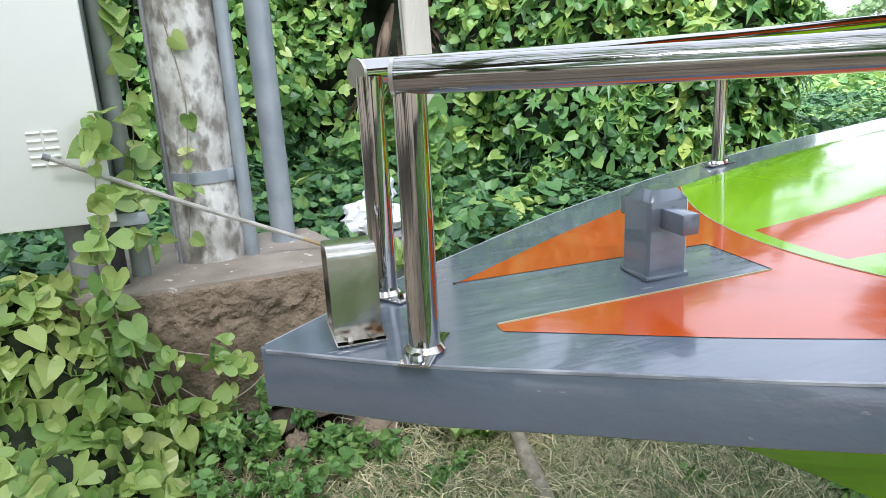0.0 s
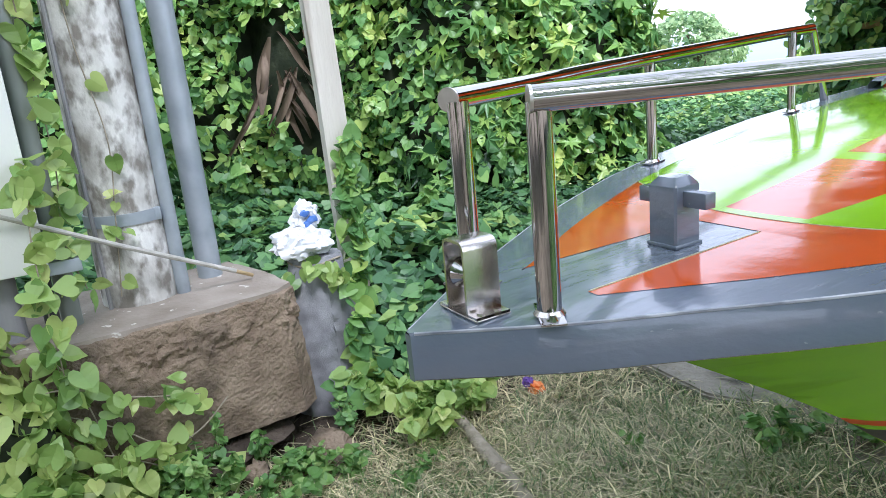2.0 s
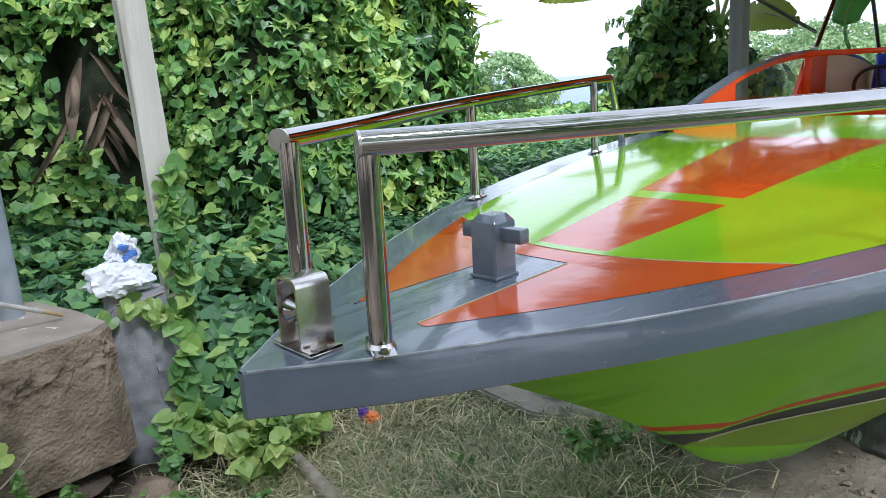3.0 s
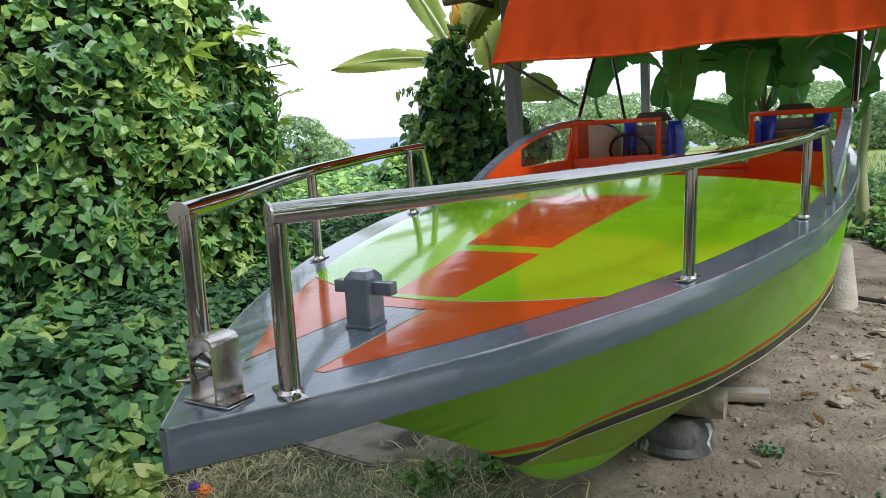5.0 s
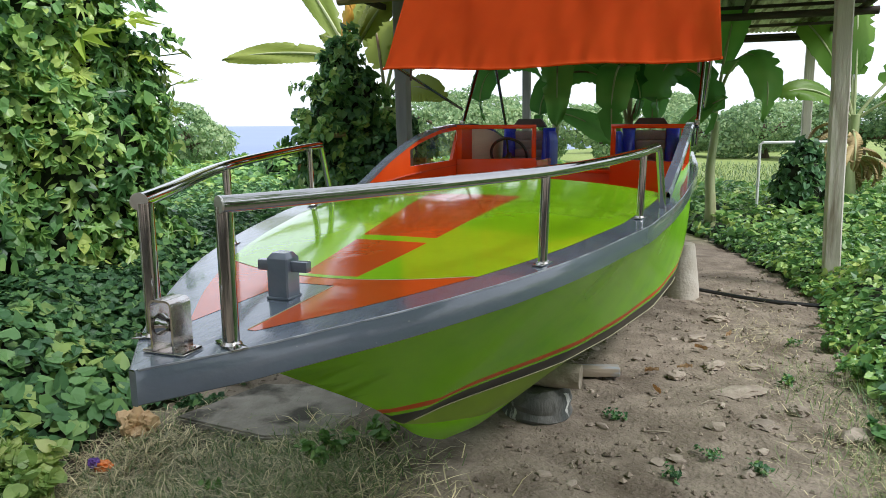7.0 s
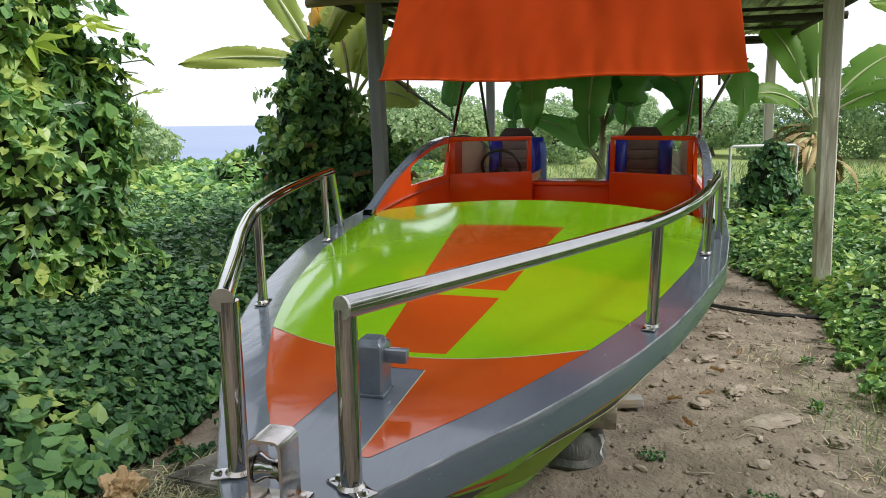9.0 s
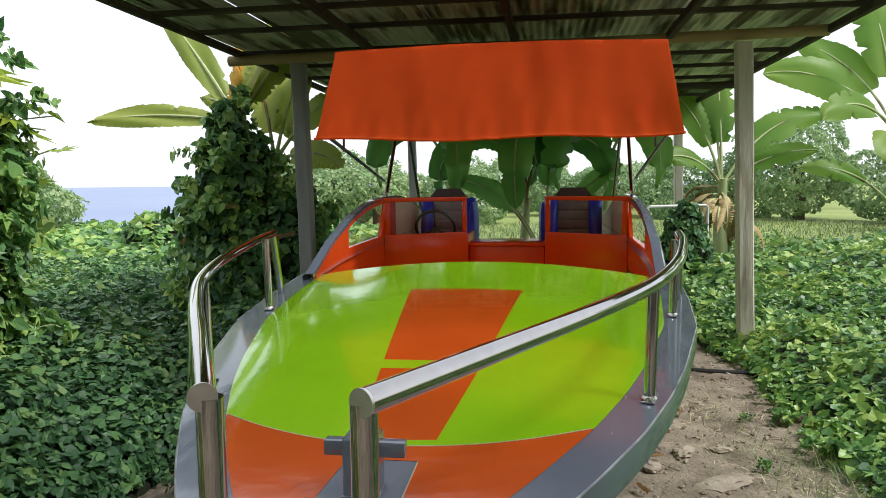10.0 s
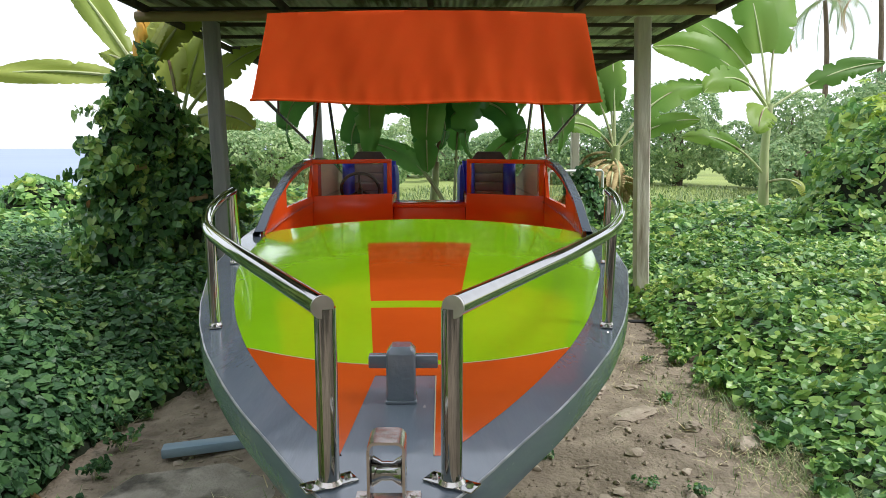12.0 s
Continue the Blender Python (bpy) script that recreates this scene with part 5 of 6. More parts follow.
def blob_points(blobs, per_m2, seed, keep=lambda p: p[:, 2] > -0.05, rough=0.12):
    """Points with normals on a cluster of lumpy ellipsoids, none inside another."""
    r = np.random.RandomState(seed)
    P, Nn = [], []
    for i, (cx, cy, cz, rx, ry, rz) in enumerate(blobs):
        area = 4 * math.pi * (((rx * ry) ** 1.6 + (rx * rz) ** 1.6 + (ry * rz) ** 1.6) / 3) ** (1 / 1.6)
        d = unit(r.normal(size=(int(area * per_m2), 3)))
        lump = 1 + rough * (np.sin(4 * d[:, 0:1] + i) * np.cos(5 * d[:, 1:2] + 2 * i) + 0.7 * np.sin(9 * d[:, 2:3] + 7 * d[:, 0:1] + i)) + r.normal(0, 0.035, (len(d), 1)) - 0.10 * r.uniform(size=(len(d), 1)) ** 2
        p = d * np.array([rx, ry, rz]) * lump + np.array([cx, cy, cz])
        n = unit(d / np.array([rx, ry, rz]))
        inside = np.zeros(len(p), bool)
        for j, (ax, ay, az, bx, by, bz) in enumerate(blobs):
            if j != i:
                inside |= (((p - np.array([ax, ay, az])) / np.array([bx, by, bz])) ** 2).sum(1) < 0.78
        ok = ~inside & keep(p)
        P.append(p[ok]), Nn.append(n[ok])
    return np.concatenate(P), np.concatenate(Nn)


def core_mesh(blobs, shrink=0.84, sub=4):
    bm = bmesh.new()
    for i, (cx, cy, cz, rx, ry, rz) in enumerate(blobs):
        lumpy(bm, (cx, cy, cz), (rx * shrink, ry * shrink, rz * shrink), 0.16, sub, 2.0, i)
    return bm


def bush(name, blobs, per_m2, size, material, seed, label, category, keep=lambda p: p[:, 2] > -0.05, group="", shape=(HEART, HEART_F), jitter=0.55, down=0.7):
    b = thing(name, (blobs[0][0], blobs[0][1], 0.0), label, category, group)
    # near-black lumps inside the leaves stand for the bush's inner shade
    tagged(under(new("shade_core", mesh_of("shade_core", core_mesh(blobs), CORE)), b), kind="stuff")
    p, n = blob_points(blobs, per_m2, seed, keep)
    r = np.random.RandomState(seed + 1)
    n = unit(n + np.array([0, 0, 0.45]))
    ob = under(new("foliage", leaf_mesh("foliage", p, n, size * r.uniform(0.6, 1.25, len(p)), material, seed + 2, jitter, down, shape)), b)
    tagged(ob, kind="stuff")
    return b


def sprays(parent, blobs, count, reach, size, material, seed, keep=lambda p: p[:, 2] > 0.2, shape=(FINE, FINE_F)):
    """Loose shoots that stand out of a leafy mass, so that its outline frays."""
    r = np.random.RandomState(seed)
    p, n = blob_points(blobs, 60, seed, keep)
    pick = r.choice(len(p), min(count, len(p)), replace=False)
    bm, P, Nn = bmesh.new(), [], []
    for k in pick:
        a, d = Vector(p[k]), Vector(n[k])
        d = (d + Vector(r.normal(0, 0.45, 3)) + Vector((0, 0, 0.25))).normalized()
        L = reach * r.uniform(0.4, 1.2)
        pts = [a - d * 0.08, a + d * L * 0.5 + Vector((0, 0, 0.03)), a + d * L - Vector((0, 0, 0.22 * L))]
        line = spline(pts, 5)
        tube(bm, line, 0.004, 4)
        for q in line[3:]:
            for _ in range(2):
                P.append(q + Vector(r.normal(0, 0.03, 3)))
                Nn.append(Vector((n[k][0], n[k][1], 0.6)) + Vector(r.normal(0, 0.4, 3)))
    tagged(part("shoot_tangle", bm, STEMGREEN, parent), kind="stuff")
    ob = under(new("shoot_foliage", leaf_mesh("shoot_foliage", [v[:] for v in P], [v[:] for v in Nn], size * r.uniform(0.5, 1.2, len(P)), material, seed + 1, 0.4, 1.0, shape)), parent)
    tagged(ob, kind="stuff")


# tall overgrown bank on the seaward side
BANK = [(-6.6, -2.0, 1.3, 1.6, 1.6, 2.6), (-6.7, -0.3, 1.2, 1.5, 1.5, 2.5), (-6.4, 1.1, 1.1, 1.4, 1.4, 2.4), (-5.6, 2.1, 1.3, 1.25, 1.2, 2.6), (-4.8, 2.75, 1.2, 1.05, 1.0, 2.5), (-4.22, 3.42, 0.9, 0.78, 0.80, 1.9), (-4.45, 3.25, 2.4, 0.85, 0.8, 1.0), (-4.25, 3.75, 1.75, 0.66, 0.60, 0.95)]
def hollow(p):
    """A bare dark gap in the bank, where dead fronds hang."""
    return ((p[:, 1] - 1.28 + 0.25 * (p[:, 2] - 1.4)) / 0.27) ** 2 + ((p[:, 2] - 1.45) / 0.55) ** 2 < 1


bank = bush("overgrown_bank", BANK, 520, 0.088, CREEPER, 21, "tall bank smothered in dense green creeper", "hedge", keep=lambda p: (p[:, 2] > 0.1) & (p[:, 0] > -7.2) & ~hollow(p))
sprays(bank, BANK, 260, 0.34, 0.10, CREEPER, 27, keep=lambda p: (p[:, 2] > 0.3) & (p[:, 0] > -7.2) & ~hollow(p))
p, n = blob_points(BANK, 46, 24, lambda p: (p[:, 2] > 0.2) & (p[:, 1] > 2.0) & (p[:, 0] > -7.2) & ~hollow(p))
q6 = np.random.RandomState(25)
ob = new("lobed_leaves", leaf_mesh("lobed_leaves", p + 0.05 * n, unit(n + np.array([0, 0, 0.7])), 0.19 * q6.uniform(0.5, 1.35, len(p)), CREEPER, 26, 0.45, 0.8, (LOBED, LOBED_F)))
tagged(ob, "scattered broad lobed leaves growing from the bank", "foliage", kind="stuff")


def papaya(x, y, z0, top, count, size, seed, label):
    """A slim stem with long-stalked lobed leaves round its head."""
    q = np.random.RandomState(seed)
    t = thing("papaya_plant", (x, y, z0), label, "shrub", "papaya plants")
    bm = bmesh.new()
    head = Vector((x + 0.1, y, top))
    tube(bm, [(x, y, z0 - 0.1), (x + 0.03, y, (z0 + top) / 2), head], [0.045, 0.035, 0.025], 9)
    part("stem", bm, STEMGREEN, t)
    for i in range(count):
        a, rise, L = i * 2.4 + q.uniform(-0.3, 0.3), q.uniform(-0.15, 0.75), q.uniform(0.25, 0.6)
        tip = head + Vector((math.cos(a) * L, math.sin(a) * L, rise * L - 0.18 * (i % 3)))
        s = head - Vector((0, 0, 0.18 * (i % 3)))
        bm = bmesh.new()
        tube(bm, [s, s.lerp(tip, 0.5) + Vector((0, 0, 0.05)), tip], 0.006, 5)
        part("leaf_stalk", bm, STEMGREEN, t)
        me = leaf_mesh("leaf", [tip[:]], [(0.35 * math.cos(a), 0.35 * math.sin(a) - 0.2, 0.9)], [size * q.uniform(0.75, 1.25)], PAPAYA, seed + 1 + i, 0.25, 0.6, (LOBED, LOBED_F))
        under(new("leaf", me), t)


papaya(-4.05, 3.55, 0.3, 2.45, 18, 0.34, 601, "young papaya with yellow-green leaves above the bank")
papaya(-4.0, 4.05, 0.0, 2.12, 16, 0.30, 631, "young papaya with yellow-green leaves above the bank")
papaya(-4.55, 2.9, 0.3, 2.75, 14, 0.32, 661, "young papaya with yellow-green leaves above the bank")
papaya(7.3, 10.0, 0.4, 2.45, 34, 0.26, 691, "bright young papaya standing in the creeper")
papaya(8.2, 9.7, 0.4, 2.40, 34, 0.26, 721, "bright young papaya standing in the creeper")
q7 = np.random.RandomState(77)
for i in range(18):
    bm = bmesh.new()
    y0, z0, L, W = 1.05 + q7.uniform(0, 0.42), 1.45 + q7.uniform(0, 0.45), q7.uniform(0.3, 0.75), q7.uniform(0.02, 0.05)
    d = Vector((q7.uniform(-0.1, 0.3), q7.uniform(-1.1, 0.7), -1)).normalized()
    s = Vector((q7.uniform(-0.5, 0.5), 1, 0)).normalized()
    grid(bm, [[Vector((-4.80 + 0.05 * math.sin(5 * k / 7 + i), y0, z0)) + d * L * k / 7 + s * W * math.sin(math.pi * (0.08 + 0.85 * k / 7)) * u + Vector((0.03 * abs(u), 0, 0)) for u in (-1, -0.4, 0.3, 1)] for k in range(8)])
    solo("dead_frond", bm, FROND, "brown dead frond hanging from the bank", "dead leaf", "dead fronds", smooth=60)

# creeper over the ground, both sides
EDGE_L = [(-3.0, -5.0), (-2.3, -3.2), (-1.8, -1.5), (-1.2, -1.45), (-0.4, -1.72), (0.35, -1.85), (0.8, -1.92), (1.3, -1.98), (2.4, -2.02), (3.2, -2.05), (4.0, -1.80), (6.0, -1.6), (9.0, -1.7), (20, -2.2)]
EDGE_R = [(-2.0, 8.0), (-0.5, 4.2), (0.3, 2.7), (1.0, 2.2), (2.3, 2.10), (3.6, 2.03), (4.6, 2.15), (5.6, 2.1), (6.6, 1.9), (8.2, 1.5), (9.6, 1.0), (11.0, -0.5), (20, -2)]


def wave(x, y, k=0.0):
    return 0.5 * np.sin(2.3 * x + 1.1 * y + k) + 0.35 * np.sin(4.1 * y - 3.0 * x + 2 * k) + 0.25 * np.sin(7.7 * x + 5.9 * y + k)


def height_l(x, y):
    d = np.interp(y, [a for a, b in EDGE_L], [b for a, b in EDGE_L]) - x
    h = 0.10 + 0.44 * np.clip(d / 0.9, 0, 1) ** 0.7 + 0.09 * np.clip(d - 0.9, 0, 3.0) * (y < 5) + 0.11 * wave(x, y) * np.clip(d / 0.6, 0.15, 1)
    return np.where(d > 0, h, -1)


def height_r(x, y):
    d = x - np.interp(y, [a for a, b in EDGE_R], [b for a, b in EDGE_R])
    h = 0.07 + 0.26 * np.clip(d / 0.8, 0, 1) ** 0.8 + 0.05 * np.clip(d - 0.8, 0, 5) + 0.13 * wave(x, y, 2.0) * np.clip(d / 0.6, 0.15, 1)
    return np.where(d > 0, h, -1)


def carpet(name, height, x0, x1, y0, y1, count, size, material, seed, label, bare=lambda x, y: np.zeros(len(x), bool), shape=(HEART, HEART_F)):
    r = np.random.RandomState(seed)
    u = r.uniform(size=(count, 2))
    x, y = x0 + (x1 - x0) * u[:, 0], y0 + (y1 - y0) * u[:, 1]
    h = height(x, y)
    ok = (h > 0) & ~bare(x, y)
    x, y, h = x[ok], y[ok], h[ok]
    e = 0.05
    n = np.stack([-(height(x + e, y) - h) / e, -(height(x, y + e) - h) / e, np.ones(len(x))], -1)
    n = np.clip(n, -1.5, 1.5)
    z = ground_z(x, y) + h * (1 - 0.65 * r.uniform(size=len(x)) ** 2.2) + r.normal(0, 0.02, len(x))
    ob = new(name, leaf_mesh(name, np.stack([x, y, z], -1), n, size * r.uniform(0.55, 1.3, len(x)), material, seed + 1, 0.38, 0.1, shape))
    return tagged(ob, label, "creeper", kind="stuff")


def bare_l(x, y):
    return ((x > -2.85) & (x < -1.5) & (y > -1.05) & (y < 0.36)) | ((x + 2.33) ** 2 + (y - 0.47) ** 2 < 0.2 ** 2) | ((x > -2.45) & (x < -2.05) & (y > 0.30) & (y < 0.62))


carpet("ground_creeper", height_l, -6.6, -1.2, -3.0, 2.1, 15000, 0.095, CREEPER_SHADED, 31, "dense creeper covering the ground, shade put into its green", bare_l)
carpet("ground_creeper", height_l, -6.6, -1.2, 2.0, 4.8, 24000, 0.066, CREEPER_SHADED_SMALL, 32, "dense creeper covering the ground, shade put into its green")
carpet("ground_creeper", height_l, -9.0, -1.4, 4.6, 11.0, 36000, 0.080, CREEPER_SHADED, 33, "dense creeper covering the ground, shade put into its green")
carpet("ground_creeper", height_l, -22.0, -1.6, 10.5, 22.0, 14000, 0.19, CREEPER, 35, "dense green creeper running toward the shore")
carpet("ground_creeper", height_r, 1.3, 6.5, -0.5, 9.0, 36000, 0.070, CREEPER, 37, "low bright green creeper beside the path")
carpet("ground_creeper", height_r, -2.0, 13.0, 8.6, 14.0, 15000, 0.11, CREEPER, 39, "low bright green creeper beside the path")
# near-black sheet for the shade below the creeper, so that no bare soil shows
for nm, hf, x0, x1, y0, y1, nn in (("shade_sheet", height_l, -9.0, -1.2, -3.0, 12.0, 110), ("shade_sheet", height_r, 0.9, 12.0, -0.5, 14.0, 110)):
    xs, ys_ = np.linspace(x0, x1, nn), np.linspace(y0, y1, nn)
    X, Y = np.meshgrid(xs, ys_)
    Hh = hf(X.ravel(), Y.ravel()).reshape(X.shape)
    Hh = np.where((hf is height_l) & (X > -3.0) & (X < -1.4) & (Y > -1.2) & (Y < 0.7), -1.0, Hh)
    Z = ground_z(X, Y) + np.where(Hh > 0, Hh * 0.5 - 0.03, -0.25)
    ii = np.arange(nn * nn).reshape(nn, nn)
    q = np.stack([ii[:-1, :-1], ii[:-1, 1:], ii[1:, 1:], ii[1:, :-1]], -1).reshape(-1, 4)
    tagged(new(nm, raw(nm, np.stack([X, Y, Z], -1).reshape(-1, 3), q.ravel(), np.full(len(q), 4), CORE, True)), "near-black sheet standing for the shade below the creeper", "undergrowth", kind="stuff")

# bright vine tumbling over the end of the footing, and on the pole
VB = [(-2.0, -1.02, 0.10, 0.36, 0.40, 0.62), (-1.72, -1.05, -0.05, 0.38, 0.50, 0.36), (-2.2, -1.6, 0.0, 0.6, 0.6, 0.5), (-1.55, -0.75, -0.1, 0.25, 0.30, 0.20)]
bush("bright_vine", VB, 520, 0.085, VINE, 41, "bright lime green heart-leaved vine over the footing", "vine", jitter=0.6, down=0.9, shape=(FINE, FINE_F))


def strand(name, pts, count, size, material, seed, label, face):
    v = thing(name, pts[0], label, "vine", "vine strands")
    bm = bmesh.new()
    P = spline(pts, 8)
    tube(bm, P, 0.0028, 5)
    part("stem", bm, LOGWOOD, v)
    r = np.random.RandomState(seed)
    i = r.randint(0, len(P), count)
    p = np.array([P[k][:] for k in i]) + r.normal(0, 0.022, (count, 3)) + np.array(face) * 0.025
    n = np.tile(np.array(face, float), (count, 1)) + np.array([0, 0, 0.35])
    under(new("leaves", leaf_mesh("leaves", p, n, size * r.uniform(0.6, 1.2, count), material, seed + 1, 0.62, 0.9, (FINE, FINE_F))), v)


F1 = (1, 0, 0.1)
strand("vine_strand", [(-1.93, -0.75, 0.42), (-1.91, -0.55, 0.30), (-1.88, -0.38, 0.17), (-1.86, -0.25, 0.20), (-1.87, -0.12, 0.30)], 16, 0.075, VINE, 61, "bright green vine strand across the footing", F1)
strand("vine_strand", [(-1.95, -0.70, 0.62), (-1.92, -0.62, 0.45), (-1.90, -0.55, 0.1), (-1.85, -0.5, -0.05)], 26, 0.08, VINE, 63, "bright green vine strand hanging on the footing", F1)
strand("vine_strand", [(-1.93, -0.95, 0.45), (-1.90, -0.70, 0.50), (-1.885, -0.45, 0.40), (-1.88, -0.22, 0.34)], 26, 0.078, VINE, 77, "bright green vine strand across the footing", F1)
strand("vine_strand", [(-1.90, -0.85, 0.25), (-1.86, -0.60, 0.22), (-1.84, -0.36, 0.08), (-1.80, -0.15, 0.02)], 26, 0.075, VINE, 79, "bright green vine strand low on the footing", F1)
strand("vine_strand", [(-2.25, -0.40, 0.70), (-2.23, -0.36, 1.05), (-2.25, -0.33, 1.35), (-2.26, -0.38, 1.75), (-2.26, -0.4, 2.3)], 12, 0.062, VINE, 65, "thin green vine climbing the concrete pole", (1, 0, 0))
strand("vine_strand", [(-2.10, -0.52, 0.80), (-2.12, -0.56, 1.0), (-2.2, -0.53, 1.3), (-2.22, -0.54, 1.8), (-2.2, -0.55, 2.4)], 46, 0.085, VINE, 67, "green vine between cabinet and pole", (1, 0.2, 0))
strand("vine_strand", [(-1.90, -0.66, 0.50), (-1.86, -0.66, 0.80), (-1.92, -0.66, 1.05), (-1.99, -0.62, 1.28)], 40, 0.085, VINE, 69, "bright green vine below the cabinet", F1)
strand("vine_strand", [(-2.45, 0.70, 0.1), (-2.42, 0.72, 0.5), (-2.46, 0.72, 0.9), (-2.47, 0.75, 1.2)], 130, 0.085, CREEPER, 71, "green vine climbing the board post", F1)
strand("vine_strand", [(-2.15, 0.50, 0.0), (-2.1, 0.55, 0.3), (-2.2, 0.55, 0.6)], 40, 0.085, CREEPER, 73, "green vine hanging beside the sack", F1)
strand("vine_strand", [(-2.3, 0.35, 0.62), (-2.18, 0.44, 0.66), (-2.16, 0.52, 0.60)], 22, 0.07, VINE, 75, "light green vine over the sack", F1)


def herb(x, y, z, r, h, count, size, seed, label="small leafy green weed beside the footing", material=HERB):
    q = np.random.RandomState(seed)
    t = thing("weed", (x, y, z), label, "weed", "weeds")
    stems = bmesh.new()
    P, Nn = [], []
    for i in range(max(4, count // 12)):
        a, s = q.uniform(0, 6.28), q.uniform(0.3, 1)
        tip = Vector((x + r * s * math.cos(a), y + r * s * math.sin(a), z + h * q.uniform(0.5, 1)))
        mid = Vector((x, y, z)).lerp(tip, 0.5) + Vector((0, 0, 0.2 * h))
        tube(stems, [(x, y, z - 0.02), mid, tip], 0.0018, 4)
        for k in range(12):
            f = q.uniform(0.35, 1.05)
            c = Vector((x, y, z)).lerp(mid, min(1, f * 2)) if f < 0.5 else mid.lerp(tip, f * 2 - 1)
            P.append(c + Vector(q.normal(0, 0.012, 3)))
            Nn.append((q.normal() * 0.3 + math.cos(a) * 0.4, q.normal() * 0.3 + math.sin(a) * 0.4, 0.8))
    tagged(part("stem_cluster", stems, STEMGREEN, t), kind="stuff")
    under(new("leaves", leaf_mesh("leaves", [p[:] for p in P], Nn, size * q.uniform(0.6, 1.2, len(P)), material, seed + 1, 0.4, 0.2, (FINE, FINE_F))), t)


for i, (x, y, r, h, c, s) in enumerate(((-1.72, -0.28, 0.13, 0.26, 150, 0.032), (-1.66, -0.02, 0.10, 0.15, 90, 0.03), (-1.60, 0.22, 0.14, 0.12, 90, 0.034), (-1.55, -0.40, 0.10, 0.16, 90, 0.03), (-1.85, 0.36, 0.07, 0.22, 70, 0.03),
                                        (-1.42, -0.10, 0.12, 0.12, 80, 0.028), (-1.40, 0.45, 0.10, 0.08, 60, 0.028), (-1.88, -0.02, 0.06, 0.20, 50, 0.03), (-1.90, -0.2, 0.05, 0.33, 40, 0.028), (-0.62, 1.62, 0.16, 0.12, 140, 0.03), (-0.45, 1.9, 0.10, 0.1, 70, 0.03),
                                        (-1.0, 1.25, 0.08, 0.07, 50, 0.025), (-1.80, -0.42, 0.12, 0.22, 110, 0.034), (-1.62, 0.10, 0.13, 0.14, 110, 0.034), (-1.78, 0.12, 0.08, 0.16, 70, 0.03), (-1.5, -0.2, 0.13, 0.14, 110, 0.03), (-1.35, -0.35, 0.12, 0.12, 100, 0.03), (-1.25, 0.15, 0.10, 0.09, 70, 0.028))):
    herb(x, y, lay(x, y), r * 1.15, h * 1.1, c, s * 1.3, 80 + i * 3)
herb(1.59, 3.39, lay(1.59, 3.39), 0.035, 0.09, 60, 0.028, 130, "small dark green seedling alone in the soil", CREEPER_SHADED)
for i, (x, y) in enumerate(((1.15, 2.25), (1.0, 2.0), (1.75, 4.3), (1.35, 2.15), (0.65, 2.6))):
    herb(x, y, lay(x, y), 0.07, 0.05, 40, 0.020, 140 + i * 3, "low green weed in the trodden soil", CREEPER_SHADED)
qe = np.random.RandomState(88)
for i in range(22):
    y = 1.4 + 0.22 * i
    x = float(np.interp(y, [a for a, b in EDGE_R], [b for a, b in EDGE_R])) + qe.uniform(-0.14, 0.2)
    herb(x, y, lay(x, y), qe.uniform(0.08, 0.16), qe.uniform(0.07, 0.2), 70, qe.uniform(0.035, 0.06), 900 + 3 * i, "leafy shoots straying from the creeper onto soil", CREEPER)
for i in range(16):
    y = 1.9 + 0.17 * i
    x = float(np.interp(y, [a for a, b in EDGE_L], [b for a, b in EDGE_L])) + qe.uniform(-0.12, 0.22)
    herb(x, y, lay(x, y), qe.uniform(0.07, 0.15), qe.uniform(0.05, 0.16), 60, qe.uniform(0.03, 0.05), 1000 + 3 * i, "leafy shoots straying from the creeper onto soil", CREEPER_SHADED_SMALL)
for i, (x, y, r, h) in enumerate(((-1.75, 0.75, 0.16, 0.28), (-1.90, 1.05, 0.2, 0.3), (-1.72, 0.92, 0.13, 0.2), (-1.95, 0.55, 0.15, 0.3), (-1.62, 0.62, 0.14, 0.22), (-1.80, 1.0, 0.14, 0.26))):
    herb(x, y, lay(x, y), r, h, 110, 0.07, 160 + i * 3, "light green vine shoots at the straw's edge", VINE)


# straw and grass
def blades(name, x, y, length, width, material, seed, flat, label):
    r = np.random.RandomState(seed)
    n = len(x)
    a = r.uniform(0, 2 * math.pi, n)
    d = np.stack([np.cos(a), np.sin(a), np.zeros(n)], -1)
    s = np.stack([-np.sin(a), np.cos(a), np.zeros(n)], -1)
    L = (length * r.uniform(0.4, 1.2, n))[:, None]
    lean = (flat * r.uniform(0.6, 1.1, n))[:, None]
    up = np.array([0, 0, 1.0])
    p0 = np.stack([x, y, ground_z(x, y) + r.uniform(0, 0.03, n)], -1)
    p1 = p0 + L * 0.5 * (d * lean + up * (1.05 - lean))
    p2 = p1 + L * 0.5 * (d * lean * 1.1 + up * (0.65 - lean) * 0.8) + s * (r.normal(0, 0.25, n)[:, None] * L)
    w = width * r.uniform(0.6, 1.3, n)[:, None]
    v = np.stack([p0 - s * w, p0 + s * w, p1 - s * w * 0.8, p1 + s * w * 0.8, p2], 1)
    v[:, :, 2] = np.maximum(v[:, :, 2], ground_z(v[:, :, 0], v[:, :, 1]) + 0.003)
    base = (np.arange(n) * 5)[:, None]
    idx = np.concatenate([base + np.array([[0, 1, 3, 2]]), base + np.array([[2, 3, 4]])], 1)
    return tagged(new(name, raw(name, v.reshape(-1, 3), idx.ravel(), np.tile([4, 3], n), material)), label, "grass", kind="stuff")


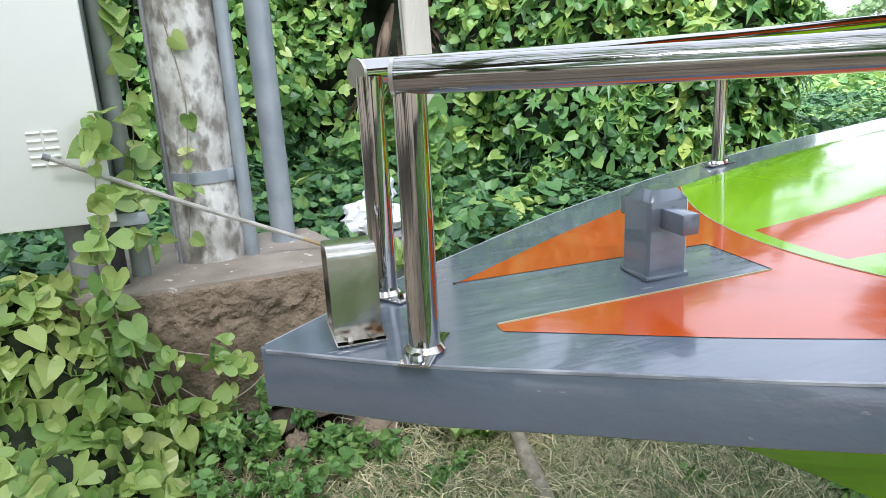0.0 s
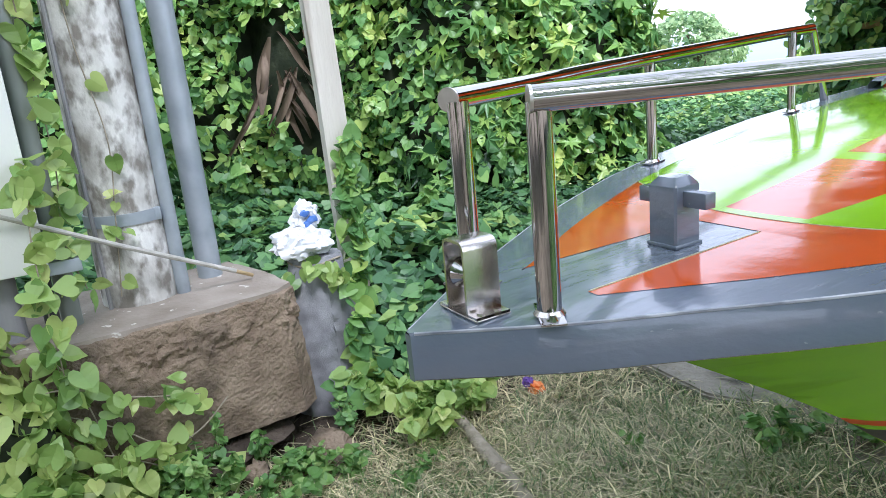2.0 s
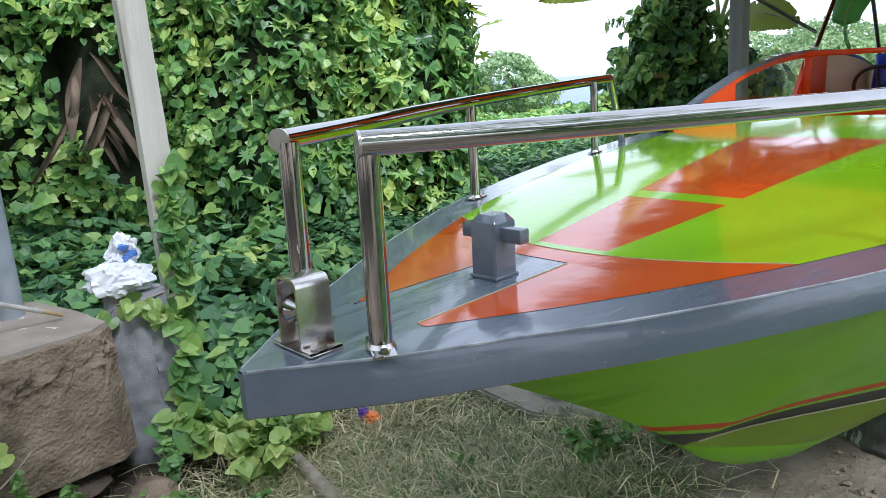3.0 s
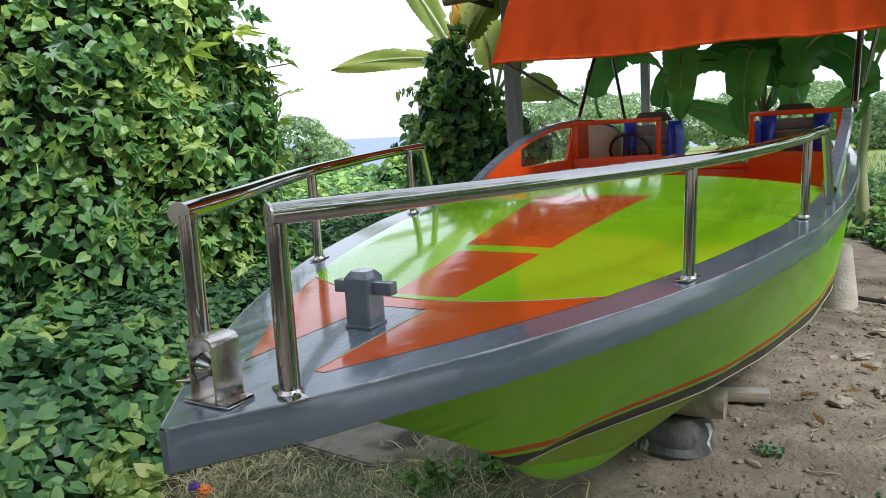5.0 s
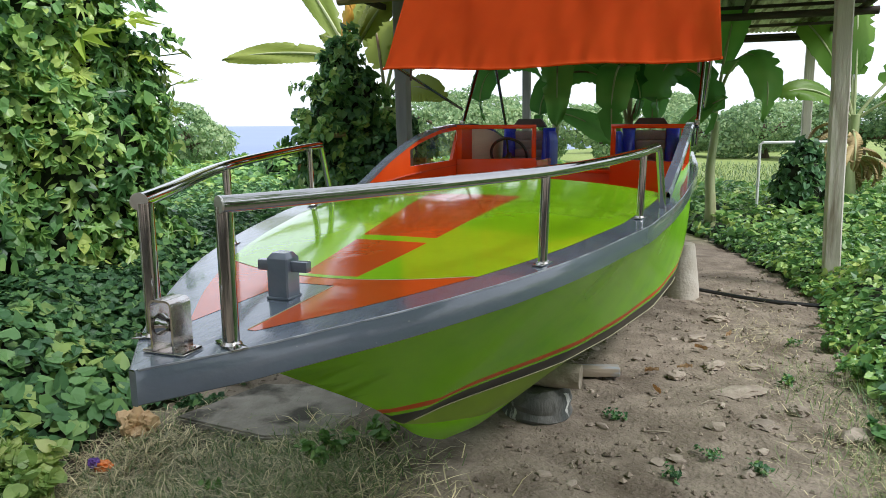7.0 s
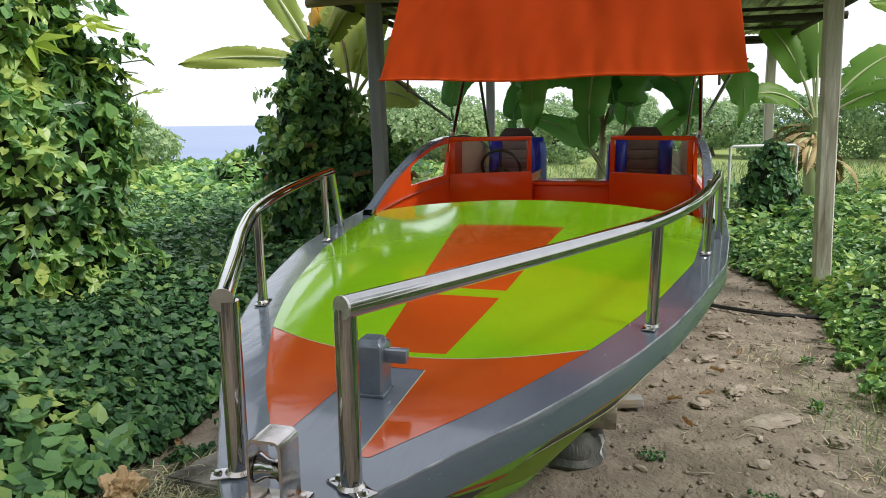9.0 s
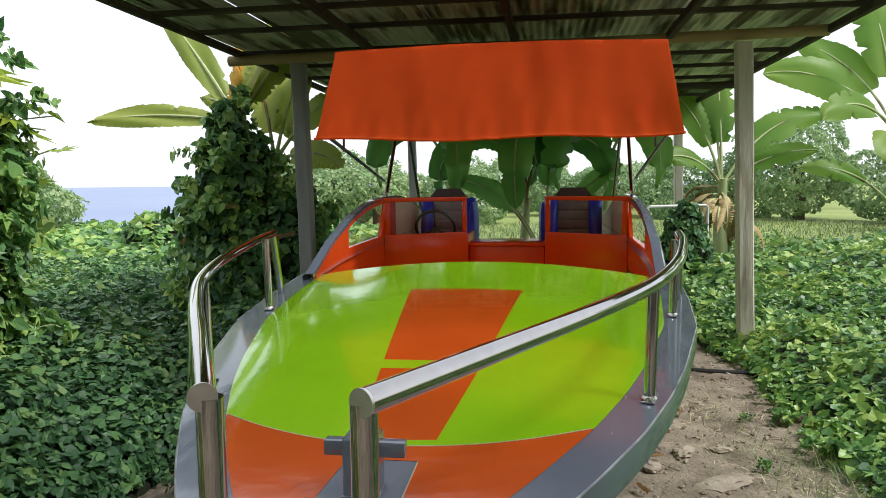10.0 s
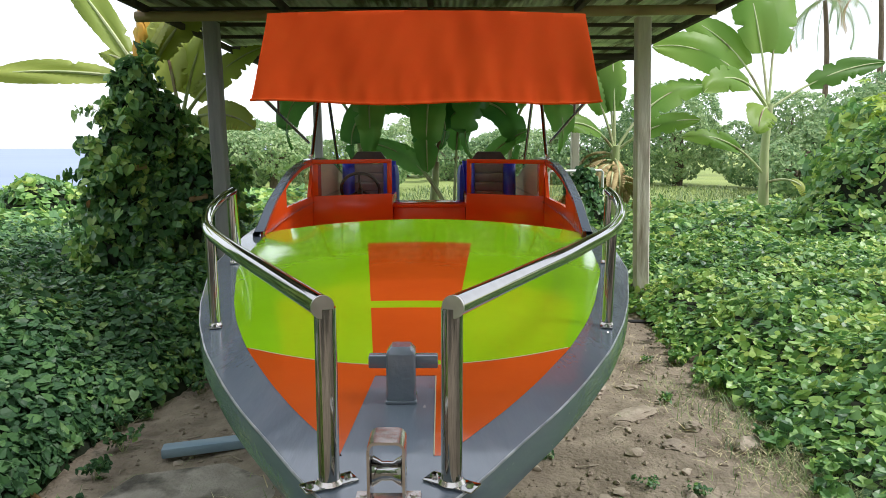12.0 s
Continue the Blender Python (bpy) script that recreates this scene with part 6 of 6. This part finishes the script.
def cloud(specs, seed):
    r = np.random.RandomState(seed)
    P = [np.stack([r.normal(cx, sx, n), r.normal(cy, sy, n)], -1) for cx, cy, sx, sy, n in specs]
    P = np.concatenate(P)
    return P[:, 0], P[:, 1]


x, y = cloud([(-1.15, 0.95, 0.35, 0.35, 5200), (-0.7, 1.3, 0.3, 0.3, 2800), (-1.35, 0.25, 0.25, 0.35, 2600), (-1.5, 1.5, 0.25, 0.3, 1800), (-1.3, -0.4, 0.3, 0.3, 1500)], 5)
blades("straw", x, y, 0.24, 0.0030, STRAW, 6, 0.90, "dry yellow straw strewn under the bow")
x, y = cloud([(-0.75, 1.40, 0.28, 0.28, 4200), (-1.3, 0.3, 0.25, 0.4, 2600), (-1.1, 1.0, 0.4, 0.35, 3000), (-1.5, 1.7, 0.3, 0.3, 900), (-1.4, -0.5, 0.3, 0.3, 1300)], 7)
blades("grass", x, y, 0.20, 0.0024, GRASSBLADE, 8, 0.72, "short green grass growing through the straw")
x, y = cloud([(2.05, 1.9, 0.22, 0.5, 2600), (2.1, 3.0, 0.15, 0.5, 1000), (1.75, 3.5, 0.15, 0.4, 300), (2.2, 0.6, 0.3, 0.6, 1500)], 9)
blades("grass", x, y, 0.17, 0.0020, GRASSBLADE, 10, 0.6, "thin green grass along the creeper's edge")
x, y = cloud([(1.95, 2.5, 0.2, 0.5, 900), (1.55, 4.5, 0.2, 0.7, 500)], 11)
blades("straw", x, y, 0.14, 0.0018, STRAW, 12, 0.95, "dry stalks along the path")
r = np.random.RandomState(15)
x, y = r.uniform(-6, 12, 16000), 12.5 + 16 * r.uniform(size=16000) ** 1.3
blades("field_grass", x, y, 0.45, 0.012, GRASSBLADE, 16, 0.5, "rough pale green grass field behind the shed")


# ---------- banana plants ----------
def banana_leaf(base, az, rise, length, width, droop, material, parent, seed, twist=0.0, label="", stalk=0.16):
    """A long blade on a channelled midrib, arching out and down."""
    q = np.random.RandomState(seed)
    bm = bmesh.new()
    d = Vector((math.cos(radians(az)), math.sin(radians(az)), 0))
    p, e = Vector(base), radians(rise)
    n, rows, spine = 46, [], []
    side0 = Vector((-d.y, d.x, 0))
    tear = q.uniform(-0.05, 0.03, (n + 1, 2)) - 0.38 * (q.uniform(size=(n + 1, 2)) > 0.93)
    for i in range(n + 1):
        t = i / n
        e2 = e - radians(droop) * t ** 1.4
        step = d * math.cos(e2) + Vector((0, 0, 1)) * math.sin(e2)
        p = p + step * (length / n)
        spine.append(p.copy())
        if t < stalk:
            continue
        s = (t - stalk) / (1 - stalk)
        w = width * 0.5 * (math.sin(math.pi * min(1, 0.06 + 0.94 * s ** 0.85)) ** 0.55) * (1 if s < 0.97 else 0.5)
        nrm = side0.cross(step).normalized() * -1
        if nrm.z < 0:
            nrm = -nrm
        side = (side0 * math.cos(radians(twist)) + nrm * math.sin(radians(twist)))
        up = nrm * math.cos(radians(twist)) - side0 * math.sin(radians(twist))
        row = []
        for u in (-1, -0.66, -0.33, 0, 0.33, 0.66, 1):
            k = 0 if u < 0 else 1
            ww = w * (1 + (tear[i][k] if abs(u) == 1 else 0))
            row.append(p + side * ww * u + up * (0.22 * w * abs(u) - 0.20 * w * u * u * (1 + s)) + up * (0.02 * math.sin(9 * t + 4 * u + seed) + (0.007 if i % 2 else -0.007) * min(1, 3 * abs(u))))
        rows.append(row)
    grid(bm, rows)
    lf = part("leaf", bm, material, parent, label, smooth=60)
    bm = bmesh.new()
    tube(bm, spine, [0.026 * (1 - 0.85 * i / n) + 0.003 for i in range(n + 1)], 7)
    part("midrib", bm, STEMGREEN, lf)


def banana(x, y, h, leaves, seed, material, label, r0=0.12, lean=(0, 0), skirt=0, stalk=0.16):
    t = thing("banana_plant", (x, y, 0.0), label, "banana plant", "banana plants")
    bm = bmesh.new()
    top = Vector((x + lean[0], y + lean[1], h))
    P = [Vector((x, y, -0.1)).lerp(top, k / 8) + Vector((0.02 * math.sin(k), 0.02 * math.cos(k), 0)) for k in range(9)]
    tube(bm, P, [r0 * (1 - 0.055 * k) for k in range(9)], 14)
    part("pseudostem", bm, STEMGREEN, t)
    q = np.random.RandomState(seed)
    for i, (az, rise, L, W, droop) in enumerate(leaves):
        banana_leaf(top - Vector((0, 0, 0.12)), az, rise, L, W, droop, material, t, seed + i, 68 * math.cos(radians(az)) + q.uniform(-12, 12), stalk=stalk)
    for i in range(skirt):
        a = q.uniform(0, 360)
        banana_leaf(Vector((x, y, h * q.uniform(0.55, 0.95))), a, q.uniform(-10, 30), q.uniform(0.7, 1.2), 0.22, 110, BANANA_DRY, t, seed + 50 + i, 0, "brown dry leaf hanging down")
    return t


banana(-3.42, 7.45, 2.62, [(196, 8, 1.75, 0.30, 20), (168, 56, 1.95, 0.36, 10), (28, 66, 1.7, 0.46, 18), (8, 60, 1.5, 0.44, 22), (60, 72, 1.6, 0.44, 20), (-30, 62, 1.3, 0.36, 40), (150, 40, 0.9, 0.26, 40)], 201, BANANA_LIME,
       "yellow-green banana plant rising from a vine-covered stump", 0.11)
banana(-3.28, 8.2, 2.15, [(140, 76, 1.75, 0.50, 14), (62, 74, 1.65, 0.46, 18), (25, 58, 1.5, 0.44, 35), (345, 20, 1.1, 0.42, 60)], 221, BANANA_LIME,
       "yellow-green banana plant behind the vine-covered stump", 0.09, stalk=0.2)
bm = bmesh.new()
for i in range(4):
    lumpy(bm, (-3.40 + 0.03 * i, 7.25, 2.75 + 0.16 * i), (0.06, 0.05, 0.16), 0.6, 2, 2.0, 70 + i)
solo("yellow_leaf_sheath", bm, BANANA_GOLD, "torn golden yellow banana leaf sheath", "leaf")
STUMP = [(-3.36, 7.15, 0.72, 0.62, 0.62, 1.05), (-3.42, 7.1, 1.62, 0.38, 0.42, 0.80), (-2.85, 7.35, 0.80, 0.50, 0.50, 0.95), (-3.70, 6.95, 1.45, 0.20, 0.22, 0.28), (-3.14, 7.05, 1.95, 0.24, 0.26, 0.34), (-3.38, 7.0, 2.42, 0.20, 0.20, 0.26)]
stump = bush("vine_stump", STUMP, 380, 0.105, CREEPER_SHADED, 211, "tree stump wrapped in dark green vine", "vine", shape=(FINE, FINE_F), down=1.2)
sprays(stump, STUMP, 170, 0.28, 0.105, CREEPER, 215)
for i, (x, y, z, az) in enumerate(((-3.25, 6.62, 1.45, 20), (-3.80, 6.72, 1.05, 100), (-2.65, 6.88, 1.1, 60))):
    bm = bmesh.new()
    curled_leaf(bm, (x, y, z), 0.26, 0.08, az, 40 + i, 0.7)
    part("dead_leaf", bm, DRYLEAF, stump, "curled brown dead leaf", smooth=60)
HANG = [(212, 84, 2.6, 0.46, 205), (262, 86, 2.8, 0.50, 225), (318, 84, 2.6, 0.46, 205), (85, 84, 2.9, 0.5, 40), (150, 80, 2.6, 0.45, 70)]
for bx, by, bh, turn_, sd, count in ((0.02, 9.6, 1.5, 4, 231, 5), (-1.15, 9.9, 1.7, 20, 241, 4), (1.2, 9.9, 1.65, -24, 251, 4)):
    banana(bx, by, bh, [(az + turn_, ri, L, W, dr) for az, ri, L, W, dr in HANG[:count]], sd, BANANA_DARK, "banana plant with broad dark leaves behind the boat", 0.09, stalk=0.3)
STALKS = [(205, 70, 1.9, 0.34, 62), (330, 74, 1.9, 0.34, 55), (80, 82, 2.3, 0.42, 30), (165, 74, 1.9, 0.34, 75)]
for bx, by, bh, turn_, sd in ((0.30, 9.2, 0.62, 0, 291),):
    banana(bx, by, bh, [(az + turn_, ri, L, W, dr) for az, ri, L, W, dr in STALKS], sd, BANANA_DARK, "young banana clump with thin pale stalks behind the boat", 0.06, stalk=0.5)
banana(3.35, 12.0, 1.75, [(95, 84, 2.5, 0.55, 15), (165, 76, 2.4, 0.5, 45), (205, 50, 1.5, 0.45, 80), (118, 82, 2.5, 0.55, 20), (15, 58, 2.4, 0.60, 60), (345, 40, 1.6, 0.40, 45)], 261, BANANA,
       "banana plant with a skirt of dry brown leaves", 0.14, skirt=16, stalk=0.28)
tall = banana(6.42, 12.55, 2.55, [(118, 80, 3.0, 0.85, 14), (62, 76, 3.1, 0.85, 22), (184, 52, 2.7, 0.72, 62), (6, 34, 2.5, 0.46, 30), (238, 8, 1.35, 0.62, 70), (150, 66, 2.6, 0.7, 45), (214, 40, 2.2, 0.55, 80)], 271, BANANA,
              "tall banana plant among creeper with long upright leaves", 0.115, stalk=0.34)
banana_leaf(Vector((6.38, 12.5, 1.20)), 186, 48, 1.9, 0.40, 62, BANANA, tall, 277, -60, stalk=0.34)
banana_leaf(Vector((6.46, 12.45, 1.05)), 330, 20, 0.95, 0.24, 120, BANANA_LIME, tall, 278, 40, "small yellowing leaf hanging down", stalk=0.4)
bush("creeper_mound", [(2.5, 10.65, 0.5, 0.38, 0.3, 0.85)], 420, 0.10, CREEPER_SHADED, 281, "creeper grown up over the pipe hoop", "creeper")
bush("creeper_mound", [(7.5, 10.1, 0.4, 1.4, 1.3, 1.65), (9.3, 11.0, 0.5, 1.8, 1.7, 2.1), (6.3, 9.2, 0.05, 0.9, 0.8, 0.85), (8.0, 8.9, 0.2, 1.1, 0.9, 1.2)], 200, 0.12, CREEPER, 283, "mound of bright green creeper over shrubs", "shrub")
bush("creeper_mound", [(11.2, 14.5, 0.8, 2.4, 2.2, 2.4), (13.5, 15.5, 1.0, 2.5, 2.5, 2.9)], 70, 0.22, CREEPER, 285, "tall green thicket behind the banana plant", "shrub")
bush("creeper_mound", [(-7.2, 15.0, 0.4, 0.7, 0.6, 1.0), (-8.5, 14.0, 0.3, 0.8, 0.8, 0.8)], 160, 0.16, CREEPER, 287, "pale green shrub toward the shore", "shrub")


# ---------- far trees ----------
def tree(x, y, h, r, seed, label="distant leafy green tree", trunk=None, density=120, size=0.13):
    q = np.random.RandomState(seed)
    t = thing("tree", (x, y, lay(x, y)), label, "tree", "distant trees")
    bm = bmesh.new()
    z0 = lay(x, y)
    base, fork = Vector((x, y, z0 - 0.2)), Vector((x + q.normal(0, 0.2), y, z0 + h * 0.4))
    tube(bm, [base, base.lerp(fork, 0.5), fork], [r * 0.09, r * 0.07, r * 0.055], 9)
    blobs = []
    for i in range(8):
        c = fork + Vector((q.normal(0, r * 0.5), q.normal(0, r * 0.4), q.uniform(-0.1, 0.45) * h))
        tube(bm, [fork, fork.lerp(c, 0.5) + Vector((0, 0, 0.1)), c], [r * 0.045, r * 0.03, r * 0.012], 6)
        blobs.append((c.x, c.y, c.z, r * q.uniform(0.35, 0.6), r * q.uniform(0.35, 0.55), r * q.uniform(0.26, 0.45)))
    part("trunk", bm, BARK, t)
    p, n = blob_points(blobs, density, seed + 1, keep=lambda p: p[:, 2] > z0)
    n = unit(n + np.array([0, 0, 0.5]))
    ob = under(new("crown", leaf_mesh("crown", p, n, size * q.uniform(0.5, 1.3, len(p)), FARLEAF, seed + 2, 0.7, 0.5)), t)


# first six and last three: unseen, added to block sky and darken reflections
for i, (x, y, h, rr) in enumerate(((-8.5, -7.0, 6.5, 3.6), (-3.0, -9.5, 7.0, 3.8), (1.5, -10.0, 7.5, 4.0), (6.0, -9.5, 7.0, 3.8), (9.5, -5.5, 5.5, 3.2), (10.5, -0.5, 6.0, 3.6), (-12.0, 36, 3.0, 3.0), (-2.0, 43, 2.9, 3.0), (2.5, 44, 3.0, 3.0), (-15.8, 19, 2.3, 2.1), (-17.5, 16.5, 2.2, 1.8), (-6.5, 27, 2.5, 2.4), (-3.2, 31, 2.4, 2.4), (0.5, 36, 2.1, 2.3), (4.0, 35, 2.2, 2.3), (7.5, 33, 2.5, 2.4), (11.0, 31, 4.0, 3.0), (14.5, 28, 3.7, 2.8), (18.0, 27, 4.6, 3.2),
                                   (22, 29, 5.2, 3.8), (26, 30, 6.2, 4.2), (17, 24, 3.2, 2.6), (22, 21, 4.2, 3.0), (12.5, 23, 2.2, 1.8), (-9.5, 30, 3.0, 2.6), (-9.6, -4.0, 7.0, 3.0), (-9.8, -0.8, 7.5, 3.0), (-9.4, 1.8, 7.0, 2.6))):
    tree(x, y, h, rr, 300 + 5 * i)


def added_shade_tree():
    """Unseen tree added to shade the bow and darken what the polished rails mirror."""
    t = thing("added_shade_tree", (4.8, -4.2, 0.0), "unseen tree added to shade the bow", "tree")
    q = np.random.RandomState(505)
    bm = bmesh.new()
    fork = Vector((4.2, -3.2, 4.4))
    tube(bm, [(4.8, -4.2, -0.2), (4.6, -4.0, 2.0), fork], [0.28, 0.23, 0.18], 12)
    blobs = []
    for i in range(34):
        c = Vector((q.uniform(-1.4, 4.4), -3.0 + 4.5 * (i + q.uniform(0, 1)) / 34, 5.2 + q.uniform(-0.2, 1.2)))
        tube(bm, [fork, fork.lerp(c, 0.5) + Vector((0, 0, 0.3)), c], [0.10, 0.06, 0.02], 7)
        blobs.append((c.x, c.y, c.z, q.uniform(0.8, 1.2), q.uniform(0.8, 1.2), q.uniform(0.4, 0.7)))
    part("trunk", bm, BARK, t)
    p, n = blob_points(blobs, 18, 506, keep=lambda p: p[:, 2] > 2)
    under(new("crown", leaf_mesh("crown", p, unit(n + np.array([0, 0, 0.5])), 0.17 * q.uniform(0.6, 1.3, len(p)), FARLEAF, 507, 0.7, 0.5)), t)


added_shade_tree()


def palm(x, y, h, seed):
    q = np.random.RandomState(seed)
    t = thing("coconut_palm", (x, y, lay(x, y)), "tall coconut palm against the sky", "palm", "coconut palms")
    bm = bmesh.new()
    P = [Vector((x + 0.5 * math.sin(k * 0.3), y, lay(x, y) - 0.2 + h * k / 10)) for k in range(11)]
    tube(bm, P, [0.20 - 0.008 * k for k in range(11)], 10)
    part("trunk", bm, BARK, t)
    for i in range(15):
        az, rise = q.uniform(0, 360), q.uniform(-25, 65)
        bm = bmesh.new()
        d = Vector((math.cos(radians(az)), math.sin(radians(az)), 0))
        s = Vector((-d.y, d.x, 0))
        p, sp = P[-1].copy(), []
        for k in range(13):
            e = radians(rise) - radians(95) * (k / 12) ** 1.3
            p = p + (d * math.cos(e) + Vector((0, 0, math.sin(e)))) * 0.28
            sp.append(p.copy())
        tube(bm, sp, 0.02, 4)
        for k in range(1, 13):
            for sg in (-1, 1):
                for f in (0.0, 0.5):
                    a = sp[k].lerp(sp[k - 1], f)
                    tip = a + s * sg * 0.55 * math.sin(math.pi * (0.15 + 0.8 * k / 13)) + Vector((0, 0, -0.35)) + d * 0.15
                    bm.faces.new([bm.verts.new(v) for v in (a, a + d * 0.07, tip)])
        part("frond", bm, FARLEAF if i % 4 else BANANA_DRY, t, smooth=0)


palm(23.0, 42.0, 10.6, 401)
palm(25.6, 41.0, 11.6, 403)
